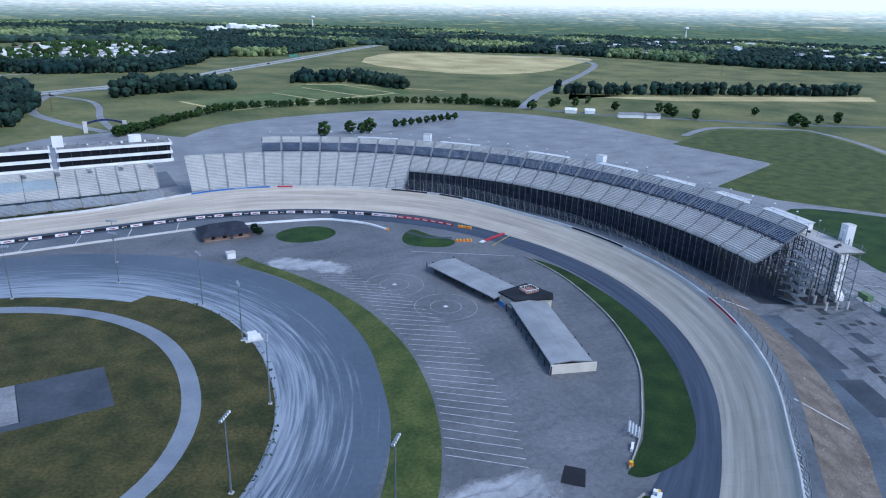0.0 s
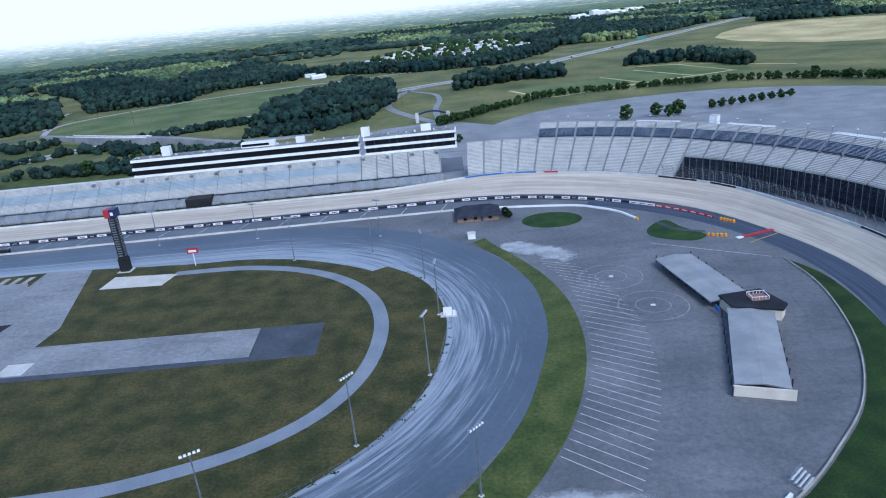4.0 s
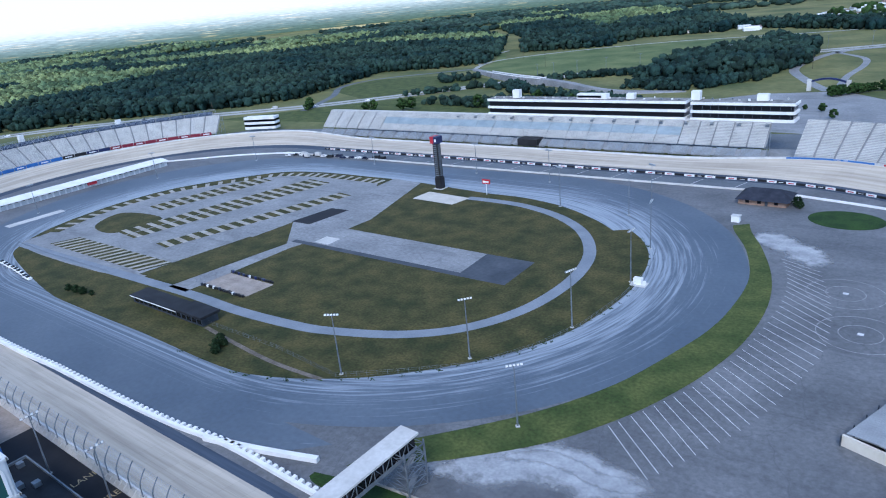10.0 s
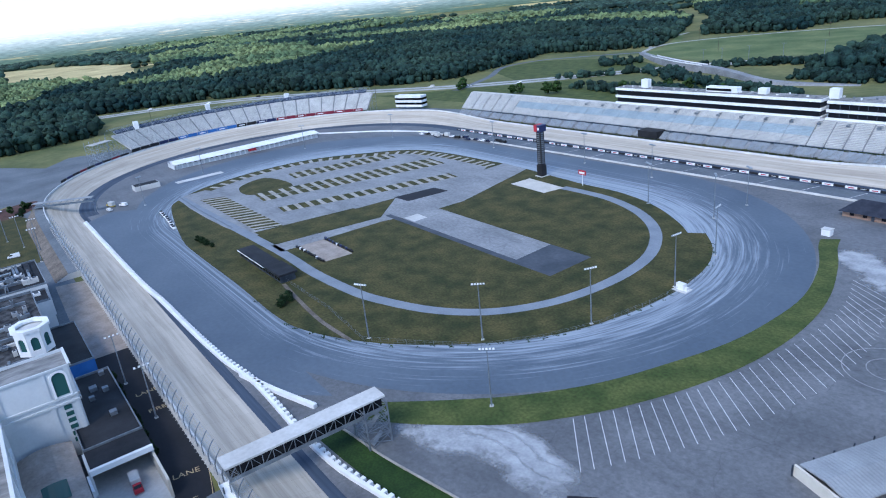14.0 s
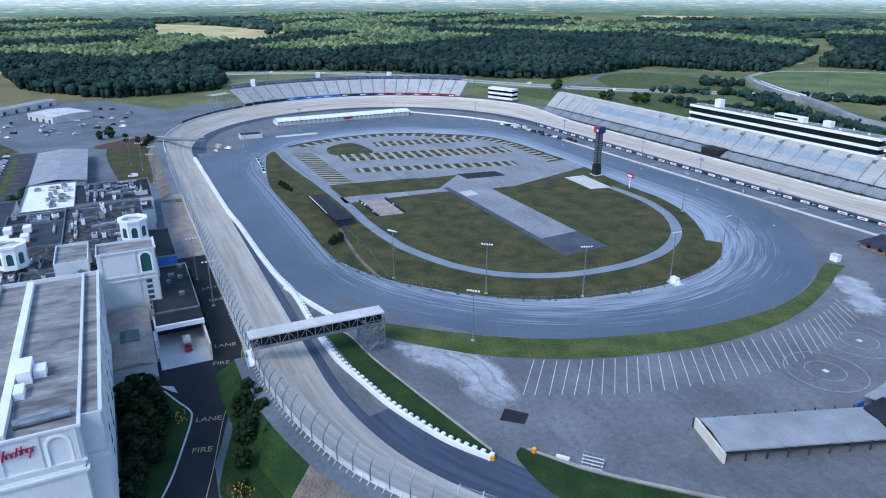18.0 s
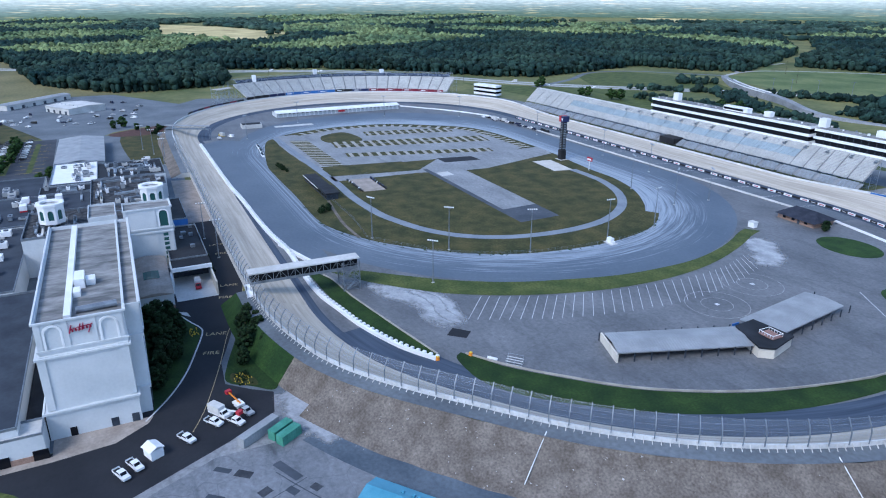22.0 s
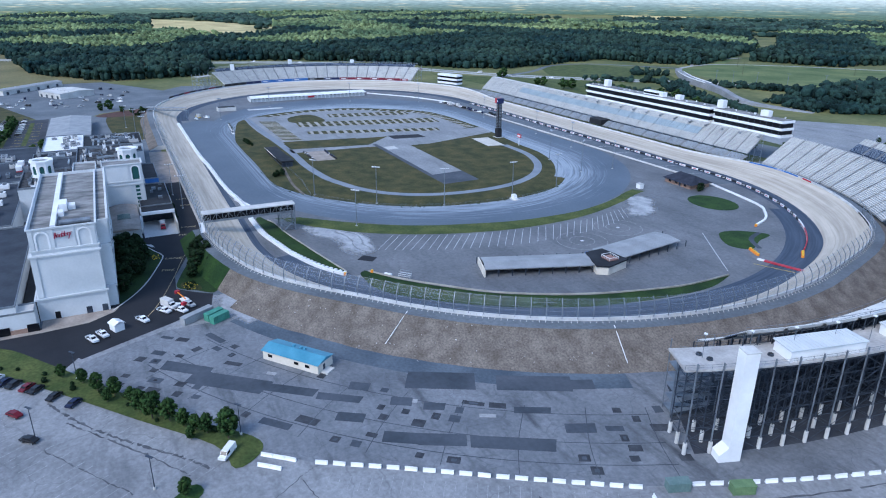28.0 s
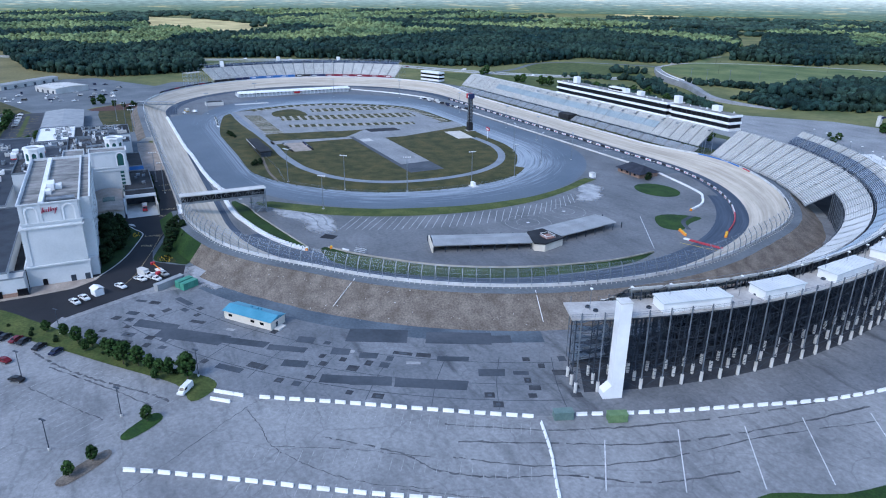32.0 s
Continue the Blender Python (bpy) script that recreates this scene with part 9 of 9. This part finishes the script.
# near woods coloured dark for cloud shade, woods further out coloured pale for sun
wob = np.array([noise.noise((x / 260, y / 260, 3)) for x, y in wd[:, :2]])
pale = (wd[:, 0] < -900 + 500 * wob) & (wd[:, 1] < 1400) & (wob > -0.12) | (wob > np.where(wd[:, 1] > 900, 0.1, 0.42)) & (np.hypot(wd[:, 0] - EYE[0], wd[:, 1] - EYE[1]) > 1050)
grow(wd[~pale], "woods", LEAF_SHADED, "broad belts of dense woodland coloured dark for cloud shade")
grow(wd[pale], "woods", LEAF_SUNLIT, "woodland coloured paler olive-green for sun further out")

# distant tree belts and pale fields out to the horizon
rd = np.random.RandomState(9)
pv, pr, pz = [], [], []
for k in range(330):
    a = rd.uniform(-0.5, 2 * math.pi - 2.2)
    d = 1500 + 1200 * rd.uniform(0, 1) ** 0.8
    x, y = EYE[0] + d * math.cos(a), EYE[1] + d * math.sin(a)
    L_, wd_ = rd.uniform(150, 700), rd.uniform(30, 140)
    ang = rd.uniform(-0.35, 0.35) + a + math.pi / 2
    for j in range(int(L_ * wd_ / 600) + 8):
        u_, v_ = rd.uniform(-0.5, 0.5) * L_, rd.uniform(-0.5, 0.5) * wd_
        pv.append((x + u_ * math.cos(ang) - v_ * math.sin(ang), y + u_ * math.sin(ang) + v_ * math.cos(ang), 5))
        pr.append(rd.uniform(8, 15))
pv, pr = np.array(pv), np.array(pr)
keep = (np.hypot(pv[:, 0] - 200, pv[:, 1] - 100) < RING - 40) & ~np.any([inside(c_[0], pv[:, 0], pv[:, 1]) for c_ in CLEARINGS], axis=0) & (np.hypot(pv[:, 0] - EYE[0], pv[:, 1] - EYE[1]) > 1750)
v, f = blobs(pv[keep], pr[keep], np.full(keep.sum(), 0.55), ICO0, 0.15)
wo = new("far_woods", fast_mesh("far_woods", v, f, LEAF_HAZED))
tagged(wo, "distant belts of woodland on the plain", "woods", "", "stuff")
for k in range(70):
    a = rd.uniform(0.2, math.pi + 0.6)
    d = 1700 + 900 * rd.uniform(0, 1)
    x, y = EYE[0] + d * math.cos(a), EYE[1] + d * math.sin(a)
    L_, w_ = rd.uniform(150, 500), rd.uniform(60, 220)
    an = a + math.pi / 2 + rd.uniform(-0.3, 0.3)
    c_, s_ = math.cos(an), math.sin(an)
    q = [(x + u_ * c_ - v_ * s_, y + u_ * s_ + v_ * c_) for u_, v_ in ((-L_ / 2, -w_ / 2), (L_ / 2, -w_ / 2), (L_ / 2, w_ / 2), (-L_ / 2, w_ / 2))]
    if max(math.hypot(px_ - 200, py_ - 100) for px_, py_ in q) < RING - 20:
        field(q, (STRAW, CROP, FIELD, STRAW)[k % 4], 0.02 + 0.001 * k, "distant patchwork field")


# single trees seen from the stands
for k in range(132):
    f = k / 131
    p = smooth_line([(200, 372), (215, 385), (257, 432), (316, 480), (400, 482), (478, 476), (560, 440), (600, 400)], 24)
    q = p[int(f * (len(p) - 1))]
    tree(q.x + rr.uniform(-2, 2), q.y + rr.uniform(-2, 2), rr.uniform(6, 8.5), 1.05, "round street tree lining the car park", FAR_SHAPES, "car park avenue")
for k in range(9):
    tree(420 + k * 9, 333 + k * 2.4, 7.5, 1.05, "round tree in a row on the car park", FAR_SHAPES, "car park row")
for x, y in ((371, 319), (388, 318), (380, 316), (345, 312), (727, 317), (716, 287), (728, 268), (722, 300), (816, 264), (785, 199), (800, 205), (850, 193), (790, 190), (830, 200), (640, 390), (655, 400), (668, 385), (700, 400), (580, 420), (560, 445), (605, 380), (690, 345), (-30, 330), (-45, 322), (10, 318), (-140, 268), (-172, 262), (-178, 258), (-256, 253), (-262, 262), (-70, 292), (-135, 276)):
    tree(x, y, rr.uniform(9, 13), 1.1, "large roadside tree with dark rounded crown", FAR_SHAPES, "roadside trees")
for k in range(26):
    x, y = rr.uniform(25, 230), rr.uniform(196, 232) if k % 2 else rr.uniform(240, 256)
    tree(x, 210 + rr.uniform(0, 40) if x < 190 else y + 60, rr.uniform(4, 8), 1.1, "leafy tree behind the suites", FAR_SHAPES, "stand trees")


# houses
ROOFS = [mat("house_roof_grey", (0.20, 0.20, 0.21), (0.28, 0.28, 0.29), 5, 0.9), mat("house_roof_brown", (0.16, 0.12, 0.10), (0.22, 0.17, 0.14), 5, 0.9), WHITE, STUCCO]


def house(x, y, yaw, L_=12, w_=6, h_=3.0, roof=None, label="small pale house with pitched roof", group="houses"):
    t = thing("house", label, "house", group, pose(x, y, 0, 0, 0, yaw))
    Soup().box(-L_ / 2, -w_ / 2, 0, L_ / 2, w_ / 2, h_).ob("wall", WHITE, t)
    so = Soup()
    so.grid([[(-L_ / 2 - 0.4, y_, z_), (L_ / 2 + 0.4, y_, z_)] for y_, z_ in ((-w_ / 2 - 0.4, h_), (0, h_ + w_ * 0.25), (w_ / 2 + 0.4, h_))])
    so.add([(-L_ / 2, -w_ / 2, h_), (-L_ / 2, w_ / 2, h_), (-L_ / 2, 0, h_ + w_ * 0.24), (L_ / 2, -w_ / 2, h_), (L_ / 2, w_ / 2, h_), (L_ / 2, 0, h_ + w_ * 0.24)], [(0, 2, 1), (3, 4, 5)])
    so.ob("roof", roof or rr.choice(ROOFS), t)
    return t


hx = rt.uniform(30, 400, 2600)
hy = rt.uniform(980, 1730, 2600)
ok = inside(HOMES, hx, hy)
placed = []
for x, y in zip(hx[ok], hy[ok]):
    if all((x - a) ** 2 + (y - b) ** 2 > 17 ** 2 for a, b in placed):
        placed.append((x, y))
for x, y in placed[:330]:
    house(x, y, rr.choice((35, 40, 125)), rr.uniform(12, 18), rr.uniform(5, 7), 2.8, None, "white mobile home in a dense park", "mobile homes")
tp = []
for k in range(420):
    x, y = rt.uniform(30, 400), rt.uniform(980, 1730)
    if inside(HOMES, np.array([x]), np.array([y]))[0]:
        tp.append((x, y, 4.5))
v, f = blobs(np.array(tp), rt.uniform(3, 6, len(tp)), np.full(len(tp), 1.0), ICO1, 0.2)
tagged(new("park_trees", fast_mesh("park_trees", v, f, LEAF)), "trees between the mobile homes", "trees", "", "stuff")
for x, y, r_, L_, w_ in ((672, 303, -30, 26, 8), (690, 290, -30, 14, 8), (633, 350, -40, 12, 9), (650, 340, -35, 10, 8)):
    house(x, y, r_, L_, w_, 3.2, None, "white roadside house by the car park", "roadside houses")
for k in range(70):
    x, y = rt.uniform(1300, 2300), rt.uniform(560, 1700)
    if math.hypot(x - 200, y - 100) < RING - 60 and inside(WOODS[7], np.array([x]), np.array([y]))[0]:
        house(x, y, rr.uniform(0, 180), rr.uniform(14, 30), rr.uniform(9, 14), rr.uniform(9, 14), None, "pale suburban house among trees", "suburb houses")
for k in range(12):
    house(-60 + rr.uniform(-70, 80), 950 + rr.uniform(-30, 30), 25, rr.uniform(12, 26), rr.uniform(8, 13), 4, rr.choice(ROOFS), "white low commercial building", "commercial buildings")
for k in range(10):
    house(640 + k * 32, 2120 + rr.uniform(-60, 90) + k * 22, 30, rr.uniform(25, 60), rr.uniform(15, 25), rr.uniform(8, 26), WHITE, "pale industrial building on the horizon", "industrial buildings")


def water_tower(x, y, h=42):
    t = thing("water_tower", "white water tower with rounded tank", "water tower", "water towers")
    Soup().cyl(x, y, 0, h, 3.0, 2.2, 12).ob("shaft", WHITE, t)
    so = Soup()
    prev = None
    rows_ = []
    for k in range(9):
        a = -math.pi / 2 + math.pi * k / 8
        rows_.append([(x + 9 * math.cos(a) * math.cos(b), y + 9 * math.cos(a) * math.sin(b), h + 5 + 5.5 * math.sin(a)) for b in [2 * math.pi * j / 16 for j in range(17)]])
    so.grid(rows_)
    so.ob("tank", WHITE, t, "", True)


water_tower(1090, 2420, 44)
water_tower(2270, 1640, 44)
# highway lamps and power poles
for k in range(26):
    ln = smooth_line([(-110, 470), (-20, 545), (146, 680), (300, 780), (402, 905), (533, 1050), (693, 1240), (848, 1420)], 8)
    p = ln[min(len(ln) - 1, k * 2)]
    t = thing("highway_lamp", "tall thin highway lamp pole", "lamp", "highway lamps")
    Soup().bar((p.x, p.y, 0), (p.x, p.y, 15), 0.22).ob("pole", STEEL, t)
    Soup().bar((p.x - 2.5, p.y, 15), (p.x + 2.5, p.y, 15), 0.15).ob("arm", STEEL, t)
for x, y in ((160, 520), (-150, 560), (60, 480), (-230, 640), (-90, 700), (230, 640), (-335, 195), (-400, -30), (-425, -150), (900, 460), (1180, 600)):
    t = thing("power_pole", "weathered timber power pole", "pole", "power poles")
    Soup().cyl(x, y, 0, 18, 0.22, 0.15, 6).ob("pole", BARK, t)
    Soup().box(x - 1.4, y - 0.1, 16.4, x + 1.4, y + 0.1, 16.7).ob("crossarm", BARK, t)
t = thing("highway_sign", "green overhead highway sign", "sign")
Soup().box(560, 1062, 5, 576, 1062.5, 10).ob("panel", GREEN_BOX, t)
Soup().bar((560, 1062, 0), (560, 1062, 10), 0.3).bar((576, 1062, 0), (576, 1062, 10), 0.3).ob("post", STEEL, t)
# vehicles about the far lots
for k in range(46):
    x, y = rt.uniform(-345, -215), rt.uniform(-300, -175)
    if abs(x + 315) + abs(y + 232) > 48:
        car(x, y, rr.uniform(0, 180), rr.choice((CAR_WHITE, CAR_BLACK, CAR_SILVER, CAR_NAVY, CAR_WHITE)), rr.choice(("car", "pickup", "van")), "vehicle parked on the far service lot")
for k in range(20):
    x = -150 + (k % 10) * 7.5
    car(x - 10, -260.5 - (k // 10) * 14, 90, rr.choice((CAR_WHITE, CAR_BLACK, CAR_SILVER, CAR_NAVY)), "car", "car parked in the staff car park")
for k in range(14):
    x, y = -105 + k * 6.2, 96 + k * 1.1 + rr.uniform(-2.5, 2.5)
    car(x, y, rr.uniform(-10, 20), rr.choice((CAR_WHITE, CAR_BLACK, CAR_NAVY, CAR_BLACK)), rr.choice(("pickup", "truck", "car", "van")), "service vehicle parked by the pit road")
for x, y, r_, k_, c_ in ((-118, -128, 20, "truck", YELLOW), (-108, -131, 10, "pickup", CAR_WHITE), (-112, -122, 30, "van", CAR_WHITE), (-60, -186, 80, "van", CAR_WHITE), (-34, -183, 60, "pickup", CAR_SILVER)):
    car(x, y, r_, c_, k_, "service vehicle parked by the back straight")
# traffic on the highway
for k in range(18):
    ln = smooth_line([(-575, -40), (-535, 60), (-476, 132), (-400, 188), (-315, 243), (-255, 292), (-190, 362), (-110, 455), (-20, 530), (60, 597), (146, 662), (300, 761), (402, 885), (533, 1030)], 8)
    i = 4 + (k * 29) % (len(ln) - 6)
    d_ = (ln[i + 1] - ln[i]).normalized()
    p = ln[i] + Vector((-d_.y, d_.x)) * rr.choice((-9.5, -5.5, 5.5, 9.5))
    car(p.x, p.y, math.degrees(math.atan2(d_.y, d_.x)), rr.choice((CAR_WHITE, CAR_BLACK, CAR_SILVER, CAR_RED)), rr.choice(("car", "car", "van", "truck")), "vehicle standing on the highway lane")
# trees and shrubs about the far lots
for k in range(11):
    tree(-150 + k * 9.4 + rr.uniform(-2, 2), -267.5 + rr.uniform(-2, 2), rr.uniform(6, 9), 1.0, "dark tree in the row along the staff car park", FAR_SHAPES, "staff car park trees")
for x, y, h_ in ((-30, -240, 8), (-27, -246, 6), (-172, -186, 6), (-162, -178, 5), (-168, -170, 5), (-190, -196, 9), (-186, -203, 7)):
    tree(x, y, h_, 1.1, "dark tree near the service yard", FAR_SHAPES, "yard trees")
for k in range(18):
    shrub(-178 + k * 1.8 + rr.uniform(-1, 1), -166 - k * 0.5 + rr.uniform(-3, 2), rr.uniform(1.5, 2.8), "dense dark green shrub on the mulched slope")
# the plain and low sky beyond, as one glowing backdrop ring with painted haze
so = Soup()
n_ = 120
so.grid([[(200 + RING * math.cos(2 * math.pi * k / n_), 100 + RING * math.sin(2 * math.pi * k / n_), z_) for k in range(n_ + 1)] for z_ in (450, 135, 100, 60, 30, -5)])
HAZE = mat("hazy_plain_glow", (0.0, 0.0, 0.0), (0.0, 0.0, 0.0), 900, 1.0, 0.0, 60, spec=0.0)
hn, hl = HAZE.node_tree.nodes, HAZE.node_tree.links
hb = hn["Principled BSDF"]
pos_ = hn["Geometry"].outputs["Position"]
sep = hn.new("ShaderNodeSeparateXYZ")
hl.new(pos_, sep.inputs[0])


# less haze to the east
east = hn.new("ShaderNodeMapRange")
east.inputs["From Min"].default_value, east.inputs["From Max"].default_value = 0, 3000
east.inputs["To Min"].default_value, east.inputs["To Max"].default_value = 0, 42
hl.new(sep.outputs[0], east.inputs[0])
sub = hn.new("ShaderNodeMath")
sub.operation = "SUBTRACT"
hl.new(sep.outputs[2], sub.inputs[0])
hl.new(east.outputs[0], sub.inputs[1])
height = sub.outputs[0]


def band_noise(sx, sz, detail):
    mp_ = hn.new("ShaderNodeMapping")
    mp_.inputs["Scale"].default_value = (sx, sx, sz)
    hl.new(pos_, mp_.inputs[0])
    tx = hn.new("ShaderNodeTexNoise")
    tx.inputs["Scale"].default_value, tx.inputs["Detail"].default_value = 1.0, detail
    hl.new(mp_.outputs[0], tx.inputs["Vector"])
    return tx.outputs[0]


def z_ramp(stops):
    mr_ = hn.new("ShaderNodeMapRange")
    mr_.inputs["From Min"].default_value, mr_.inputs["From Max"].default_value = 0, 130
    hl.new(height, mr_.inputs[0])
    rp_ = hn.new("ShaderNodeValToRGB")
    el = rp_.color_ramp.elements
    while len(el) < len(stops):
        el.new(0.5)
    for e_, (z_, c_) in zip(el, stops):
        e_.position, e_.color = z_ / 130, (*c_, 1)
    hl.new(mr_.outputs[0], rp_.inputs[0])
    return rp_.outputs[0]


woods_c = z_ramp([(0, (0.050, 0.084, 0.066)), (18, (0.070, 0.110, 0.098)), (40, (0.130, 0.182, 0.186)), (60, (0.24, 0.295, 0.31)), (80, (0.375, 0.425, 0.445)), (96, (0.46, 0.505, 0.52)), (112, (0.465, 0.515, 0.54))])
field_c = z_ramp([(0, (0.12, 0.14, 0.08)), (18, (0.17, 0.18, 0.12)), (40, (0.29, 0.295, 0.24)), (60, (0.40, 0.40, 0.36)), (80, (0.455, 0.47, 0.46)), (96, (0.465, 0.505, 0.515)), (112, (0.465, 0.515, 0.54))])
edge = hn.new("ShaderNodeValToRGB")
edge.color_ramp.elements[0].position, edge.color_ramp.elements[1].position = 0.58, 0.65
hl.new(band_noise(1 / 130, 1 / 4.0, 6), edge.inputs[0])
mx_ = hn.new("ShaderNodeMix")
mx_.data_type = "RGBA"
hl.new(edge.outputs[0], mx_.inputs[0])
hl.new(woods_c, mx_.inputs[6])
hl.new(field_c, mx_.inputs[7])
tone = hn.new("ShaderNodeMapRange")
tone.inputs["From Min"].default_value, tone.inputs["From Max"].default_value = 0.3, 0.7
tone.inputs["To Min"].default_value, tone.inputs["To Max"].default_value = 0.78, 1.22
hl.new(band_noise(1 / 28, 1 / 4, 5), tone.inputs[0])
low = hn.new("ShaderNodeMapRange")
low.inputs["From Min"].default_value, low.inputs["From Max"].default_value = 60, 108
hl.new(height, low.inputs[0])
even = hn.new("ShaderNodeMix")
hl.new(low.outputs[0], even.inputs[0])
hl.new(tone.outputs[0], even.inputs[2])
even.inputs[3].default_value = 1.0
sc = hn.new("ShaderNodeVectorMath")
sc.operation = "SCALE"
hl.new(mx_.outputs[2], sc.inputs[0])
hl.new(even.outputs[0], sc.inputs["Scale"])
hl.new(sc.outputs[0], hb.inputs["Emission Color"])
# self-lit, so haze and sky keep their painted brightness
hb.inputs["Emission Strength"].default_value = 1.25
tagged(so.ob("backdrop", HAZE), "glowing backdrop painted with hazy woods, fields and low sky", "backdrop", "", "structure")
